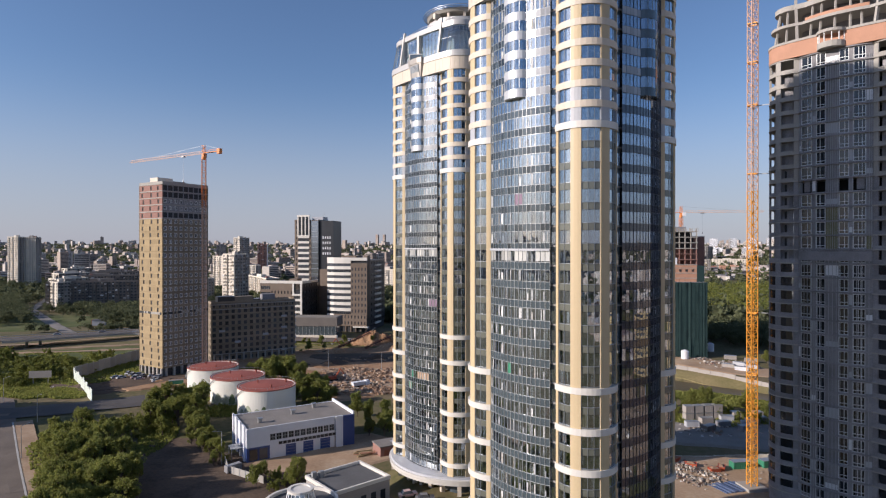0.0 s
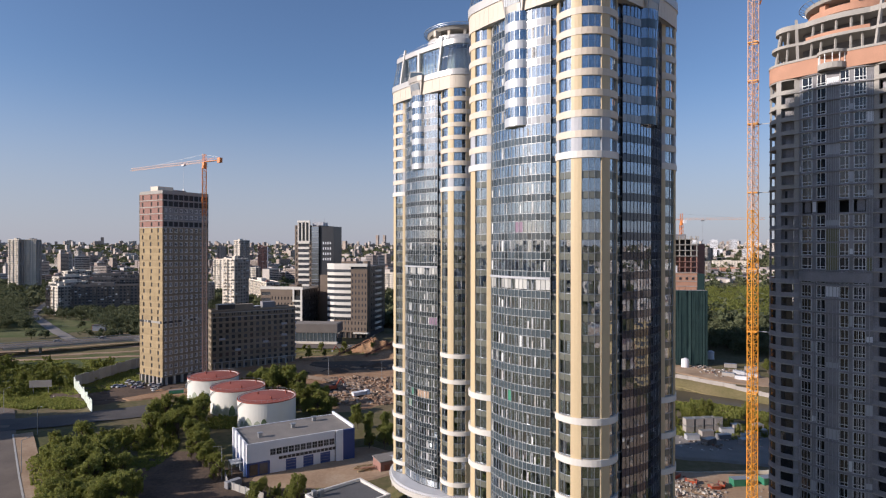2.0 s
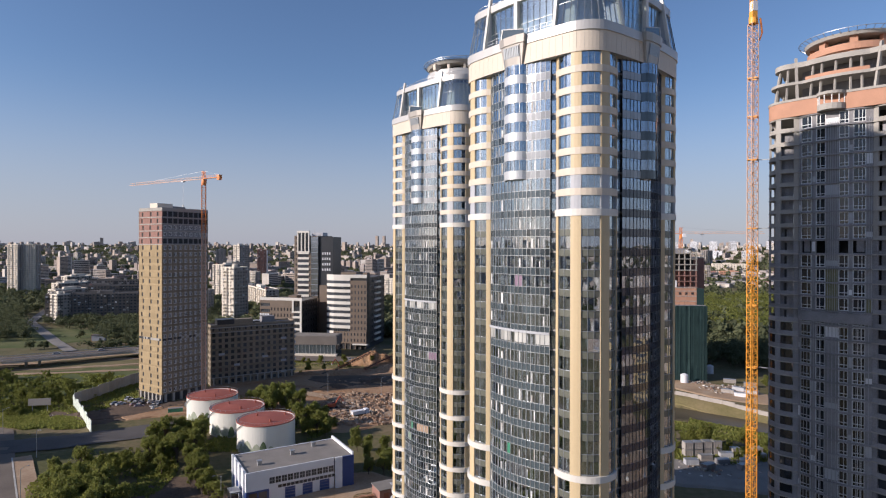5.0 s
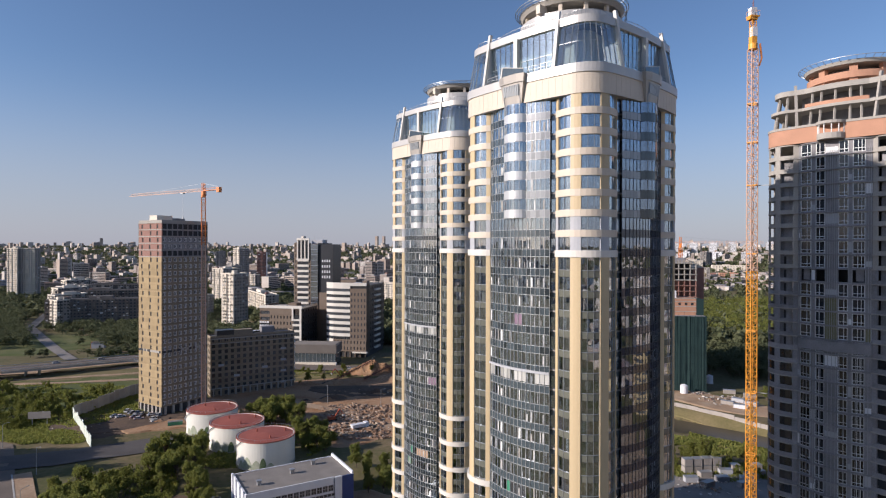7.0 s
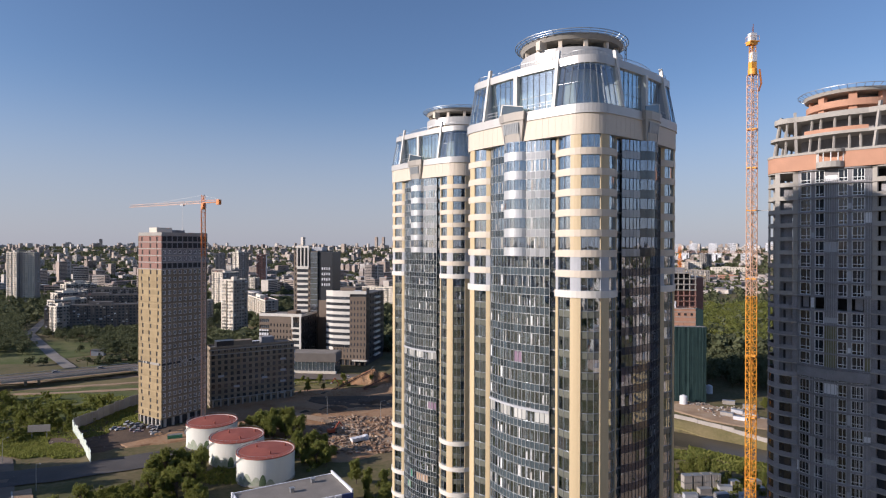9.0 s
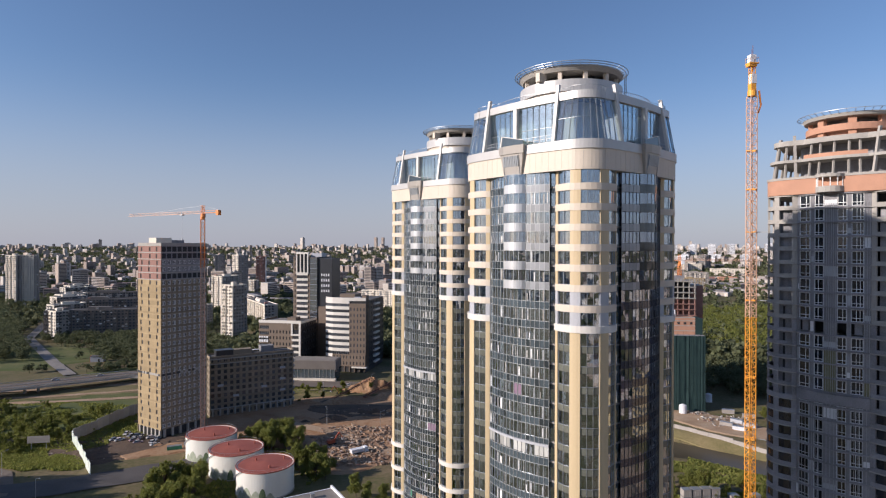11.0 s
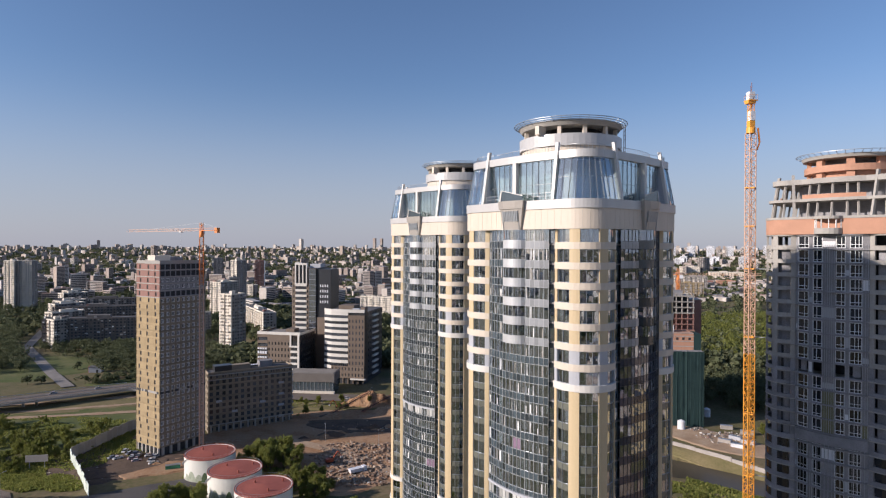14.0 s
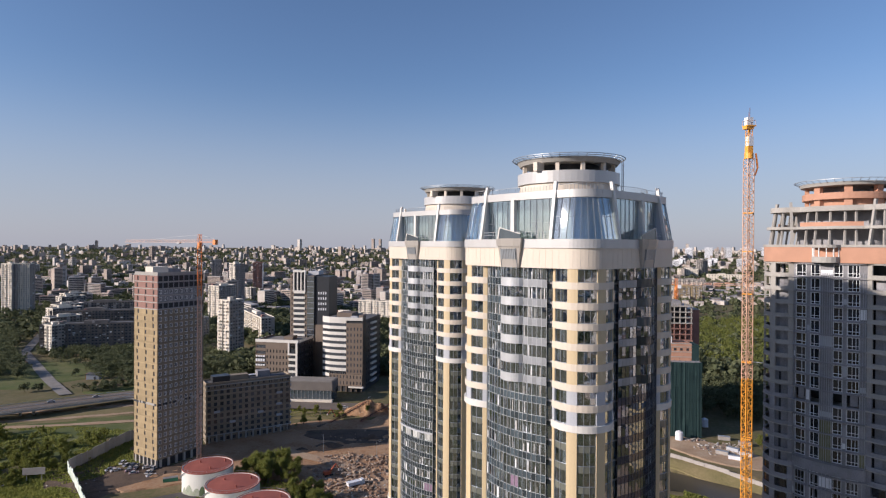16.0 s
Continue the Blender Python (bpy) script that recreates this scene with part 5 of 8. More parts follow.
# The wall away from the sun gets greytan, so its shade is in the colour.
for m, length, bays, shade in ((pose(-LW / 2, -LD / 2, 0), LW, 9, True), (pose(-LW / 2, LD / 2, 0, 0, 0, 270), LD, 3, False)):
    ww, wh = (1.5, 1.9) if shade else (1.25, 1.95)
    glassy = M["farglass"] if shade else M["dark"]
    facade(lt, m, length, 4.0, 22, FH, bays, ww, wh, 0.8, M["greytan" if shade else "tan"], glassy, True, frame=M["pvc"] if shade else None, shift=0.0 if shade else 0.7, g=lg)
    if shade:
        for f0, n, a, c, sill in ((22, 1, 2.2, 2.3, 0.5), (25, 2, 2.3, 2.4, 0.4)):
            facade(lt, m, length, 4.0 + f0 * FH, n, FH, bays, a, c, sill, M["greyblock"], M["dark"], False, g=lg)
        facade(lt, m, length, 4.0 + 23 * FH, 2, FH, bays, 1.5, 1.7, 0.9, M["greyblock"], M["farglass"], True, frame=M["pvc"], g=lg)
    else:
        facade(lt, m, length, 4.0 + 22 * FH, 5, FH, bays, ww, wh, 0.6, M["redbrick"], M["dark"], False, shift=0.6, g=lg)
    for q in range(6):
        o = part("ground_floor_pier", Build().box(length * (q + 0.5) / 6, 0.5, 0, 1.0, 0.9, 4.0), M["concrete"], lt)
        o.matrix_basis = m
    sl = Build()
    for f in (22, 23, 24, 25, 26, 27):
        sl.box(length / 2, 0.1, 4.0 + f * FH - 0.15, length + 0.1, 0.6, 0.42)
    o = part("slab_edges", sl, M["concrete"], lt)
    o.matrix_basis = m
    gp, dk = Build(), Build()
    x = 0.2
    while x < length - 1:
        w = min(lg.uniform(0.8, 2.4), length - x)
        (gp if lg.random() < (0.75 if not shade else 0.35) else dk).box(x + w / 2, 0.02, 4.0 + 8 * FH - 0.4, w, 0.1, 1.1)
        x += w + (0.0 if not shade else lg.uniform(0.2, 1.0))
    for nm, bb, mt in (("pale_band", gp, "concrete"), ("open_joint", dk, "dark")):
        o = part(nm, bb, M[mt], lt, kind="stuff")
        o.matrix_basis = m
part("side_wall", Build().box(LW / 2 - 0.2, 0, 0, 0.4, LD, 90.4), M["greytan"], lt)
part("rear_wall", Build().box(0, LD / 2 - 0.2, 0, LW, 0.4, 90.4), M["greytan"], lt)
part("inside", Build().box(0, 0, 0, LW - 2, LD - 2, 90), M["dark"], lt)
part("roof", Build().box(0, 0, 90.2, LW, LD, 0.4), M["concrete"], lt)
part("roof_parapet", Build().box(0, -LD / 2 + 0.2, 90.6, LW, 0.4, 1.2).box(-LW / 2 + 0.2, 0, 90.6, 0.4, LD - 0.8, 1.2), M["concrete"], lt)
part("lift_house", Build().box(-6, 1, 90.6, 8, 6, 3.6), M["blockwhite"], lt, "pale lift house on the roof")
part("roof_room", Build().box(2, 2, 90.6, 7, 6, 2.6), M["greyblock"], lt)

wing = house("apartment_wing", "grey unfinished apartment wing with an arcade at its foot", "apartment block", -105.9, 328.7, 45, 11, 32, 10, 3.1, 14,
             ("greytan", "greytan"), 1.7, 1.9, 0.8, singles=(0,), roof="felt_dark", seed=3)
part("cornice_slab", Build().box(0, -5.6, 27.6, 45.4, 0.9, 0.4), M["concrete"], wing)
part("arcade_slab", Build().box(0, -5.7, 3.9, 45.4, 1.0, 0.35), M["concrete"], wing)
for q in range(12):
    part("arcade_pier", Build().box(-21 + q * 3.8, -6.0, 0, 0.7, 0.7, 3.9), M["concrete"], wing)
for q in range(30):
    part("balustrade_pier", Build().box(-21.9 + q * 1.51, -5.75, 28.0, 0.45, 0.3, 2.1), M["greytan"], wing)
part("balustrade_rail", Build().box(0, -5.8, 30.1, 45.4, 0.6, 0.5), M["concrete"], wing)
for x, f in ((-9, 3), (6, 4), (16.2, 1), (16.2, 3), (16.2, 5), (16.2, 7), (-17, 5)):
    part("loggia_front", Build().box(x, -5.75, f * 3.1 + 0.2, 2.9, 0.6, 1.1), M["greypanel"], wing)
for q in range(8):
    part("end_balcony", Build().box(23.0, -2.0, 3.3 + q * 3.1, 1.2, 4.2, 1.1), M["greypanel"], wing)
part("roof_house", Build().box(-14, 1, 31, 9, 6, 3.2), M["darkwall"], wing)
part("roof_house", Build().box(9, 1.5, 31, 7, 5, 3.6), M["greyblock"], wing)
part("roof_duct", Build().box(-3, -1.5, 31.3, 8, 1.2, 1.0), M["felt_dark"], wing)
part("white_roof_sheet", Build().box(0, 4.2, 31.9, 24, 2.2, 0.3), M["stucco"], wing)


# offices beyond
def office(name, label, cx, cy, w, d, h, rot, floors, split, bands="white", wall="brownwall", side="darkwall", seed=1, glass_part=0.0):
    """Office block: white bands on one part of the front, tiles with small windows on the rest, a dark flank."""
    t = thing(name, pose(cx, cy, 0, 0, 0, rot), label, "office building", "offices")
    fh = h / floors
    part("body", Build().box(0, 0.6, 0, w - 0.8, d - 1.0, h - 0.2), M["dark"], t)
    lw = w * split
    for f in range(1, floors):
        part("white_band", Build().box(-w / 2 + lw / 2, -d / 2 + 0.1, f * fh + fh * 0.55, lw, 0.8, fh * 0.45), M[bands], t)
    rb = Build()
    n = max(3, round(lw / 1.6))
    gl = Build().box(-w / 2 + lw / 2, -d / 2 + 0.42, fh, lw - 0.1, 0.06, h - fh * 1.4)
    rg = part("ribbon_glass", gl, M["farglass"], t)
    for q in range(n + 1):
        rb.box(-w / 2 + lw * q / n, -d / 2 + 0.36, fh, 0.1, 0.1, h - fh * 1.4)
    part("ribbon_mullions", rb, M["mullion"], rg)
    if split < 0.98:
        facade(t, pose(-w / 2 + lw, -d / 2 - 0.2, 0), w - lw, fh, floors - 2, fh, max(3, round((w - lw) / 2.6)), 1.0, fh * 0.5, fh * 0.3, M[wall], M["farglass"], False)
        part("tile_top", Build().box(-w / 2 + lw + (w - lw) / 2, -d / 2 - 0.1, h - fh, w - lw, 0.5, fh), M[wall], t)
    facade(t, pose(w / 2, -d / 2 + 0.6, 0, 0, 0, 90), d - 0.6, 0, floors, fh, max(3, round(d / 4)), 1.6, fh * 0.5, fh * 0.3, M[side], M["farglass"], False)
    facade(t, pose(-w / 2, d / 2, 0, 0, 0, 270), d, 0, floors, fh, max(3, round(d / 4)), 1.4, fh * 0.5, fh * 0.3, M[wall], M["farglass"], False)
    part("ground_floor", Build().box(0, -d / 2 + 0.7, 0, w - 0.5, 0.4, fh), M["darkwall"], t)
    for q in range(7):
        part("column", Build().box(-w / 2 + (q + 0.5) * w / 7, -d / 2 + 0.1, 0, 0.7, 0.7, fh), M["brownwall"], t)
    part("roof", Build().box(0, 0, h - 0.1, w, d, 0.5), M["felt"], t)
    part("roof_edge", Build().box(0, -d / 2 + 0.3, h + 0.4, w, 0.5, 1.3).box(-w / 2 + 0.3, 0.3, h + 0.4, 0.5, d - 0.7, 1.3).box(w / 2 - 0.3, 0.3, h + 0.4, 0.5, d - 0.7, 1.3), M[bands], t)
    part("plant_room", Build().box(w * 0.1, d * 0.1, h + 0.4, w * 0.2, d * 0.3, 2.4), M["brownwall"], t)
    return t


# convex office block: faceted white bands, a brown tiled stair part and a dark flank
ob = thing("office_building", pose(-66, 446, 0, 0, 0, -12), "office block with faceted white bands, brown tiles and dark flank", "office building", "offices")
PLAN = [(-16.5, -13.0), (-15.0, -17.2), (-8.5, -20.2), (-1.0, -21.0), (4.4, -21.0), (16.5, -20.2)]
OFH = 4.28


def ribbon(pts, d0, d1):
    """Plan of a strip along the front: d0 and d1 are its inner and outer distance."""
    return [(x, y + d0) for x, y in pts] + [(x, y - d1) for x, y in reversed(pts)]


part("body", Build().prism(ribbon(PLAN, 1.0, -0.5)[:0] + [(-15.9, -12.6), (-14.6, -16.6), (-8.3, -19.6), (-1.0, -20.4), (4.4, -20.4), (15.9, -19.6), (15.9, 20.5), (-15.9, 20.5)], 0, 51.0), M["dark"], ob)
for f in range(3, 12):
    part("white_band", Build().prism(ribbon(PLAN[:5], 0.5, 0.3), f * OFH + 2.1, f * OFH + OFH), M["white"], ob)
    part("ribbon_glass", Build().prism(ribbon(PLAN[:5], 0.3, -0.1), f * OFH, f * OFH + 2.1), M["farglass"], ob)
for f in range(1, 3):
    part("white_band", Build().prism(ribbon(PLAN[:3], 0.5, 0.3), f * OFH + 2.1, f * OFH + OFH), M["white"], ob)
    part("ribbon_glass", Build().prism(ribbon(PLAN[:3], 0.3, -0.1), f * OFH, f * OFH + 2.1), M["farglass"], ob)
rm = Build()
for (ax, ay), (bx, by) in zip(PLAN[:4], PLAN[1:5]):
    n = max(2, round(math.dist((ax, ay), (bx, by)) / 1.5))
    for q in range(n):
        rm.box(ax + (bx - ax) * q / n, ay + (by - ay) * q / n + 0.05, OFH, 0.12, 0.2, 50 - OFH)
part("ribbon_mullion", rm, M["mullion"], ob, kind="stuff")
facade(ob, pose(4.4, -21.3, 0, 0, 0, 3.8), 12.1, OFH * 3, 8, OFH, 5, 0.9, 2.2, 1.2, M["brownwall"], M["farglass"], False)
facade(ob, pose(-8.5, -20.9, 0, 0, 0, -1.5), 25.0, OFH, 2, OFH, 10, 0.9, 2.2, 1.2, M["brownwall"], M["farglass"], False)
part("tile_head", Build().prism(ribbon(PLAN[4:], 0.4, 0.3), 11 * OFH, 11 * OFH + 2.2), M["brownwall"], ob)
part("white_cornice", Build().prism(ribbon(PLAN, 0.7, 0.5), 51.2, 53.4), M["white"], ob)
part("tile_tower", Build().box(14.9, -16.6, 2, 3.2, 6, 53), M["brownwall"], ob)
facade(ob, pose(16.5, -20.2, 0, 0, 0, 90), 41, OFH, 11, OFH, 11, 1.3, 2.2, 1.2, M["darkwall"], M["farglass"], False)
for f in range(1, 12):
    part("flank_balcony", Build().box(17.3, 2.0, f * OFH, 1.6, 11, 1.2), M["white"], ob)
part("left_wall", Build().box(-16.3, 4, 0, 0.4, 33, 51.2), M["brownwall"], ob)
part("entrance_canopy", Build().box(12.2, -21.9, OFH - 0.7, 11, 2.4, 0.8), M["white"], ob)
for q in range(7):
    part("column", Build().box(-7 + q * 3.8, -20.6, 0, 0.7, 0.7, OFH), M["brownwall"], ob)
part("roof", Build().prism([(-16, -12.6), (-14.6, -16.8), (-8.3, -19.8), (4.4, -20.6), (16.3, -19.8), (16.3, 20.8), (-16, 20.8)], 51.0, 51.4), M["felt_dark"], ob)
part("plant_room", Build().box(-4, 4, 51.4, 12, 14, 3.0), M["brownwall"], ob)
part("roof_duct", Build().box(6, -8, 51.4, 5, 3, 1.6), M["greypanel"], ob)

tall = thing("office_tower", pose(-101, 470, 0, 0, 0, -13), "slender brown office tower with white bands and a black shaft", "office building", "offices")
TFH = 4.1
part("body", Build().box(-0.9, 0.5, 0, 18.4, 26, 80), M["dark"], tall)
for x, w in ((-9.6, 3.0), (1.75, 1.9)):
    facade(tall, pose(x - w / 2, -13.5, 0), w, 0, 20, TFH, 1, 0.9, 2.2, 1.2, M["brownwall"], M["farglass"], False)
for f in range(1, 17):
    part("white_band", Build().box(-3.45, -13.6, f * TFH + 2.2, 9.3, 1.0, 1.7), M["white"], tall)
    part("ribbon_glass", Build().box(-3.45, -13.2, f * TFH + 0.2, 9.3, 0.3, 2.0), M["farglass"], tall)
for q in range(4):
    part("frame_post", Build().box(-8.0 + q * 3.05, -13.7, 17 * TFH, 0.8, 1.0, 14.5), M["white"], tall)
part("frame_head", Build().box(-3.45, -13.7, 17 * TFH + 14.5, 10.4, 1.2, 1.4), M["white"], tall)
part("frame_sill", Build().box(-3.45, -13.7, 17 * TFH - 0.6, 10.4, 1.2, 0.9), M["white"], tall)
part("frame_glass", Build().box(-3.45, -13.2, 17 * TFH, 9.4, 0.2, 14.4), M["farglass"], tall)
part("corner_glass", Build().box(5.6, -12.9, 34, 5.9, 0.8, 47), M["mirrorglass"], tall, "reflecting glass corner")
cm = Build()
for f in range(11):
    cm.box(5.6, -13.35, 36 + f * TFH, 5.9, 0.12, 0.25)
part("corner_rail", cm, M["mullion"], tall, kind="stuff")
part("corner_foot", Build().box(5.6, -12.9, 0, 5.9, 1.0, 34), M["brownwall"], tall)
facade(tall, pose(8.7, -13.0, 0, 0, 0, 90), 26, 0, 20, TFH, 6, 1.2, 2.0, 1.2, M["darkwall"], M["farglass"], False)
facade(tall, pose(-11.1, 13.0, 0, 0, 0, 270), 26, 0, 20, TFH, 6, 1.2, 2.0, 1.2, M["brownwall"], M["farglass"], False)
part("black_shaft", Build().box(14.4, -4.0, 0, 11.6, 16, 81), M["darkwall"], tall)
sg = Build()
for f in range(4):
    for q in range(4):
        sg.box(12.0 + q * 1.9, -12.1, 55 + f * 4.1, 0.8, 0.25, 1.9)
part("pale_blind", sg, M["stucco"], tall, kind="stuff")
part("shaft_foot", Build().box(14.4, -12.2, 0, 11.4, 1.0, 44), M["brownwall"], tall)
part("roof", Build().box(-1.2, 0, 80, 19.6, 26.4, 1.4), M["brownwall"], tall)
part("roof_screen", Build().box(-8.0, -8, 81.4, 3.6, 6, 4.4), M["white"], tall)
part("plant_room", Build().box(3, 2, 81.4, 9, 9, 3.2), M["greypanel"], tall)
for q in range(4):
    part("roof_mast", Build().bar((-6 + q * 4, 3, 81), (-6 + q * 4, 3, 86 + q % 2 * 2), 0.2), M["steel"], tall)
lowoff = office("office_annex", "brown office annex with white frame", -114, 441, 33, 26, 34.6, -12, 8, 0.24, bands="brownwall", seed=4)
part("white_cornice", Build().box(0, -13.1, 34.7, 33.2, 0.7, 2.0).box(-16.4, 0, 34.7, 0.7, 26, 1.6).box(16.4, 0, 34.7, 0.7, 26, 1.6), M["white"], lowoff)
part("white_portal", Build().box(15.7, -13.5, 0, 1.4, 0.9, 34.7).box(9.6, -13.5, 27.0, 1.2, 0.9, 7.7).box(12.6, -13.6, 26.0, 7.4, 1.0, 1.2), M["white"], lowoff)
part("portal_glass", Build().box(12.6, -13.2, 4.3, 5.0, 0.3, 30), M["farglass"], lowoff)
for f in range(1, 6):
    part("portal_band", Build().box(12.6, -13.5, f * 4.3 + 0.6, 6.2, 0.8, 1.6), M["white"], lowoff)
for r in range(3):
    for q in range(4):
        part("sign_bar", Build().box(-15.4 + q * 1.9, -13.8, 17.5 + r * 3.2, 1.4, 0.1, 1.9 if r == 1 else 1.2), M["stucco"], lowoff)
glow = thing("glass_pavilion", pose(-86, 404, 0, 0, 0, -4), "low grey glass pavilion with a flat roof", "pavilion", "offices")
part("wall", Build().box(0, 0, 0, 31, 15, 8.0), M["spandrel"], glow)
part("upper_band", Build().box(0, 0, 8.0, 32, 16, 5.6), M["dark_shade_block"], glow)
pm = Build()
for q in range(13):
    pm.box(-15 + q * 2.5, -7.6, 0, 0.15, 0.2, 8)
part("mullions", pm, M["pale_mullion"], glow)
part("roof", Build().box(0, 0, 13.6, 30, 14, 0.3), M["felt"], glow)
part("plinth", Build().box(0, -9.6, 0, 33, 3, 2.2), M["blockwhite"], glow)

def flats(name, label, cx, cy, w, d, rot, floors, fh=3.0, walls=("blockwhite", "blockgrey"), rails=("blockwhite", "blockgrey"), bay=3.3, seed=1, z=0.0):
    """Apartment block with stacks of balconies on the walls that are seen, stair slots and roof huts. The walls pair a
    sunlit tone with a shaded one.
    """
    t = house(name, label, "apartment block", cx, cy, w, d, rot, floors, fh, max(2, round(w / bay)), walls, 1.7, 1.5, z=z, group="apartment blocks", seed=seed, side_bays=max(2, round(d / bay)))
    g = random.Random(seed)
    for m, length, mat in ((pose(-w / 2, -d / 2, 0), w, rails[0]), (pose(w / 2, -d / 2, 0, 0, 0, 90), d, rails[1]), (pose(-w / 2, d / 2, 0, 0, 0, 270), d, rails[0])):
        n = max(2, round(length / bay))
        b, sl = Build(), Build()
        for q in range(n):
            if (q + seed) % 3 == 0 or n < 4 and q == 1:
                c = length * (q + 0.5) / n
                for f in range(1, floors):
                    b.box(c, -0.45, f * fh, bay * 0.92, 0.9, 1.1)
                    if g.random() < 0.4:
                        b.box(c, -0.4, f * fh + 1.1, bay * 0.9, 0.7, 1.5)
                b.box(c - bay * 0.47, -0.4, 0, 0.15, 0.9, floors * fh).box(c + bay * 0.47, -0.4, 0, 0.15, 0.9, floors * fh)
            elif q % 5 == 1:
                sl.box(length * q / n, -0.12, 1.5, 0.7, 0.3, floors * fh - 2)
        lo = Build()
        for q in range(n):
            for f in range(1, floors):
                if g.random() < 0.16:
                    lo.box(length * (q + g.uniform(0.3, 0.7)) / n, -0.5, f * fh + g.choice((0.1, 1.1)), bay * g.uniform(0.25, 0.8), 1.05, g.choice((0.9, 1.2)))
        for nm, bb, mt in (("balcony_relief", b, mat), ("stair_glazing", sl, "dark"), ("loggia_glazing", lo, "sashes")):
            if bb.v:
                o = part(nm, bb, M[mt], t, kind="stuff")
                o.matrix_basis = m
    for q in range(max(1, round(max(w, d) / 24))):
        u = g.uniform(-0.42, 0.42)
        part("roof_hut", Build().box(u * w, u * d if d > w else g.uniform(-0.2, 0.2) * d, floors * fh + 0.2, g.uniform(2, 5), g.uniform(2, 4), g.uniform(1.6, 3.0)), M[g.choice(("felt", "blockgrey", "redbrick"))], t)
    return t


# Wall sets with light and shade painted in: cream sunward gable, dark long sides.
SHADED_SIDES = ("dark_shade_block", "dark_shade_block", "dark_shade_block", "blockwhite")
SHADY = ("blockgrey", "dark_shade_block")
flats("apartment_tower", "cream apartment tower with balcony stacks", -192, 549, 15, 16, -28, 18, seed=5)
flats("slab_block", "cream apartment slab beside the tower", -302, 829, 20, 30, -28, 16, seed=6)
flats("slab_block", "long cream nine-storey slab with balconies", -207, 677, 100, 14, -60, 9, seed=12)
flats("slab_block", "cream slab block among dark trees", -355, 1085, 42, 14, -22, 9, seed=13)
flats("apartment_tower", "slender cream tower with balconies", -322, 948, 14, 20, -28, 25, seed=14)
flats("slab_block", "low cream slab at the high-rise's side", -262, 640, 26, 14, -28, 9, seed=15)
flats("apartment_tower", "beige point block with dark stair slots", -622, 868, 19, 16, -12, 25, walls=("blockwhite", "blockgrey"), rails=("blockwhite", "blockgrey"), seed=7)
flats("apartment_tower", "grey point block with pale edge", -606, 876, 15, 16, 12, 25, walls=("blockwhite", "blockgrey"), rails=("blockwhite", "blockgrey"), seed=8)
flats("slab_block", "dark nine-storey slab in a leafy yard", -336, 588, 96, 14, 15, 9, walls=SHADED_SIDES, rails=("dark_shade_block", "blockwhite"), seed=9)
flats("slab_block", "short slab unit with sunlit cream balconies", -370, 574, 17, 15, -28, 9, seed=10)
flats("slab_block", "dark slab block with grey loggias", -402, 700, 92, 14, 15, 9, walls=SHADED_SIDES, rails=("dark_shade_block", "blockwhite"), seed=11)
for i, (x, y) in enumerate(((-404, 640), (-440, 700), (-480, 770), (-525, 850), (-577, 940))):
    flats("slab_block", "stepped slab unit with a sunlit gable", x, y, 14, 34, -28, 9 + i % 2, walls=("blockwhite", "dark_shade_block"), rails=("blockwhite", "blockgrey"), seed=70 + i)
flats("slab_block", "dark slab at the back of the yard", -450, 800, 120, 14, 15, 9, walls=("dark_shade_block", "dark_shade_block"), rails=SHADY, seed=17)
flats("apartment_tower", "red-brown tower with a white edge", -395, 1300, 20, 20, 10, 22, walls=("redbrick", "blockwhite"), rails=("redbrick", "stucco"), seed=18)
flats("apartment_tower", "grey tower with a mast on its roof", -560, 1500, 22, 20, 20, 22, walls=SHADY, rails=SHADY, seed=19)
flats("slab_block", "cream slab block behind the offices", -118, 690, 60, 14, -22, 9, seed=20)
flats("slab_block", "grey and cream slab behind the offices", -92, 585, 16, 50, -26, 11, seed=21)
flats("slab_block", "long cream slab with a gable toned dark for shade", -70, 800, 80, 14, -24, 10, seed=22)
flats("apartment_tower", "cream slab tower by the finished towers", -28, 620, 20, 24, -24, 15, seed=23)
# sunlit works and offices across the river
flats("works_office", "pale office slab across the river", 560, 1330, 70, 18, -12, 11, walls=("blockgrey", "dark_shade_block"), rails=("blockwhite", "blockgrey"), seed=24)
flats("works_office", "beige office slab with a window grid", 500, 1190, 52, 18, -12, 9, walls=("tan", "blockgrey"), rails=("blockgrey", "blockgrey"), seed=25)
flats("apartment_tower", "grey-brown point tower on the slope", 880, 1980, 26, 26, 20, 17, walls=("blockgrey", "dark_shade_block"), rails=SHADY, seed=26, z=height(880, 1980) - 1)

house("brick_block", "sunlit tan brick apartment block beside the site", "apartment block", 236, 118, 110, 16, -86, 9, 3.0, 30, ("tan", "redbrick", "redbrick", "tan"), 1.6, 1.6, group="apartment blocks", seed=16)

kk = thing("kiosk", pose(-268, 463, 0, 0, 0, 12), "small grey kiosk with an orange sign wall", "kiosk")
part("wall", Build().box(0, 0, -0.4, 9, 6, 4.6), M["greypanel"], kk)
part("sign_wall", Build().box(-4.6, -1, 0, 0.3, 4, 4.6), M["orange"], kk)
part("roof", Build().box(0, 0, 4.2, 9.8, 6.8, 0.35), M["felt_dark"], kk)
part("door", Build().box(1.5, -3.05, 0, 1.4, 0.1, 2.2), M["dark"], kk)

# building in green netting, its brick core and the concrete frame behind
gr = thing("netted_building", pose(128, 336, 0, 0, 0, -6), "building shell wrapped in dark green netting", "building shell")
part("inside", Build().box(0, 0.4, 0, 35.6, 17, 41.3), M["dark"], gr)
nb = Build()
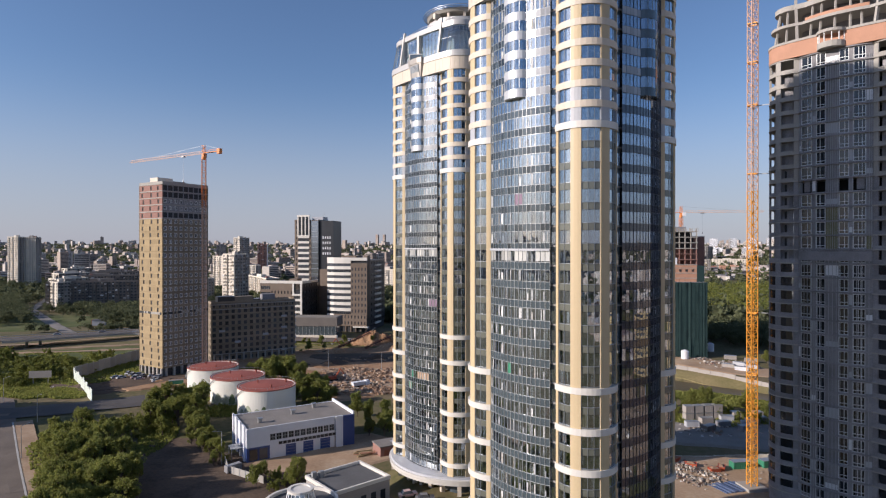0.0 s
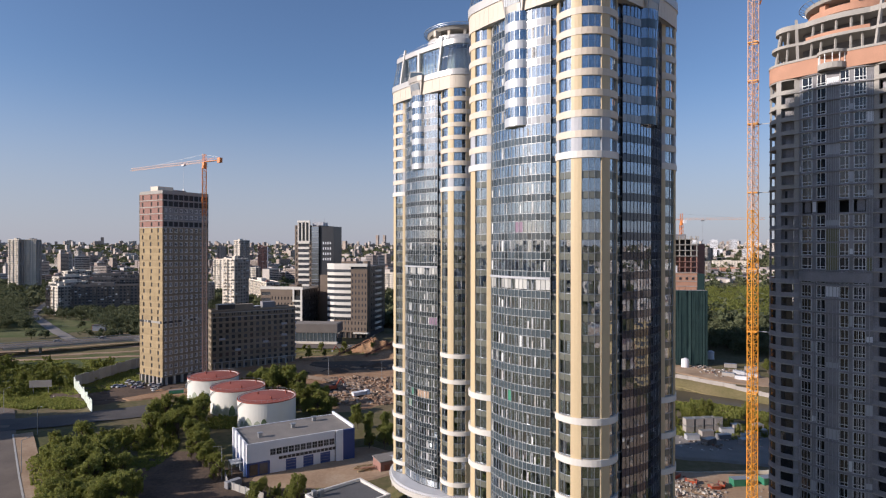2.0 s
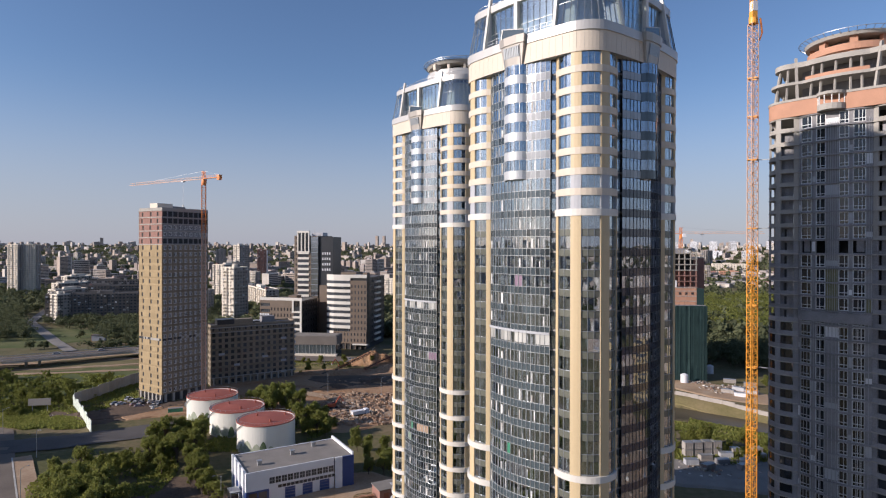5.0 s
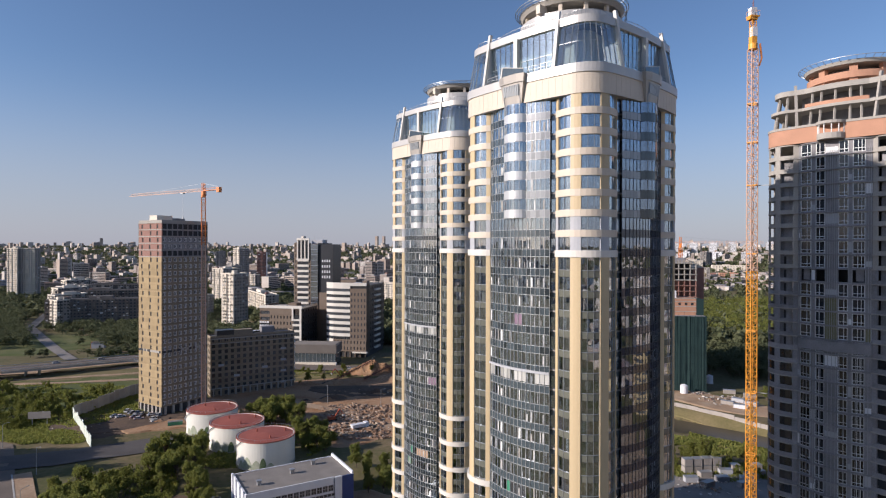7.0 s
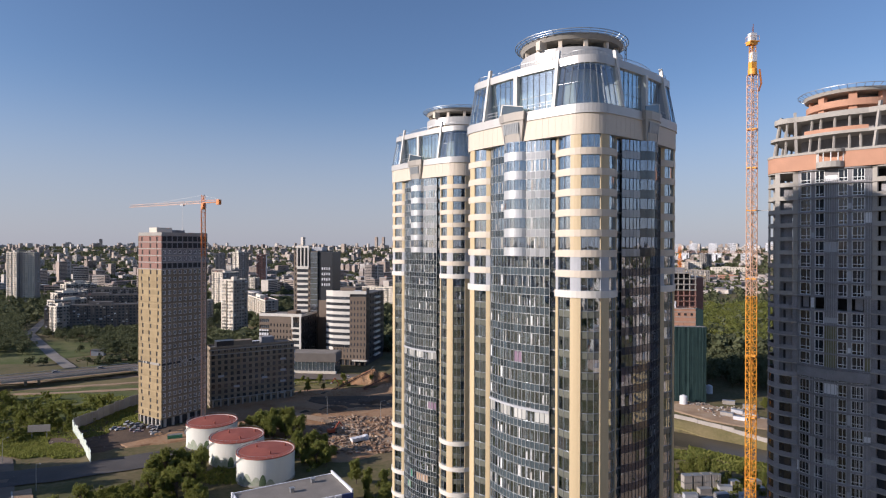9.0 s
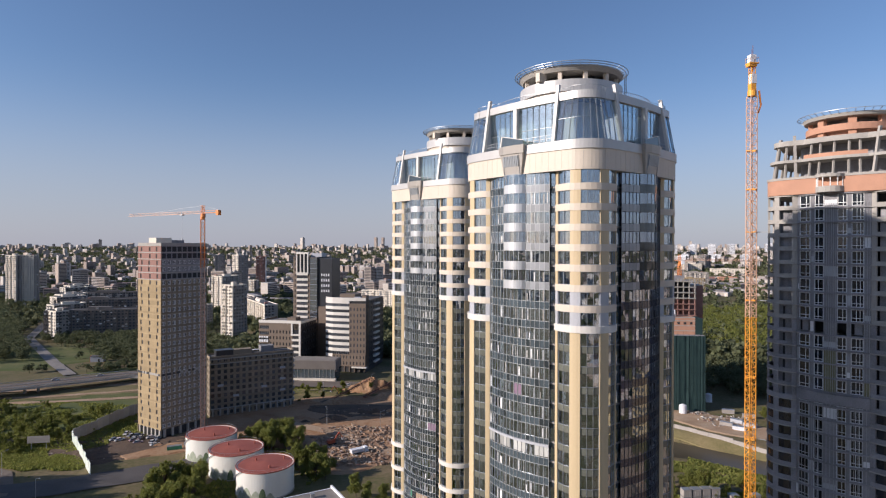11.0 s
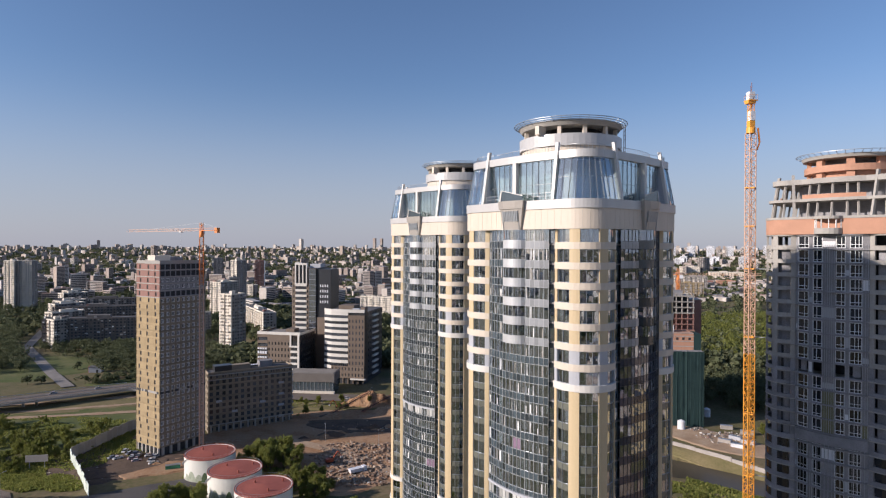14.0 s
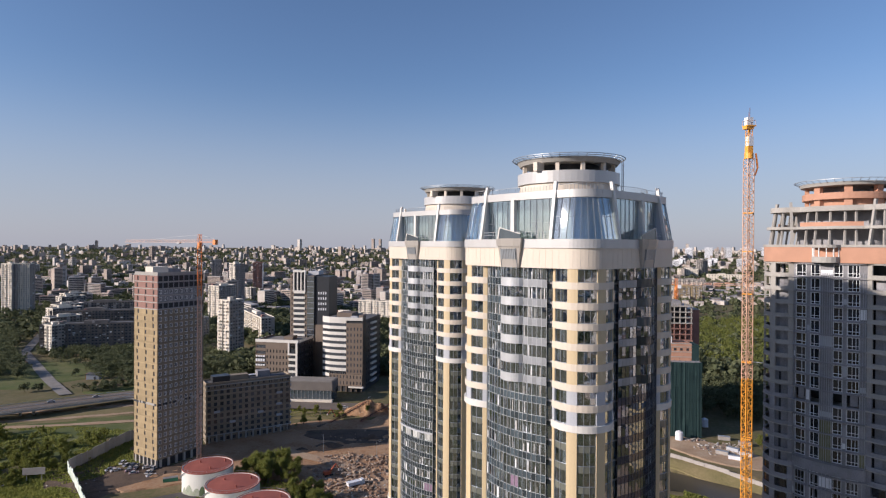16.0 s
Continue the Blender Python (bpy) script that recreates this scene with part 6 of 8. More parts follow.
cols = [(-18 + q * 0.75, -9.0 + 0.34 * noise.noise((q * 0.9, 2.0, 0.0))) for q in range(49)] + [(18.0 + 0.3 * noise.noise((q * 0.8, 7.0, 1.0)), -8.4 + q * 1.0) for q in range(18)]
levels_n = [0, 6, 12, 18, 24, 30, 36, 41.5]
for (ax, ay), (bx, by) in zip(cols, cols[1:]):
    for z0, z1 in zip(levels_n, levels_n[1:]):
        w0, w1, w2, w3 = (0.3 * noise.noise((x / 2.5, z / 3.0, 5.0)) for x, z in ((ax, z0), (bx, z0), (bx, z1), (ax, z1)))
        nb.face((ax, ay + w0, z0), (bx, by + w1, z0), (bx, by + w2, z1), (ax, ay + w3, z1))
part("netting", nb, M["net"], gr, "dark green scaffold netting in loose folds")
part("netting_top", Build().box(0, 0.3, 41.3, 35.8, 17.4, 0.25), M["greyblock"], gr)
po = Build()
for q in range(13):
    po.box(-18 + q * 3, -9.6, 0, 0.1, 0.1, 42.5 + (q % 3) * 0.8)
for f in range(14):
    po.box(0, -9.6, f * 3.0 + 1, 36, 0.06, 0.06)
part("scaffold", po, M["net"], gr, kind="stuff")
# Dark sheets on the netting paint the shade of the stair openings.
for f in range(11):
    part("stair_opening", Build().box(-4.0, -9.75, 4.0 + f * 3.3, 1.6, 0.1, 1.7), M["dark"], gr)
part("brick_top", Build().box(0, 2, 41.5, 28, 12, 9.6), M["brick"], gr)
for zz in (43.4, 46.2, 49.0, 50.8):
    part("brick_top_band", Build().box(0, -4.05, zz, 28.1, 0.15, 0.4), M["concrete"], gr)
# Dark sheets on the brick paint the shade inside its openings.
for q in range(8):
    part("brick_opening", Build().box(-12 + q * 3.4, -4.08, 47.2, 1.3, 0.12, 1.3), M["dark"], gr)
part("concrete_head", Build().box(-2, 3, 51.1, 12, 9, 3.8), M["stucco"], gr)
part("side_netting", Build().box(16, 2, 41.5, 4, 12, 9.0), M["net"], gr)
fr = thing("concrete_frame", pose(138.5, 358, 0, 0, 0, -6), "open concrete frame of a building with reddish lower floors", "building shell")
for f in range(7):
    tone = "redbrick" if f < 3 else "concrete"
    part("floor_slab", Build().box(0, 0, 50 + f * 3.3, 24, 18, 0.45), M[tone], fr)
    for q in range(8):
        part("column", Build().box(-11.4 + q * 3.25, -8.4, 50.45 + f * 3.3, 0.5, 0.6, 2.85 if f < 6 else 1.6), M[tone], fr)
    # Upper partitions are near-black to paint in the shade of the open floors.
    if f < 6:
        part("partition", Build().box(1.0 - f % 2, -3.0, 50.45 + f * 3.3, 20.5, 0.4, 2.85), M["dark" if f > 2 else "redbrick"], fr)
part("core", Build().box(0, 2, 0, 14, 9, 73), M["greyblock"], fr)
part("lower_body", Build().box(0, 0, 0, 24, 18, 50), M["brick"], fr)
tm = Build()
for q in range(16):
    tm.bar((-12 + q * 1.6, -9, 69.8), (-12 + q * 1.6, -9, 72.0), 0.12)
part("red_wing", Build().box(15.6, 24, 0, 7.2, 44, 67), M["redbrick"], fr, "dark red brick wing")
part("wing_cornice", Build().box(15.6, 24, 67, 7.4, 44.4, 0.5), M["concrete"], fr)
part("shuttering", tm, M["tan"], fr)


# ---- tanks ----
def tank(x, y, h, mural_turn):
    tk = thing("storage_tank", pose(x, y, 0), "white round storage tank with a red roof and painted base", "tank", "storage tanks")
    part("shell", Build().ring(9.9, 10.4, -0.5, h, 64), M["tank"], tk)
    part("roof", Build().disc(10.3, h - 0.15, h + 0.55, 64, rt=0.6), M["redroof"], tk, "low red cone roof")
    part("rim", Build().ring(10.25, 10.55, h - 0.25, h + 0.12, 64), M["redroof"], tk)
    for q, (turn, span, top, mat) in enumerate(((0, 15, 4.6, "mural"), (20, 13, 3.6, "mural"), (33, 7, 4.4, "muraldark"), (-16, 9, 3.2, "mural"), (47, 10, 2.6, "mural"))):
        a, r0, r1 = mural_turn + turn, 10.41 + 0.012 * q, 10.43 + 0.012 * q
        mp = Build()
        for i in range(14):
            u, v = (radians(a - span + 2 * span * w / 14) for w in (i, i + 1))
            h0, h1 = (0.6 + (top - 0.6) * math.sin(math.pi * w / 14) ** (0.5 if mat == "muraldark" else 1.2) for w in (i, i + 1))
            mp.hexa([(r * math.cos(t), r * math.sin(t), 0.3) for r, t in ((r0, u), (r1, u), (r1, v), (r0, v))] +
                    [(r * math.cos(t), r * math.sin(t), h) for r, t, h in ((r0, u, h0), (r1, u, h0), (r1, v, h1), (r0, v, h1))])
        part("painted_hill" if mat == "mural" else "painted_bush", mp, M[mat], tk)
    rl = Build()
    for q in range(0, 360, 12):
        c, s = math.cos(radians(q)), math.sin(radians(q))
        rl.bar((10.2 * c, 10.2 * s, h), (10.2 * c, 10.2 * s, h + 1.0), 0.05)
    rl.ring(10.17, 10.23, h + 0.95, h + 1.0, 48)
    part("rail", rl, M["steel"], tk)
    for x2, y2 in ((3, -5), (-4, 2), (6, 4)):
        part("roof_vent", Build().disc(0.35, h + 0.2, h + 1.2, 10, x2, y2), M["redroof"], tk)
    ld = Build()
    for q in range(40):
        u = radians(150 + q * 2.2)
        ld.box(10.8 * math.cos(u), 10.8 * math.sin(u), 0.2 + q * h / 40, 0.8, 0.35, 0.06, math.degrees(u))
    part("stair", ld, M["steel"], tk)
    part("skirt", Build().ring(10.41, 10.6, -0.5, 0.5, 64), M["concrete"], tk)


tank(-65.4, 220, 9.9, 248)
tank(-82.3, 238, 9.6, 244)
tank(-99.6, 257, 9.6, 246)


# ---- blue and white workshop ----
ws = thing("workshop", pose(-46.0, 182.8, 0, 0, 0, 30.6), "white and blue workshop with a flat felt roof", "workshop")
WL, WD, WH = 32.4, 18.4, 9.2
facade(ws, pose(-WL / 2, -WD / 2, 0) @ pose(6.5, 0, 0), 19.5, 4.9, 1, 3.0, 11, 1.62, 1.9, 0.5, M["stucco"], M["farglass"], True, frame=M["mullion"], rails=(0.48,))
lowf = Build()
lowf.box(6.5 - WL / 2 + 9.75, -WD / 2 + 0.2, 0, 19.5, 0.4, 4.9)
part("front_wall", lowf, M["stucco"], ws)
part("front_top", Build().box(6.5 - WL / 2 + 9.75, -WD / 2 + 0.2, 7.9, 19.5, 0.4, 1.7), M["stucco"], ws)
part("left_front", Build().box(-WL / 2 + 3.25, -WD / 2 + 0.2, 4.2, 6.5, 0.4, 5.4), M["stucco"], ws)
part("left_blue_base", Build().box(-WL / 2 + 3.25, -WD / 2 + 0.2, 0, 6.5, 0.45, 4.2), M["blue"], ws)
for q in range(2):
    part("shop_window", Build().box(-WL / 2 + 1.9 + q * 2.8, -WD / 2 - 0.06, 0.6, 2.3, 0.1, 3.1), M["farglass"], ws)
part("white_pier", Build().box(11.2, -WD / 2 - 0.15, 0, 2.2, 0.7, 9.6), M["stucco"], ws)
part("right_blue_wall", Build().box(14.2, -WD / 2 + 0.2, 0, 4.0, 0.5, 9.4), M["blue"], ws)
for q in range(3):
    dr = part("garage_door", Build().box(-3.6 + q * 5.2, -WD / 2 - 0.05, 0, 3.0, 0.12, 3.6), M["blue"], ws, "blue sectional garage door")
    for r in range(4):
        part("door_rib", Build().box(-3.6 + q * 5.2, -WD / 2 - 0.13, 0.5 + r * 0.85, 2.9, 0.05, 0.08), M["mullion"], dr)
me_sm = frame_mesh("small_window", 1.15, 0.9, 0.1, 0.06, M["mullion"])
pn_sm = slab_mesh("pane", 1.05, 0.8, 0.03, M["farglass"])
for q in range(14):
    w = put("small_window", me_sm, ws, pose(-6.6 + q * 1.25, -WD / 2 - 0.03, 3.9))
    put("pane", pn_sm, w, pose(0, 0.01, 0.05))
gb2 = Build().box(-WL / 2 + 0.2, 0, 0, 0.4, WD - 0.8, 4.2)
part("gable_blue_base", gb2, M["blue"], ws)
part("gable_wall", Build().box(-WL / 2 + 0.2, 0, 4.2, 0.4, WD - 0.8, 5.4), M["stucco"], ws)
for q in range(4):
    part("gable_pier", Build().box(-WL / 2 - 0.25, -7.5 + q * 5, 0, 0.5, 0.9, 10.2), M["stucco"], ws)
part("right_wall", Build().box(WL / 2 - 0.2, 0.3, 0, 0.4, WD - 1.2, 9.4), M["blue"], ws)
part("rear_wall", Build().box(0, WD / 2 - 0.2, 0, WL, 0.4, 9.4), M["stucco"], ws)
part("roof", Build().box(0, 0, 8.9, WL - 0.8, WD - 0.8, 0.35), M["felt"], ws, "weathered flat felt roof")
part("roof_parapet", Build().box(WL / 2 - 0.3, 0, 9.4, 0.5, WD, 0.9), M["stucco"], ws)
for x, y in ((-11, -3), (0, 1), (8, 5)):
    v = part("roof_vent", Build().box(x, y, 9.25, 1.1, 1.1, 1.2), M["steel"], ws)
    part("vent_cap", Build().box(x, y, 10.45, 1.5, 1.5, 0.2), M["steel"], v)
part("entrance_canopy", Build().box(-WL / 2 - 1.8, -3, 3.2, 3.2, 4.5, 0.25).box(-WL / 2 - 3.2, -5, -0.4, 0.18, 0.18, 3.6).box(-WL / 2 - 3.2, -1, -0.4, 0.18, 0.18, 3.6), M["steel"], ws)

# ---- flat-roofed pavilion with a round hall ----
pv = thing("flat_pavilion", pose(-22, 137, 0, 0, 0, 41), "low pavilion with a grey flat roof and a round glass lantern", "pavilion")
part("hall", Build().box(0, 0, 0, 14.6, 12.6, 7.4), M["blockgrey"], pv)
part("roof", Build().box(0, 0, 7.4, 13.8, 11.8, 0.15), M["felt_dark"], pv)
part("parapet", Build().box(0, -6.2, 7.4, 15, 0.5, 0.8).box(0, 6.2, 7.4, 15, 0.5, 0.8).box(7.25, 0, 7.4, 0.5, 11.9, 0.8).box(-7.25, 0, 7.4, 0.5, 11.9, 0.8), M["white"], pv)
for q in range(5):
    part("window", Build().box(-5 + q * 2.6, -6.35, 1.5, 1.3, 0.1, 4.0), M["farglass"], pv)
rx, ry = -14.6, -5.0
part("round_hall", Build().disc(7.6, 0, 7.2, 48, rx, ry), M["blockgrey"], pv)
part("round_roof", Build().disc(7.2, 7.2, 7.4, 48, rx, ry), M["felt_dark"], pv)
part("round_parapet", Build().ring(7.2, 7.8, 7.2, 8.1, 48, rx, ry), M["white"], pv)
lan = part("lantern", Build().disc(3.2, 7.4, 10.2, 24, rx, ry, rt=2.5), M["glass"], pv, "tapering glass roof lantern")
lr = Build()
for q in range(0, 360, 20):
    c, s = math.cos(radians(q)), math.sin(radians(q))
    lr.bar((rx + 3.25 * c, ry + 3.25 * s, 7.4), (rx + 2.55 * c, ry + 2.55 * s, 10.2), 0.14)
part("lantern_ribs", lr, M["pvc"], lan)
part("lantern_cap", Build().ring(2.0, 2.7, 10.2, 10.7, 24, rx, ry).disc(2.1, 10.2, 10.5, 24, rx, ry), M["white"], lan)
for q in range(2):
    part("roof_unit", Build().box(-6.0 + q * 1.6, 5 - q * 0.5, 7.55, 1.0, 0.9, 1.5), M["steel"], pv)


# ---- roads, soil, water ----
PARK_PATH = [(-460, 690), (-398, 573), (-293, 450), (-258, 412)]
strip("water", RIVER[1:8], 23, M["water"], "dark slow river water", "water", 0.0, 8, [-3.3] * 7)
strip("road_1", [(-84, 60), (-96, 112), (-107, 140), (-128, 166), (-154, 200), (-176, 230), (-260, 262), (-480, 262)], 16, M["asphalt"], "sunlit grey asphalt road", "road", 0.32)
# The side road's shadow is put into its asphalt colour.
strip("road_2", [(-260, 200), (-166, 214), (-144, 221), (-124, 232), (-100, 246)], 17, M["shaded_asphalt"], "side road with shade in its dark asphalt", "road", 0.34)
strip("road_3", [(-560, 240), (-400, 300), (-262, 352), (-207, 396), (-150, 402), (-95, 386), (0, 378), (90, 410)], 17, M["asphalt"], "raised main road", "road", 0.15, 4, [6, 6, 6, 5, 3, 1, 0.4, 0.3])
dk = Build()
deck = [(-560, 240, 6), (-400, 300, 6), (-262, 352, 6), (-207, 396, 5), (-150, 402, 3)]
for (ax, ay, az), (bx, by, bz) in zip(deck, deck[1:]):
    dx, dy = bx - ax, by - ay
    d = math.hypot(dx, dy)
    nx, ny = dy / d * 9, -dx / d * 9
    dk.hexa([(ax + nx, ay + ny, az - 1.2), (bx + nx, by + ny, bz - 1.2), (bx - nx, by - ny, bz - 1.2), (ax - nx, ay - ny, az - 1.2),
             (ax + nx, ay + ny, az), (bx + nx, by + ny, bz), (bx - nx, by - ny, bz), (ax - nx, ay - ny, az)])
solid("bridge_deck", dk, M["concrete"], "concrete deck of the raised road", "bridge", kind="structure")
bk = Build()
for (ax, ay, az), (bx, by, bz) in zip(deck, deck[1:]):
    d = math.dist((ax, ay), (bx, by))
    nx, ny = (by - ay) / d, -(bx - ax) / d
    for sgn in (-1, 1):
        bk.bar((ax + nx * 8.8 * sgn, ay + ny * 8.8 * sgn, az + 0.7), (bx + nx * 8.8 * sgn, by + ny * 8.8 * sgn, bz + 0.7), 0.3)
    bk.bar((ax, ay, az + 0.5), (bx, by, bz + 0.5), 0.25)
solid("guard_rail", bk, M["steel"], "grey steel guard rails along the raised road", "guard rail", kind="structure")
for i, (x, y) in enumerate(((-250, 362), (-290, 341), (-335, 325), (-380, 308))):
    solid("bridge_pier", Build().disc(0.8, -0.5, 4.7, 16, x - 3.2, y - 1.3).disc(0.8, -0.5, 4.7, 16, x + 3.2, y + 1.3).box(x, y, 4.2, 9.5, 1.5, 0.75, 22), M["concrete"], "concrete pier under the raised road", "bridge", "bridge piers", "structure")
strip("path", PARK_PATH, 8, M["felt"], "pale path between lawns", "path", 0.7)
strip("path", [(-77, 300), (-45, 282), (-22, 258), (0, 240)], 7, M["yardsoil"], "pale dirt track through the site", "path", 0.66)
strip("path", [(-290, 358), (-240, 372), (-190, 388)], 5, M["yardsoil"], "pale dirt track in dry grass", "path", 0.66)
strip("path", [(-275, 346), (-235, 352), (-180, 372)], 4, M["yardsoil"], "pale dirt track in dry grass", "path", 0.66)
strip("path", [(-300, 336), (-235, 338), (-175, 352)], 5, M["yardsoil"], "pale dirt track along the meadow", "path", 0.66)
strip("pavement", [(-76, 62), (-86, 112), (-97.3, 143.5), (-119, 171), (-146, 206)], 5.5, M["yardsoil"], "dusty pavement beside the road", "pavement", 0.42)
strip("kerb", [(-78.5, 61), (-88.6, 111.5), (-99.9, 142.2), (-121.4, 169.4), (-148.4, 204.4)], 0.5, M["kerb"], "pale stone kerb of the road", "kerb", 0.5)
strip("path", [(78, 262), (100, 245), (128, 219)], 3, M["yardsoil"], "pale path on the near river bank", "path", 0.3)
strip("path", [(-262, 372), (-200, 412), (-140, 425)], 4, M["yardsoil"], "pale dirt track", "path", 0.13)
for i, (cx, cy, rx, ry, mt, lab, rot) in enumerate((
        (-58, 306, 66, 52, "soil", "brown dug ground of the building site", 0), (-42, 262, 34, 26, "soil", "brown churned building-site soil", 10), (-34, 330, 44, 30, "soil", "brown excavated soil", 0),
        (-96, 292, 34, 16, "soil", "brown trampled soil", 30), (-44, 318, 40, 18, "soil", "brown soil of the excavation", -5), (-138, 266, 26, 17, "dark_shade_soil", "trampled yard by the high-rise, dark partly for shade", 20),
        # The dark lot beside the grove has tree shade put into its soil colour.
        (-62, 150, 30, 26, "dark_shade_soil", "dark earth lot beside the grove, with painted shade", 20), (-82, 172, 14, 21, "dark_shade_soil", "earth between grove and fence, darkened for shade", 32), (-160, 268, 32, 17, "dark_shade_soil", "dark churned soil inside the hoarding", 125),
        (-30, 176, 26, 14, "yardsoil", "dusty yard before the workshop", 32), (-214, 378, 34, 9, "yardsoil", "pale trampled bank by the road", 32),
        (70, 144, 46, 18, "yardsoil", "pale dusty site yard", 0), (142, 303, 36, 16, "yardsoil", "pale site ground by the river", -50), (127, 277.5, 46, 5.5, "drygrass", "dry grassy bank below the river wall", -50), (250, 506, 42, 12, "drygrass", "sunlit dry grass at the edge of the wood", 20),
        (95, 192, 36, 16, "felt", "grey compacted yard in shade", -10), (-215, 330, 60, 30, "lawn", "rough green meadow", 20),
        (-210, 300, 40, 20, "lawn", "green grass", 10), (-330, 480, 70, 52, "lawn", "green lawn", 0), (-205, 430, 50, 16, "lawn", "grass bank", 8),
        # The dark excavation patch paints in the shadow band across the site.
        (-60, 366, 50, 10, "drygrass", "dry grass verge", 0), (-225, 362, 60, 15, "drygrass", "dry grass field by the road", 22), (140, 40, 85, 50, "yardsoil", "wide sunlit building yard", 0), (148, 100, 66, 24, "yardsoil", "sunlit stretch of the building yard", 6), (-126, 262, 17, 9, "soil", "brown soil before the high-rise", 20), (-40, 326, 38, 12, "dark_shade_soil", "excavation soil darkened along the high-rise shadow", -5), (-140, 262, 20, 8, "dark_shade_soil", "dark churned soil by the hoarding", 35))):
    patch("soil_patch" if "soil" in mt or mt == "asphalt" else "grass_patch", cx, cy, rx, ry, M[mt], lab, "ground", 0.24 + 0.014 * i, rot, i)


def line_wall(name, pts, h, th, material, label, category, pitch=0.0, mat2=None, lean=0.0):
    """Fence or wall along a line, in panels with posts where pitch is given."""
    t = thing(name, pose(0, 0, 0), label, category)
    for (ax, ay), (bx, by) in zip(pts, pts[1:]):
        d = math.dist((ax, ay), (bx, by))
        n = max(1, round(d / pitch)) if pitch else 1
        a = math.degrees(math.atan2(by - ay, bx - ax))
        for i in range(n):
            t0, t1 = (i + 0.01) / n, (i + 0.99) / n
            mx, my = ax + (bx - ax) * (t0 + t1) / 2, ay + (by - ay) * (t0 + t1) / 2
            hh = h * (1 + lean * noise.noise((mx * 0.37, my * 0.37, 4.0)))
            part("panel", Build().box(mx, my, height(mx, my) - 0.3, d * (t1 - t0), th, hh + 0.3, a + lean * 9 * noise.noise((mx, my, 1.0))), M[material], t)
            if mat2:
                px, py = ax + (bx - ax) * i / n, ay + (by - ay) * i / n
                part("post", Build().box(px, py, height(px, py) - 0.3, 0.25, 0.25, h + 0.5, a), M[mat2], t)
    return t


line_wall("hoarding", [(-170, 273), (-152, 251), (-138, 233)], 4.7, 0.2, "hoarding", "white and pale green site hoarding", "fence", 2.6, "steel", 0.45)
line_wall("site_fence", [(-170, 274), (-165, 313), (-158, 334)], 5.6, 0.15, "greyfence", "tall grey site fence", "fence", 4.0, "steel", 0.15)
line_wall("river_wall", [(220, 172), (160, 243), (138.5, 268.5), (116, 294.5), (92, 326)], 2.2, 0.5, "blockgrey", "pale sandy concrete wall along the river", "wall", 6.0)
line_wall("site_barrier", [(40, 164), (72, 164), (104, 163)], 1.8, 0.3, "blockwhite", "pale concrete site barrier", "wall", 3.0)
line_wall("yard_fence", [(-62, 168), (-58, 160), (-46, 152)], 2.2, 0.12, "greyfence", "grey sheet metal yard fence", "fence", 2.5, "steel")


# ---- trees ----
def tree_mesh(seed, h, r, n, leaf, clumps):
    g = random.Random(seed)
    tb = Build()
    tb.disc(0.028 * h, -0.5, h * 0.45, 7, rt=0.016 * h)
    cb = Build()
    lobes = []
    for _ in range(11):
        la, e = g.uniform(0, math.tau), g.uniform(-0.55, 1.0)
        lr = r * g.uniform(0.2, 0.72) * math.sqrt(max(0.1, 1 - e * e * 0.8))
        lobes.append(Vector((lr * math.cos(la), lr * math.sin(la), h * 0.54 + e * h * 0.34)))
    for c in range(clumps):
        o = g.choice(lobes)
        d = Vector((g.gauss(0, 1), g.gauss(0, 1), g.gauss(0.25, 1))).normalized() * r * 0.36 * g.uniform(0.45, 1.15)
        cx, cy, cz = o.x + d.x, o.y + d.y, max(h * 0.1, o.z + d.z)
        if c % 3 == 0:
            tb.bar((0, 0, min(h * 0.28, cz * 0.6)), (cx * 0.9, cy * 0.9, cz), 0.010 * h)
        cr = r * g.uniform(0.09, 0.2)
        for _ in range(n // clumps):
            d = Vector((g.gauss(0, 1), g.gauss(0, 1), g.gauss(0, 1))).normalized() * cr * g.uniform(0.3, 1.0) ** 0.5
            p = Vector((cx, cy, cz)) + Vector((d.x * 0.9, d.y * 0.9, d.z * 1.15))
            u = Vector((g.gauss(0, 1), g.gauss(0, 1), g.gauss(0, 0.6))).normalized() * leaf * g.uniform(0.6, 1.2)
            v = u.cross(Vector((g.gauss(0, 1), g.gauss(0, 1), g.gauss(0, 1)))).normalized() * leaf * g.uniform(0.4, 0.8)
            cb.face(p - u, p - v, p + u, p + v)
    return tb.mesh("trunk", M["bark"]), cb.mesh("crown", M["leaf"])


kinds = [tree_mesh(s, h, r, n, lf, c) for s, h, r, n, lf, c in ((1, 11, 4.6, 6400, 0.24, 190), (2, 9, 4.2, 6000, 0.23, 170), (3, 12.5, 3.6, 5600, 0.24, 170), (4, 5.0, 3.0, 2800, 0.21, 70), (5, 10, 5.0, 6800, 0.25, 200), (6, 5.0, 3.0, 1500, 0.27, 24))]
protos = {}


def tree(kind, x, y, size, label, category="tree", group="trees"):
    m = pose(x, y, height(x, y) - 0.1, rnd.uniform(-4, 4), rnd.uniform(-4, 4), rnd.uniform(0, 360)) @ Matrix.Diagonal((size, size, size * rnd.uniform(0.9, 1.15), 1))
    t = new("bush" if category == "bush" else "tree")
    t.matrix_basis = m
    tagged(t, label, category, group)
    tr, cr = kinds[kind]
    part("trunk", tr, None, t)
    part("crown", cr, None, t)


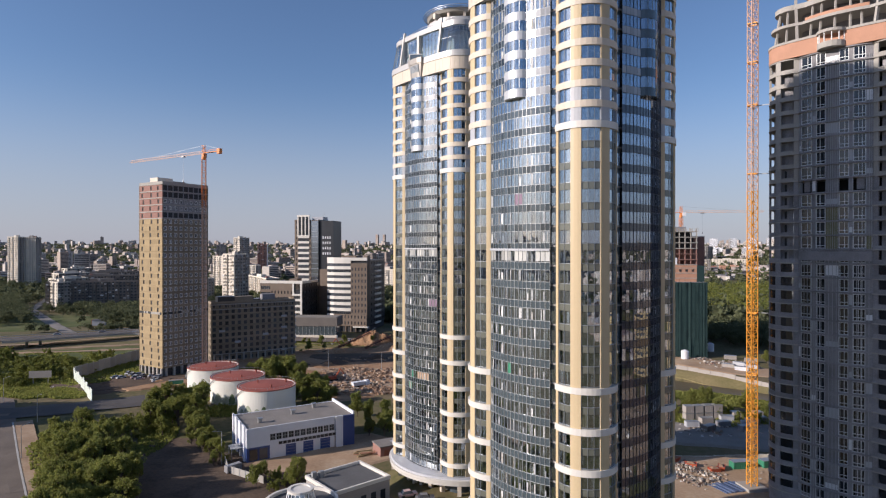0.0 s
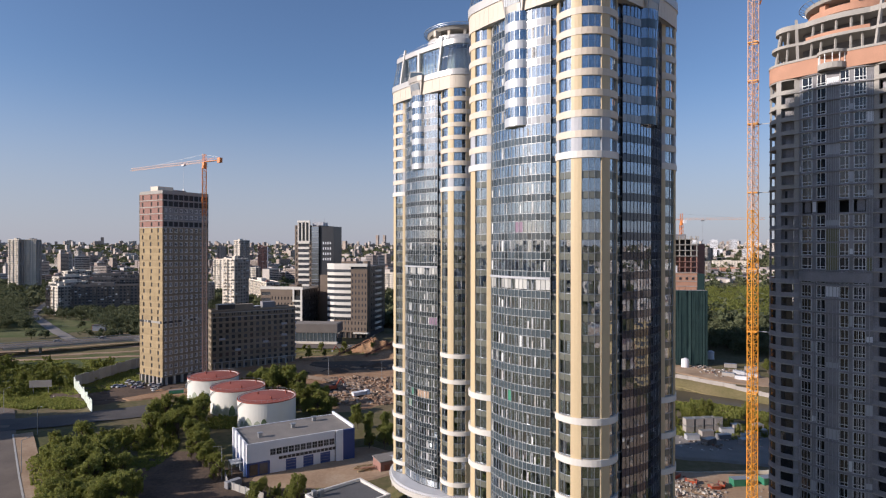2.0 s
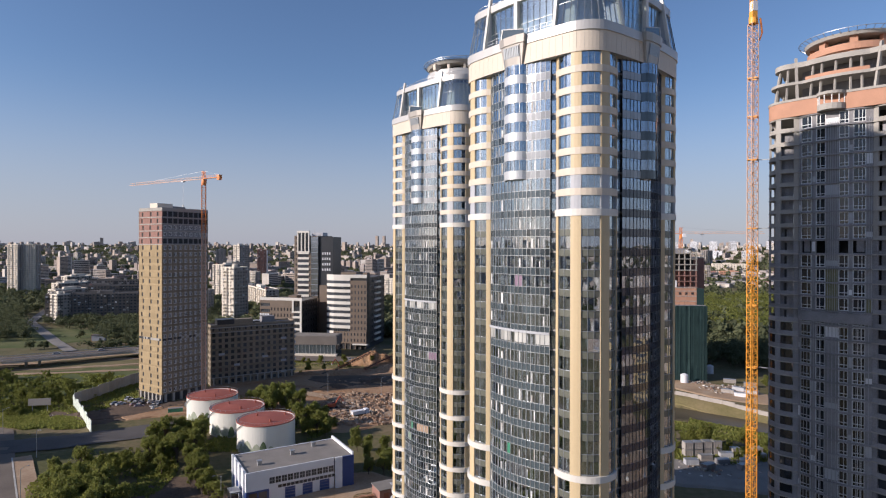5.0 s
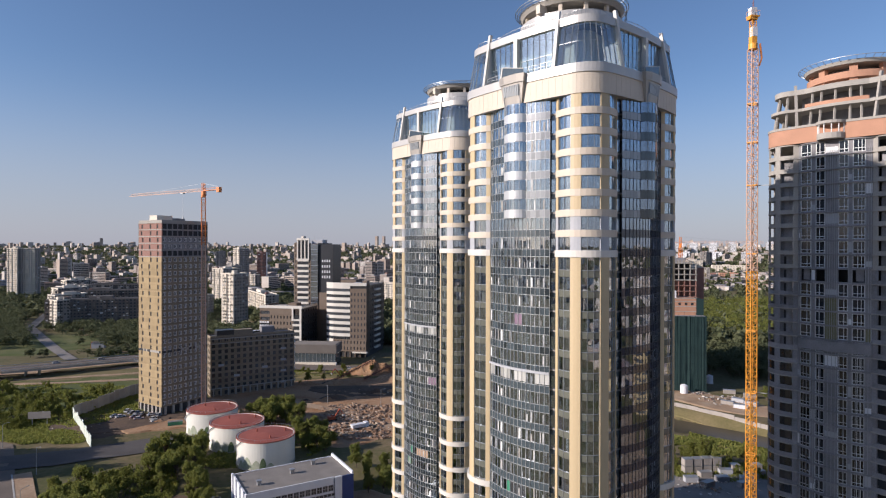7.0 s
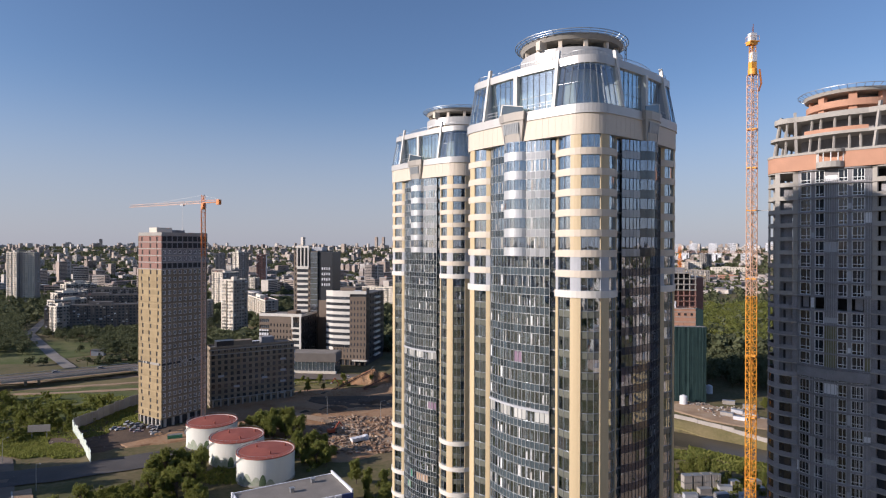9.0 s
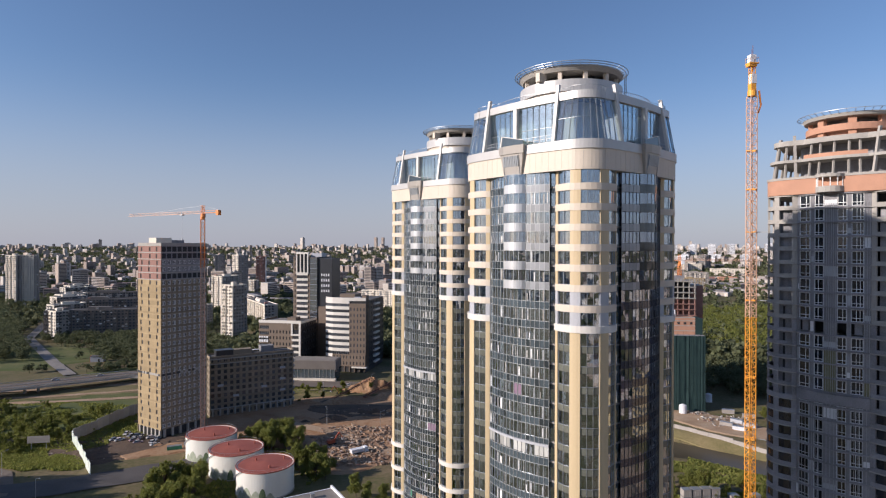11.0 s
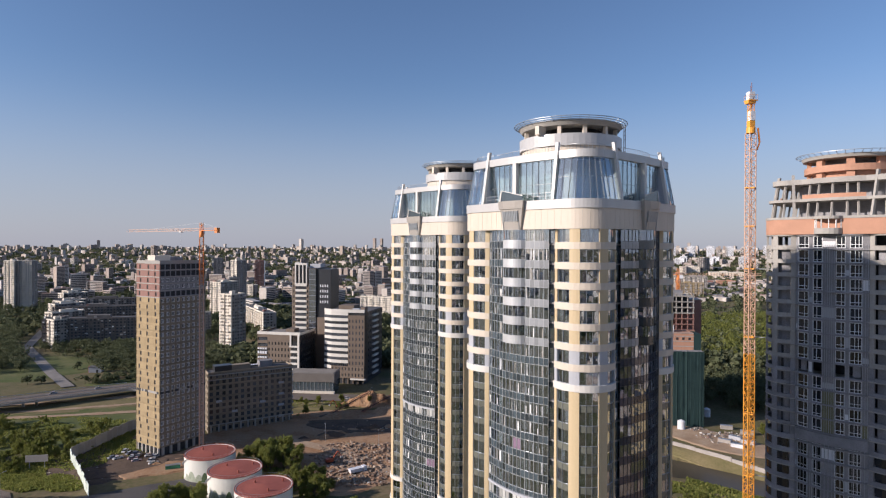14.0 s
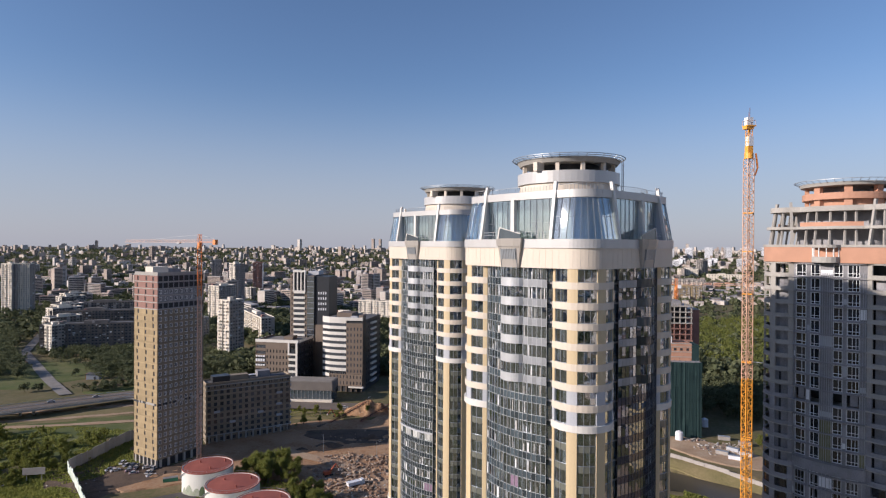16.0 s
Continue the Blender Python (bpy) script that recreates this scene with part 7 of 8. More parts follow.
def inside(x, y, poly):
    ok = False
    for (ax, ay), (bx, by) in zip(poly, poly[1:] + poly[:1]):
        if (ay > y) != (by > y) and x < (bx - ax) * (y - ay) / (by - ay) + ax:
            ok = not ok
    return ok


def grove(poly, count, kinds_in, s0, s1, label, gap=4.0, category="tree", group="trees"):
    xs, ys = [p[0] for p in poly], [p[1] for p in poly]
    made, tries = [], 0
    while len(made) < count and tries < count * 60:
        tries += 1
        x, y = rnd.uniform(min(xs), max(xs)), rnd.uniform(min(ys), max(ys))
        if inside(x, y, poly) and all(math.hypot(x - a, y - b) > gap for a, b in made):
            made.append((x, y))
            tree(rnd.choice(kinds_in), x, y, rnd.uniform(s0, s1), label, category, group)


grove([(-98, 150), (-114, 170), (-121, 184), (-112, 188), (-101, 179), (-88, 162), (-76, 146), (-66, 120), (-82, 114)], 62, (0, 1, 2, 4), 0.68, 1.02, "dense leafy green tree in a grove", 3.6)
grove([(-121, 190), (-112, 214), (-98, 206), (-93, 192), (-99, 184), (-110, 191)], 46, (3, 5), 0.35, 0.72, "low yellow-green shrub beside the grove", 2.2, "bush", "grove shrubs")
grove([(-100, 200), (-107, 221), (-96, 229), (-85, 214), (-83, 192), (-91, 190)], 20, (0, 2, 1), 0.72, 1.0, "leafy tree beside the tanks", 4.2)
grove([(-84, 198), (-79, 197), (-72, 183), (-77, 181)], 12, (2,), 0.5, 0.66, "slender young tree along the fence", 1.8)
grove([(-77, 181), (-72, 183), (-60, 166), (-63, 163)], 18, (2, 2, 3), 0.36, 0.54, "low sunlit sapling along the fence", 1.4)
grove([(-92, 262), (-78, 278), (-63, 272), (-64, 258), (-80, 256)], 16, (0, 1, 4), 0.75, 1.05, "leafy tree behind the tanks", 4.5)
grove([(-61, 246), (-46, 248), (-40, 230), (-56, 228)], 12, (0, 1, 3), 0.65, 0.95, "small leafy tree by the site", 4.0)
grove([(-32, 214), (-14, 206), (-14, 186), (-24, 190)], 12, (0, 1, 3), 0.55, 0.85, "small leafy tree by the workshop", 3.4)
grove([(-50, 158), (-36, 156), (-34, 148), (-48, 146)], 7, (1, 3), 0.55, 0.8, "bushy tree by the pavilion", 2.8)
grove([(-255, 330), (-180, 322), (-165, 290), (-180, 252), (-250, 262), (-280, 300)], 130, (5, 3, 3), 0.4, 1.25, "small tree or shrub in the meadow", 3.2, "bush", "meadow shrubs")
grove([(86, 226), (118, 214), (122, 196), (100, 208), (80, 214)], 20, (1, 3, 5), 0.6, 1.0, "leafy tree on the river bank", 3.8)


def wood(poly, count, s0, s1, label, seed, gap=5.0, leaves="leaf"):
    """Trees too far off to be told apart, as one piece of woodland."""
    g = random.Random(seed)
    b = Build()
    xs, ys = [p[0] for p in poly], [p[1] for p in poly]
    made, tries = [], 0
    while len(made) < count and tries < count * 60:
        tries += 1
        x, y = g.uniform(min(xs), max(xs)), g.uniform(min(ys), max(ys))
        if not inside(x, y, poly) or seg_dist(x, y, PARK_PATH) < 10 or any(math.hypot(x - a, y - d) < gap for a, d in made):
            continue
        made.append((x, y))
        z, s = height(x, y), g.uniform(s0, s1)
        b.disc(0.25, z - 0.3, z + s * 0.4, 6, x, y, 0.15)
        lobes = [(g.gauss(0, 0.24) * s, g.gauss(0, 0.24) * s, s * g.uniform(0.38, 0.85), s * g.uniform(0.14, 0.26)) for _ in range(9)]
        for lx, ly, lz, lr in lobes:
            for _ in range(34):
                d = Vector((g.gauss(0, 1), g.gauss(0, 1), g.gauss(0, 1))).normalized() * lr * g.uniform(0.7, 1.05)
                p = Vector((x + lx, y + ly, z + lz)) + d
                u = Vector((g.gauss(0, 1), g.gauss(0, 1), g.gauss(0, 0.6))).normalized() * g.uniform(0.35, 0.75)
                v = u.cross(Vector((g.gauss(0, 1), g.gauss(0, 1), g.gauss(0, 1)))).normalized() * g.uniform(0.3, 0.6)
                b.face(p - u, p - v, p + u, p + v)
    solid("woodland", b, M[leaves], label, "woods", kind="stuff")


wood([(205, 512), (282, 500), (320, 560), (440, 770), (330, 780), (238, 620)], 260, 10, 16, "dense leafy wood across the river", 51)
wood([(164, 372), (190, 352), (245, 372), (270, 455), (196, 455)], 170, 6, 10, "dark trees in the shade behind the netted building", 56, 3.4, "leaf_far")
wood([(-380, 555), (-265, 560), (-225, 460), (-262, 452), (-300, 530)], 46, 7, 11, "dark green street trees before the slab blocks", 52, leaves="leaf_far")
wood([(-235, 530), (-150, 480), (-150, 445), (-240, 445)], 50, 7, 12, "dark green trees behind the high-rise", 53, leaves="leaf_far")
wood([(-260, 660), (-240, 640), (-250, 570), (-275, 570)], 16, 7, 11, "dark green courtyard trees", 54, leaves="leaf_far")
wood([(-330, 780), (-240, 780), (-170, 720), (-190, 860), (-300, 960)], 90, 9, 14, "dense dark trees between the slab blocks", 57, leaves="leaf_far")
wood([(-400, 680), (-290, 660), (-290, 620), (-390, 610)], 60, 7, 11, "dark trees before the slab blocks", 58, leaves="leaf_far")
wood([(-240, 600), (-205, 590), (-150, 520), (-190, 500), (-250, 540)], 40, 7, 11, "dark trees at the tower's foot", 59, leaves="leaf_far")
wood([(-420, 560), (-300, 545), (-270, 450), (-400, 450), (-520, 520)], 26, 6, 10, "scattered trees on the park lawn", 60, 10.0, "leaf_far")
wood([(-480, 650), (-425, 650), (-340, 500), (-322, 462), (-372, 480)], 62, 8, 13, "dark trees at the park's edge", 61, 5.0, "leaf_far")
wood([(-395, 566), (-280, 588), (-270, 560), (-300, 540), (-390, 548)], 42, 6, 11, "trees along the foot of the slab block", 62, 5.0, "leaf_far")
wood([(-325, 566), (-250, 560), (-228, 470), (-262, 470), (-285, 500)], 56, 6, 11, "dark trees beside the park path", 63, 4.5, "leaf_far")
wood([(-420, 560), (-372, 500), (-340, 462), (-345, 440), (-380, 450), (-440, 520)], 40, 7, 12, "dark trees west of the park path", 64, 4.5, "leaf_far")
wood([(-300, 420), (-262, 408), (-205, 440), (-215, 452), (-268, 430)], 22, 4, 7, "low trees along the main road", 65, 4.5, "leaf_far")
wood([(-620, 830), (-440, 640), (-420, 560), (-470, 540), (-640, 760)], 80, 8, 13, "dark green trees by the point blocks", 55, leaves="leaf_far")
# Poplars outside the view, added only to throw shade over the side road.
grove([(-206, 186), (-178, 193), (-186, 214), (-214, 214)], 34, (2,), 1.5, 1.9, "unseen tall poplar added to shade the side road", 3.6)
grove([(164, 306), (186, 284), (202, 292), (180, 318)], 14, (1, 3), 0.5, 0.9, "tree by the river", 5)
grove([(-130, 330), (-126, 318), (-30, 372), (-90, 376)], 20, (3, 1), 0.35, 0.7, "low shrub on the verge", 3, "bush", "verge shrubs")
grove([(-60, 100), (-20, 100), (-10, 60), (-70, 40)], 16, (0, 1, 4), 0.8, 1.1, "leafy green tree on the slope", 5)


# ---- town and woods far off ----
def free(x, y):
    """Keeps the town off the river, the near ground and the camera."""
    r = math.hypot(x, y)
    if r < 260 or (r < 1300 and seg_dist(x, y, RIVER) < 45):
        return False
    if y > -60 and abs(x) < y * 0.80 + 70 and y < 560:
        return False
    if x < 0 and -420 < y < 480 and x > -760:        # open sunny side
        return False
    if 0 < y and x < -0.5 * y and r < 1150:
        return False
    if x < 60 and x > -0.62 * y - 60 and 0 < y < 900:
        return False
    if 0 < y < 1050 and y * 0.36 < x < y * 0.60:
        return False
    return True


walls_b, roofs_b, wins_b = Build(), Build(), Build()
tg = random.Random(11)
count = 0
while count < 7400:
    ang = tg.uniform(0, math.tau)
    r = 240 + 4300 * tg.random() ** 1.15
    ahead = math.sin(ang) > 0.75
    x, y = r * math.cos(ang), r * math.sin(ang)
    if not free(x, y) or (not ahead and tg.random() < 0.72):
        continue
    kind = tg.random()
    if kind < 0.42:
        w, d, f = tg.uniform(16, 46), tg.uniform(10, 14), tg.choice((3, 4, 5, 5, 5, 9))
    elif kind < 0.485:
        w, d, f = tg.uniform(14, 24), tg.uniform(13, 17), tg.choice((5, 7, 9, 9) if r > 1800 else (9, 9, 12, 16))
    elif kind < 0.497 and r > 2400:
        w, d, f = tg.uniform(18, 26), tg.uniform(18, 22), tg.choice((16, 20, 25))
    else:
        w, d, f = tg.uniform(10, 40), tg.uniform(9, 24), tg.choice((1, 1, 2, 2, 3))
    if r > 1700:
        w *= 0.78
    if 0 < y < 1850 and y * 0.36 < x < y * 0.60:
        f = min(f, 2)
    h = f * 3.0 + 1
    rot = tg.choice((-28, 62, -24, 60, -58, 30, 66)) + tg.uniform(-5, 5)
    z = height(x, y)
    walls_b.box(x, y, z - 3, w, d, h + 3, rot)
    roofs_b.box(x, y, z + h, w + 0.3, d + 0.3, 0.5, rot)
    if tg.random() < 0.6 and f > 4:
        roofs_b.box(x + tg.uniform(-4, 4), y, z + h + 0.5, 6, 5, 2.5, rot)
    if ahead and ((r < 2300 and f > 2) or (r < 3600 and f > 8)):
        c, s = math.cos(radians(rot)), math.sin(radians(rot))
        for fl in range(f):
            zz = z + fl * 3.0 + 1.2
            if r < 900:
                n = max(2, round(w / 3.4))
                for q in range(n):
                    u = -w / 2 + w * (q + 0.5) / n
                    wins_b.box(x + u * c + (d / 2) * s, y + u * s - (d / 2) * c, zz, 1.7, 0.16, 1.5, rot)
            else:
                wins_b.box(x + (d / 2) * s, y - (d / 2) * c, zz, w - 2, 0.2, 1.4, rot)
            sgn = 1 if x < 0 else -1
            wins_b.box(x + sgn * (w / 2) * c, y + sgn * (w / 2) * s, zz, 0.16, d - 3, 1.4, rot)
    count += 1
solid("distant_town", walls_b, M["town"], "distant town of pale and brown slab blocks", "town", kind="stuff")
solid("distant_roofs", roofs_b, M["town_roof"], "grey flat roofs of the distant town", "town", kind="stuff")
solid("distant_windows", wins_b, M["farglass"], "dark window rows of the distant town", "town", kind="stuff")

wd = Build()
wg = random.Random(12)
for _ in range(31000):
    ang = wg.uniform(0, math.tau) if wg.random() < 0.25 else wg.uniform(radians(52), radians(128))
    r = 480 + 3500 * wg.random() ** 1.4
    x, y = r * math.cos(ang), r * math.sin(ang)
    if noise.noise((x / 170, y / 170, 7.0)) < -0.3 or (x < -200 and y < 660) or (780 < y < 1750 and y * 0.34 < x < y * 0.62 and wg.random() < 0.72) or (y < 470 and y > 0) or (r < 1300 and seg_dist(x, y, RIVER) < 16):
        continue
    z, s = height(x, y), wg.uniform(7, 13)
    big = s * (0.20 if r < 1200 else 0.32)
    for q in range(30 if r < 1200 else 12):
        d = Vector((wg.gauss(0, 1), wg.gauss(0, 1), wg.gauss(0, 1))).normalized()
        p = Vector((x, y, z + s * 0.55)) + Vector((d.x * s * 0.48, d.y * s * 0.48, d.z * s * 0.45)) * wg.uniform(0.6, 1)
        u = Vector((wg.gauss(0, 1), wg.gauss(0, 1), wg.gauss(0, 0.6))).normalized() * big
        v = u.cross(Vector((wg.gauss(0, 1), wg.gauss(0, 1), wg.gauss(0, 1)))).normalized() * big * 0.8
        wd.face(p - u, p - v, p + u, p + v)
solid("far_woods", wd, M["leaf_far"], "dark green trees between the distant houses", "woods", kind="stuff")


# ---- site clutter ----
def stones(name, cx, cy, rx, ry, n, s0, s1, label, seed, hill=0.0, material="rubble"):
    g = random.Random(seed)
    b = Build()
    for _ in range(n):
        a, q = g.uniform(0, math.tau), math.sqrt(g.random())
        x, y = cx + rx * q * math.cos(a), cy + ry * q * math.sin(a)
        if noise.noise((x / 5, y / 5, seed * 1.7)) < -0.12:
            continue
        s = s0 + (s1 - s0) * g.random() ** 1.8
        z = height(x, y) + hill * (1 - q) * g.random()
        w, d, h, rot = s * g.uniform(0.6, 1.6), s * g.uniform(0.5, 1.0), s * g.uniform(0.25, 0.7), g.uniform(0, 360)
        c, si = math.cos(radians(rot)), math.sin(radians(rot))
        pts = []
        for zz in (-0.15, h):
            for ux, uy in ((-1, -1), (1, -1), (1, 1), (-1, 1)):
                jx, jy = ux * w / 2 * g.uniform(0.6, 1), uy * d / 2 * g.uniform(0.6, 1)
                pts.append((x + jx * c - jy * si, y + jx * si + jy * c, z + zz * g.uniform(0.75, 1.1)))
        b.hexa(pts)
    solid(name, b, M[material], label, "rubble", kind="stuff")


def mound(cx, cy, rx, ry, h, label, seed, material="soil"):
    b = Build()
    n, m = 56, 18
    for j in range(m + 1):
        q = j / m
        for i in range(n if j else 1):
            t = math.tau * i / n
            x = cx + rx * q * math.cos(t) * (1 + 0.25 * noise.noise((math.cos(t) * 2, math.sin(t) * 2, seed)))
            y = cy + ry * q * math.sin(t)
            rough = 0.5 * noise.noise((x / 2.5, y / 2.5, seed)) + 0.16 * h * noise.noise((x / 1.1, y / 1.1, seed))
            b.v.append((x, y, height(x, y) - 0.3 + h * (1 - smooth(0, 1, q)) * (1 + 0.3 * noise.noise((x / 5, y / 5, seed))) + rough * (1 - q)))
    for i in range(n):
        b.f.append((0, 1 + i, 1 + (i + 1) % n))
    for j in range(1, m):
        o = 1 + (j - 1) * n
        for i in range(n):
            k = (i + 1) % n
            b.f.append((o + i, o + n + i, o + n + k, o + k))
    solid("soil_mound", b, M[material], label, "soil heap", "soil heaps")


mound(-42, 369, 24, 10, 8.0, "large reddish heap of dug soil", 1.5)
mound(-30, 352, 15, 8, 4.5, "dark reddish heap of dug soil", 8.5)
mound(-10, 346, 14, 8, 4.0, "brown heap of dug soil", 9.5)
mound(-16, 374, 18, 9, 7.0, "grey-brown heap of dug soil", 2.5)
mound(-62, 340, 12, 8, 3.0, "low heap of dug soil", 3.5)
mound(-158, 258, 6, 4, 1.8, "dark heap of dug soil", 5.5, "dark_shade_soil")
mound(-150, 262, 5, 3, 1.2, "dark heap of dug soil", 6.5, "dark_shade_soil")
mound(-164, 270, 6, 4, 1.5, "dark heap of dug soil", 7.5, "dark_shade_soil")
for i in range(10):
    mound(-70 + (i * 29) % 66, 304 + (i * 17) % 40, 6 + i % 3 * 2, 3 + i % 2 * 2, 1.4 + i % 3 * 0.7, "rough heap of dark dug soil", 40.5 + i, "dark_shade_soil")
for i in range(14):
    mound(-84 + (i * 37) % 80, 296 + (i * 23) % 52, 5 + i % 4 * 2, 3 + i % 3, 1.0 + i % 3 * 0.5, "low rough heap of dug soil", 10.5 + i)
mound(-128, 268, 7, 5, 1.6, "small orange heap of sand", 4.5)
stones("rubble_field", -34, 270, 24, 28, 2600, 0.2, 1.9, "scattered broken concrete and timber", 21, 1.2)
stones("rubble_field", -36, 262, 20, 18, 700, 0.2, 1.3, "pale scrap and broken slabs", 33, 1.0, "debris")
stones("rubble_field", -46, 284, 16, 14, 900, 0.2, 1.7, "scattered broken concrete", 22, 0.9)
stones("rubble_field", -62, 308, 58, 40, 2200, 0.12, 0.7, "clods and small scrap over the dug ground", 31, 0.0)
stones("rubble_field", -152, 262, 20, 14, 500, 0.15, 0.9, "dark clods and scrap inside the hoarding", 32, 0.2, "debris")
stones("rubble_field", 62, 148, 9, 10, 1100, 0.2, 0.95, "heap of white bags, timber and scrap", 23, 1.6, material="debris")
stones("rubble_field", 80, 146, 14, 12, 420, 0.2, 0.8, "scattered site debris", 24, 0.3, material="debris")
stones("rubble_field", 139, 320, 6, 4, 260, 0.4, 1.2, "heap of bags and scrap by the netted building", 25, 1.2, material="debris")
stones("rubble_field", 148, 306, 15, 11, 520, 0.3, 1.6, "scattered materials on the river yard", 26, 0.3, material="debris")
pp = thing("pipe_pile", pose(-23, 173, height(-23, 173), 0, 0, 25), "pile of rusty yellow pipes on bare soil", "pipes")
for q in range(22):
    part("pipe", Build().bar((rnd.uniform(-3.2, -1.0), rnd.uniform(-1.6, 1.6), 0.15 + 0.05 * q), (rnd.uniform(1.0, 3.2), rnd.uniform(-1.6, 1.6), 0.2 + 0.05 * q), 0.28), M["tan" if q % 3 else "brick"], pp)
sh = thing("brick_shed", pose(-15.5, 176, height(-15.5, 176), 0, 0, 28), "small brick shed with a felt roof", "shed")
part("wall", Build().box(0, 0, -0.3, 9, 6, 3.3), M["redbrick"], sh)
part("roof", Build().box(0, 0, 3.0, 9.6, 6.6, 0.25), M["felt"], sh)
part("door", Build().box(-2.5, -3.03, 0, 1.6, 0.08, 2.1), M["rust"], sh)
part("roof_patch", Build().box(1.5, -0.5, 3.25, 3.0, 2.4, 0.06), M["greypanel"], sh)
stones("rubble_field", 92, 196, 18, 9, 340, 0.3, 1.3, "stacked materials in shade", 27, 1.0, material="debris")


def container(x, y, rot, material, label, w=6.0, d=2.4, h=2.5, z=None):
    z = height(x, y) if z is None else z
    t = thing("container", pose(x, y, z, 0, 0, rot), label, "container", "site containers")
    part("body", Build().box(0, 0, 0.15, w, d, h - 0.2), M[material], t)
    part("skids", Build().box(0, -d / 2 + 0.3, 0, w, 0.2, 0.15).box(0, d / 2 - 0.3, 0, w, 0.2, 0.15), M["steel"], t)
    rb = Build()
    n = int(w / 0.6)
    for i in range(n):
        rb.box(-w / 2 + (i + 0.5) * w / n, -d / 2 - 0.03, 0.25, 0.18, 0.06, h - 0.45)
    part("ribs", rb, M[material], t)
    part("roof", Build().box(0, 0, h - 0.05, w + 0.1, d + 0.1, 0.08), M["steel"], t)
    part("door", Build().box(w / 2 + 0.03, 0, 0.3, 0.06, 0.9, 2.0), M["greypanel"], t)
    return t


for x, y, rot, mt, lab in ((91, 205, 8, "blockgrey", "white steel site cabin on the yard"), (99, 207, -4, "greypanel", "grey steel site cabin on the yard"), (106, 203, 5, "blockgrey", "pale steel site cabin on the yard"), (84, 200, 0, "greypanel", "grey steel site container on the yard"),
                           (95, 201, 12, "greyblock", "dark steel site cabin on the yard"), (103, 200, -10, "greypanel", "grey steel site cabin on the yard"), (110, 206, 0, "blockgrey", "pale steel site cabin on the yard"), (88, 196, 30, "dark_shade_block", "dark steel site cabin on the yard"), (100, 196, 20, "greyblock", "dark steel site container in shade"), (144, 299, -40, "blockgrey", "pale site cabin near the river"), (152, 304, -50, "greypanel", "grey site cabin near the river"), (147, 292, -30, "stucco", "white site cabin by the river wall"), (155, 297, -45, "greypanel", "grey site cabin by the river wall"), (162, 312, -20, "blockgrey", "pale site cabin near the river"),
                           (156, 322, -20, "blockgrey", "white site cabin near the river"), (76, 152, 6, "green", "green steel waste container on soil"), (84, 153, 12, "green", "green steel site container on soil"), (-118, 262, 25, "green", "green steel site container on soil"),
                           (-110, 270, 20, "stucco", "white steel site cabin on the yard"), (-104, 274, 30, "stucco", "white steel site cabin on the yard")):
    container(x, y, rot, mt, lab, 4.4 if y < 250 else 6.0, 2.2, 2.2)
for i, (x, y) in enumerate(((86.5, 209), (90, 209.4), (93.5, 209.8), (97, 210), (104, 210.5), (112, 211))):
    for q in range(1 + (i in (0, 1, 2, 3))):
        container(x, y, 4, "blockgrey", "pale steel site cabin in a two-storey row", 3.0, 2.6, 2.6, height(x, y) + 2.65 * q)
lorry = thing("lorry", pose(-36, 258, height(-36, 258), 0, 0, 35), "white tipper lorry on the dug ground", "lorry")
part("cab", Build().prism([(2.4, -1.2), (4.2, -1.2), (4.2, 1.2), (2.4, 1.2)], 0.7, 2.9, [(2.4, -1.15), (3.9, -1.15), (3.9, 1.15), (2.4, 1.15)]), M["stucco"], lorry)
part("tub", Build().prism([(-3.6, -1.1), (2.0, -1.1), (2.0, 1.1), (-3.6, 1.1)], 1.1, 2.6, [(-3.9, -1.3), (2.1, -1.3), (2.1, 1.3), (-3.9, 1.3)]), M["stucco"], lorry)
part("windscreen", Build().box(4.12, 0, 1.8, 0.1, 2.0, 0.8), M["farglass"], lorry)
for x in (-2.6, -1.3, 3.3):
    for y in (-1.05, 1.05):
        part("wheel", Build().box(x, y, 0, 1.0, 0.35, 1.0), M["rubber"], lorry)


def skip(x, y, rot, material="orange"):
    z = height(x, y)
    t = thing("skip", pose(x, y, z, 0, 0, rot) @ Matrix.Scale(0.72, 4), "orange steel waste skip with scrap", "skip", "skips")
    lo = [(-1.4, -1), (1.4, -1), (1.4, 1), (-1.4, 1)]
    hi = [(-2.0, -1.2), (2.0, -1.2), (2.0, 1.2), (-2.0, 1.2)]
    part("tub", Build().prism(lo, 0, 1.7, hi), M[material], t)
    part("rim", Build().box(0, -1.2, 1.65, 4.1, 0.12, 0.15).box(0, 1.2, 1.65, 4.1, 0.12, 0.15), M[material], t)
    part("load", Build().prism([(-1.6, -0.9), (1.5, -1), (1.6, 0.9), (-1.5, 1)], 1.6, 2.2, [(-0.6, -0.4), (0.7, -0.3), (0.5, 0.4), (-0.7, 0.3)]), M["rubble"], t)


for x, y, r in ((68.5, 149.5, 10), (61.5, 157, 40), (64, 153, -20), (71, 151, 60)):
    skip(x, y, r)
for i in range(7):
    t = thing("sheet_stack", pose(64.5 + i * 1.05, 138.6 + 0.25 * i, height(65, 138), 0, 0, 20), "stack of blue roofing sheets", "sheets", "sheet stacks")
    part("roofing_sheet", Build().box(0, 0, 0, 0.85, 5.6, 0.5 + 0.1 * (i % 3)), M["bluesheet"], t)
    part("bearers", Build().box(0, -1.5, -0.1, 0.9, 0.15, 0.12).box(0, 1.5, -0.1, 0.9, 0.15, 0.12), M["bark"], t)
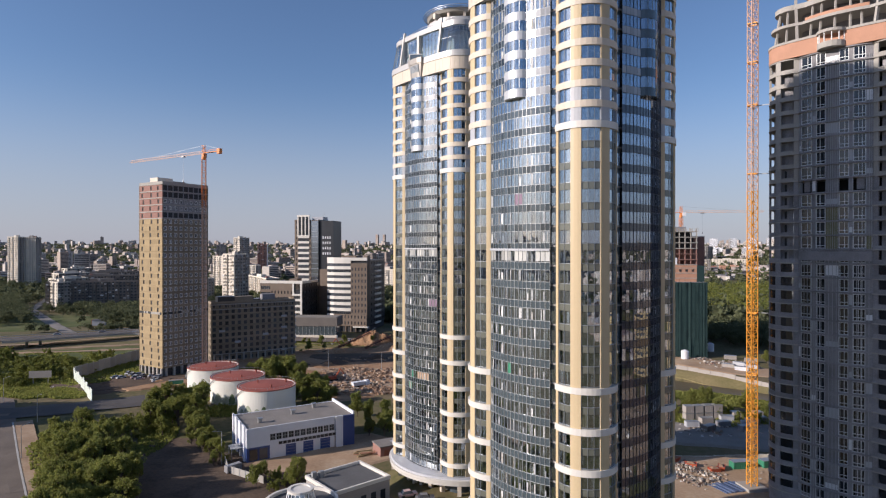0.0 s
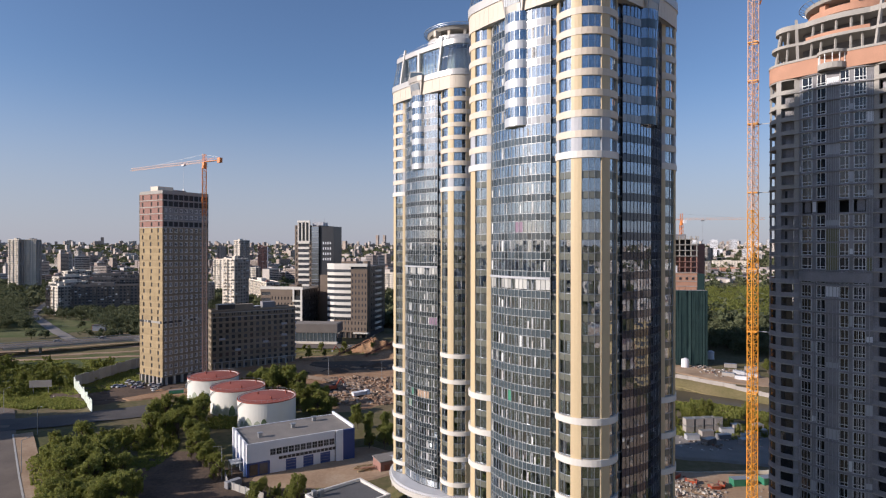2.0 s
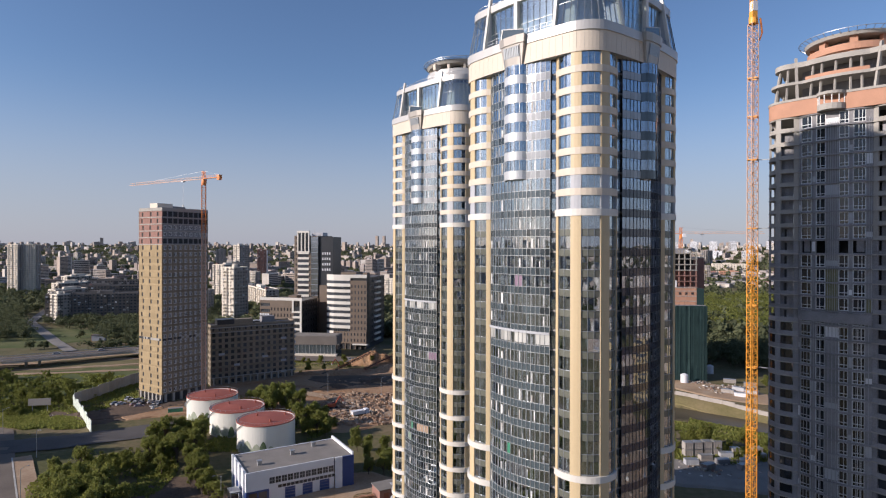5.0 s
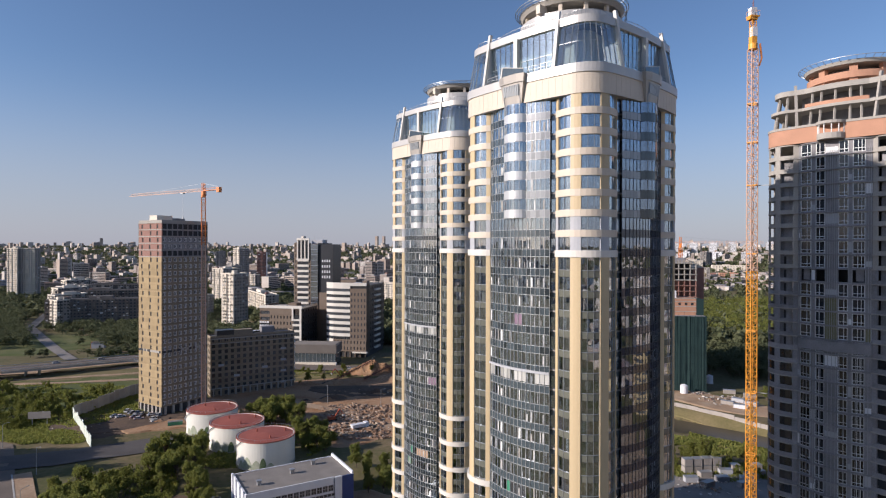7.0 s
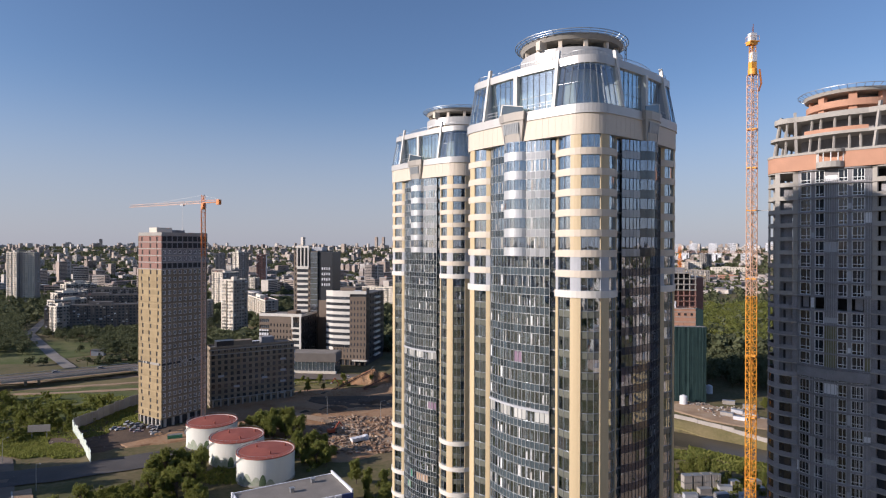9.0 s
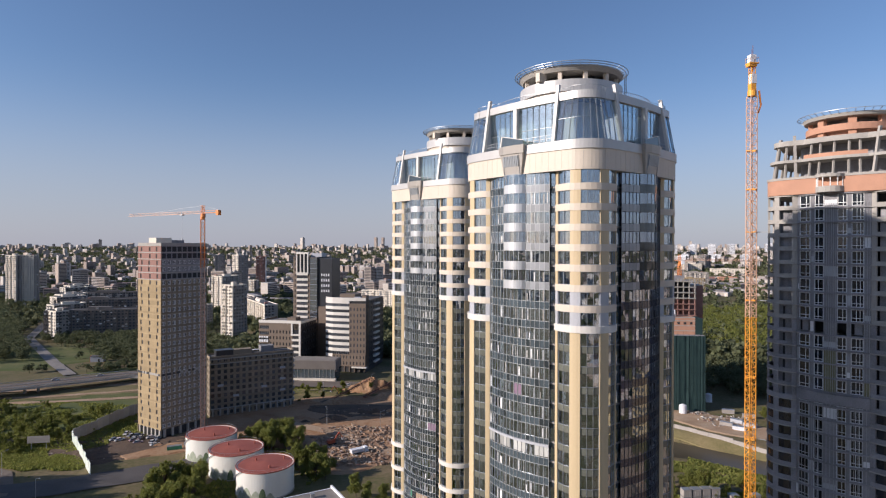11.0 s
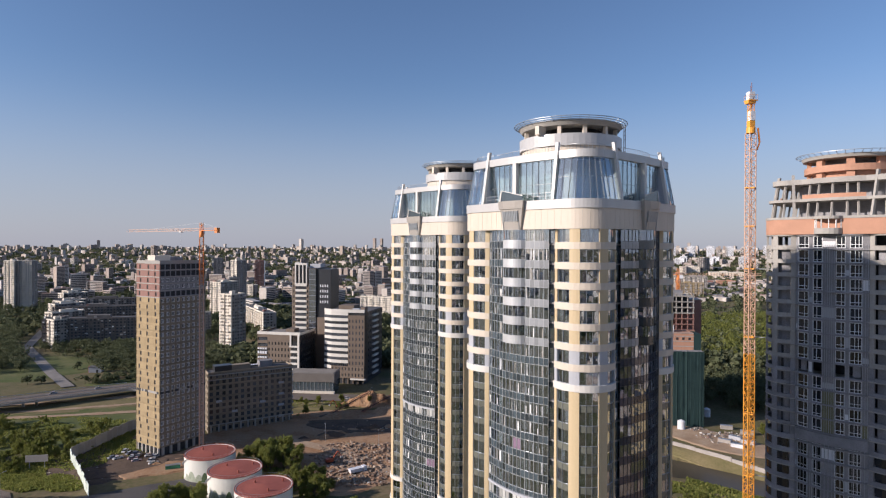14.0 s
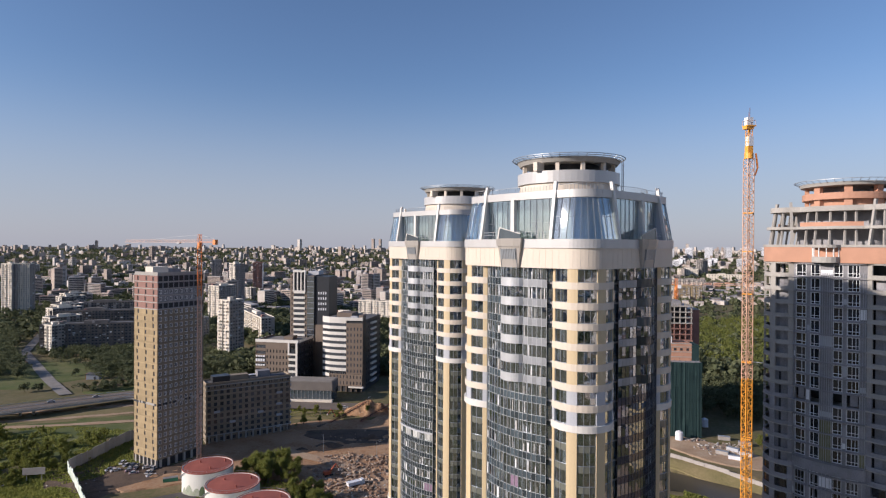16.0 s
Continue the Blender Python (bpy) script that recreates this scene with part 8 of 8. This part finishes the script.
for x, y in ((131, 321), (156, 346)):
    t = thing("silo", pose(x, y, height(x, y)), "small white cement silo", "silo", "silos")
    part("barrel", Build().disc(2.0, 0.4, 4.6, 24), M["stucco"], t)
    part("cap", Build().disc(2.0, 4.6, 5.3, 24, rt=0.4), M["stucco"], t)
    part("base", Build().disc(2.2, 0, 0.4, 24), M["concrete"], t)


def car(x, y, rot, label, van=False, z=None):
    z = height(x, y) + 0.15 if z is None else z
    t = thing("van" if van else "car", pose(x, y, z, 0, 0, rot), label, "van" if van else "car", "parked cars")
    h = 2.1 if van else 0.85
    part("body", Build().prism([(-2.2, -0.85), (2.2, -0.85), (2.2, 0.85), (-2.2, 0.85)], 0.3, h, [(-2.15, -0.8), (2.05, -0.8), (2.05, 0.8), (-2.15, 0.8)]), M["cars"], t)
    if not van:
        part("cabin", Build().prism([(-1.6, -0.78), (1.1, -0.78), (1.1, 0.78), (-1.6, 0.78)], h, h + 0.6, [(-1.1, -0.62), (0.5, -0.62), (0.5, 0.62), (-1.1, 0.62)]), M["farglass"], t)
        part("roof", Build().box(-0.3, 0, h + 0.6, 1.6, 1.24, 0.04), M["cars"], t)
    else:
        part("windscreen", Build().box(2.1, 0, 1.1, 0.08, 1.4, 0.7), M["farglass"], t)
    for wx in (-1.35, 1.35):
        for wy in (-0.8, 0.8):
            part("wheel", Build().box(wx, wy, 0, 0.62, 0.2, 0.62), M["rubber"], t)


cg = random.Random(4)
for i in range(13):
    car(-151 + cg.uniform(-1.6, 1.6) + (i % 7) * 3.4, 277 + (i // 7) * 6 - (i % 7) * 1.2 + cg.uniform(-2, 2), 58 + cg.uniform(-45, 45), "parked car on the building site")
for x, y, r in ((-288, 346, 21), (-270, 352, 21), (-222, 386, 38), (-242, 372, 38), (-190, 398, 5), (-60, 381, -4), (-30, 379, -4)):
    car(x, y, r, "car on the main road", z=6.16 if x < -250 else 5.7 if x < -235 else 5.35 if x < -210 else 4.5 if x < -100 else 0.6)
for x, y, r in ((-57, 161, 50), (-8, 136, 20), (-4, 133, 10)):
    car(x, y, r, "white van parked by the yard" if x < -50 else "car parked by the building", x < -50)


def digger(x, y, rot):
    z = height(x, y)
    t = thing("excavator", pose(x, y, z, 0, 0, rot), "red tracked excavator with raised arm", "excavator")
    for s in (-1, 1):
        part("track", Build().box(0, s * 1.1, 0, 3.8, 0.6, 0.9), M["rubber"], t)
    part("house", Build().box(-0.4, 0, 1.0, 3.0, 2.4, 1.3), M["orange"], t)
    part("cab", Build().box(0.6, 0.7, 1.4, 1.3, 1.0, 1.6), M["farglass"], t)
    part("boom", Build().bar((0.9, -0.3, 1.8), (3.4, -0.3, 5.2), 0.45), M["orange"], t)
    part("stick", Build().bar((3.4, -0.3, 5.2), (5.2, -0.3, 2.6), 0.35), M["orange"], t)
    part("bucket", Build().box(5.3, -0.3, 1.7, 0.9, 1.1, 0.9, 20), M["steel"], t)


digger(-50, 270, 30)
digger(-62, 362, -160)


def street_lamp(x, y, h=9.0, rot=0.0):
    t = thing("street_lamp", pose(x, y, height(x, y), 0, 0, rot), "thin grey steel street lamp", "street lamp", "street lamps")
    part("pole", Build().disc(0.13, -0.2, h, 8, rt=0.07), M["steel"], t)
    part("arm", Build().bar((0, 0, h), (1.8, 0, h + 0.4), 0.09), M["steel"], t)
    part("head", Build().box(2.0, 0, h + 0.3, 0.7, 0.25, 0.15), M["steel"], t)


for x, y in ((-141, 206), (-121, 170), (-109, 145), (-172, 232), (-214, 246), (-250, 250), (-84, 336), (-70, 352), (-44, 372), (-30, 290), (-58, 300), (-62, 166)):
    street_lamp(x, y, 9.5, rnd.uniform(0, 360))
bb = thing("billboard", pose(-178, 262, height(-178, 262), 0, 0, 10), "faded blank billboard on two posts", "billboard")
part("board", Build().box(0, 0, 3.2, 9, 0.3, 3.0), M["blockgrey"], bb)
part("post", Build().box(-3, 0.3, -0.2, 0.25, 0.25, 3.6), M["steel"], bb)
part("post", Build().box(3, 0.3, -0.2, 0.25, 0.25, 3.6), M["steel"], bb)


# ---- rough grass and weeds ----
NO_GRASS = ([(-84, 60), (-96, 112), (-107, 140), (-128, 166), (-154, 200), (-176, 230), (-260, 262), (-480, 262)], [(-260, 200), (-166, 214), (-144, 221), (-124, 232), (-100, 246)])


def weeds(cx, cy, rx, ry, n, size, label, seed):
    g = random.Random(seed)
    b = Build()
    for _ in range(n):
        a, q = g.uniform(0, math.tau), math.sqrt(g.random())
        x, y = cx + rx * q * math.cos(a), cy + ry * q * math.sin(a)
        if noise.noise((x / 12, y / 12, seed)) < -0.22 or any(seg_dist(x, y, r) < 9.5 for r in NO_GRASS):
            continue
        z = height(x, y)
        w = size * g.uniform(0.5, 1.4)
        t = g.uniform(0, math.tau)
        dx, dy = math.cos(t) * w, math.sin(t) * w
        lx, ly = g.uniform(-0.6, 0.6) * w, g.uniform(-0.6, 0.6) * w
        b.face((x - dx, y - dy, z), (x + dx, y + dy, z), (x + dx * 0.6 + lx, y + dy * 0.6 + ly, z + w * g.uniform(0.8, 1.8)), (x - dx * 0.3 + lx, y - dy * 0.3 + ly, z + w * g.uniform(1.0, 2.2)))
    solid("rough_grass", b, M["leaf"], label, "grass", kind="stuff")


weeds(-212, 292, 70, 48, 56000, 0.42, "rough green weeds in the meadow", 31)
weeds(-106, 182, 21, 30, 17000, 0.42, "rough green weeds under the trees", 32)
weeds(-82, 238, 36, 26, 14000, 0.4, "weeds round the tanks", 33)
weeds(98, 230, 34, 30, 16000, 0.45, "rough grass on the river bank", 35)
weeds(-172, 243, 26, 13, 12000, 0.4, "rough weeds between road and hoarding", 37)
weeds(-60, 375, 60, 14, 9000, 0.4, "dry grass on the verge", 36)

sg = random.Random(52)
for i in range(24):
    x, y = 1150 + i * 25, 2960 + (i % 4) * 55
    house("slab_block", "long white slab block on the far hill", "apartment block", x, y, 26 + 6 * (i % 3), 12, -20 + sg.uniform(-9, 9), sg.choice((15, 16, 16, 17)), 3.0, 8, ("stucco", "blockgrey"), 2.0, 1.6, z=height(x, y) - 1, group="far slab blocks", seed=40 + i)
for i in range(11):
    x, y = 950 + i * 44, 2380 + (i % 3) * 70
    house("slab_block", "pale slab block among trees on the hillside", "apartment block", x, y, 28 + 12 * (i % 2), 13, -24 + sg.uniform(-30, 14), sg.choice((5, 9, 9, 10)), 3.0, 10, ("stucco", "blockgrey"), 2.0, 1.6, z=height(x, y) - 1, group="hillside slab blocks", seed=70 + i)
for i, (x, y, w, d, f, mt) in enumerate(((850, 1760, 94, 24, 4, "blockwhite"), (690, 1560, 50, 24, 2, "redbrick"), (745, 1545, 44, 20, 2, "brick"), (610, 1420, 70, 20, 1, "blockwhite"), (650, 1650, 60, 22, 3, "blockwhite"), (800, 1900, 60, 18, 6, "blockwhite"))):
    house("industrial_hall", "long low industrial hall across the river", "hall", x, y, w, d, -14, f, 4.5, 12, (mt, mt), 2.2, 2.0, group="industrial halls", seed=60 + i, z=height(x, y) - 0.5, roof="felt")
pk = Build()
pg = random.Random(77)
for _ in range(420):
    u, v = pg.uniform(-105, 105), pg.choice((-60, -46, -20, -6, 20, 34, 60)) + pg.uniform(-1, 1)
    x, y = 545 + u, 1270 + v
    pk.box(x, y, height(x, y) + 0.3, 4.2, 1.8, 1.5, pg.choice((0, 90)) + pg.uniform(-5, 5))
solid("parked_vehicles", pk, M["debris"], "rows of parked vehicles on the far works yard", "vehicles", kind="stuff")
patch("yard_patch", 545, 1270, 130, 100, M["asphalt"], "wide grey works yard across the river", "ground", 0.4, 10, 90)

stones("rubble_field", -36, 322, 34, 16, 220, 0.3, 1.4, "broken masonry on dark soil", 28, 0.4)
stones("rubble_field", 130, 60, 60, 40, 500, 0.6, 2.2, "stacked materials on the wide yard", 29, 1.0, "debris")
stones("rubble_field", 140, 100, 50, 14, 500, 0.5, 2.0, "broken brick on the yard", 30, 1.0, "rubble")


def conveyor(ax, ay, bx, by, z1):
    """Inclined lattice belt resting on the soil heap."""
    d = math.dist((ax, ay), (bx, by))
    t = thing("conveyor", pose(ax, ay, height(ax, ay) + 0.4, 0, -math.degrees(math.atan2(z1, d)), math.degrees(math.atan2(by - ay, bx - ax))), "rusty inclined lattice conveyor on the soil heap", "conveyor", "conveyors")
    n = math.hypot(d, z1)
    part("belt", Build().box(n / 2, 0, 0.5, n, 1.2, 0.15), M["rubber"], t)
    fr = Build()
    for y in (-0.7, 0.7):
        fr.bar((0, y, 0), (n, y, 0), 0.18).bar((0, y, 1.2), (n, y, 1.2), 0.18)
        k = round(n / 1.6)
        for i in range(k):
            fr.bar((n * i / k, y, 0), (n * (i + 1) / k, y, 1.2), 0.1)
            fr.bar((n * i / k, y, 0), (n * i / k, y, 1.2), 0.1)
    part("frame", fr, M["rust"], t)
    part("foot", Build().box(0.4, 0, -0.5, 1.0, 2.2, 0.6), M["rust"], t)


conveyor(-64, 345, -44, 366, 7.6)
conveyor(-46, 352, -26, 370, 7.0)
for i in range(16):
    x, y = -60 + rnd.uniform(0, 40), 250 + rnd.uniform(0, 50)
    t = thing("plank_stack", pose(x, y, height(x, y), 0, 0, rnd.uniform(0, 180)), "loose stack of pale timber planks", "planks", "plank stacks")
    for q in range(3):
        part("plank", Build().box(rnd.uniform(-0.2, 0.2), -0.5 + q * 0.5, 0, rnd.uniform(3.5, 5.5), 0.4, 0.3), M["tan"], t)
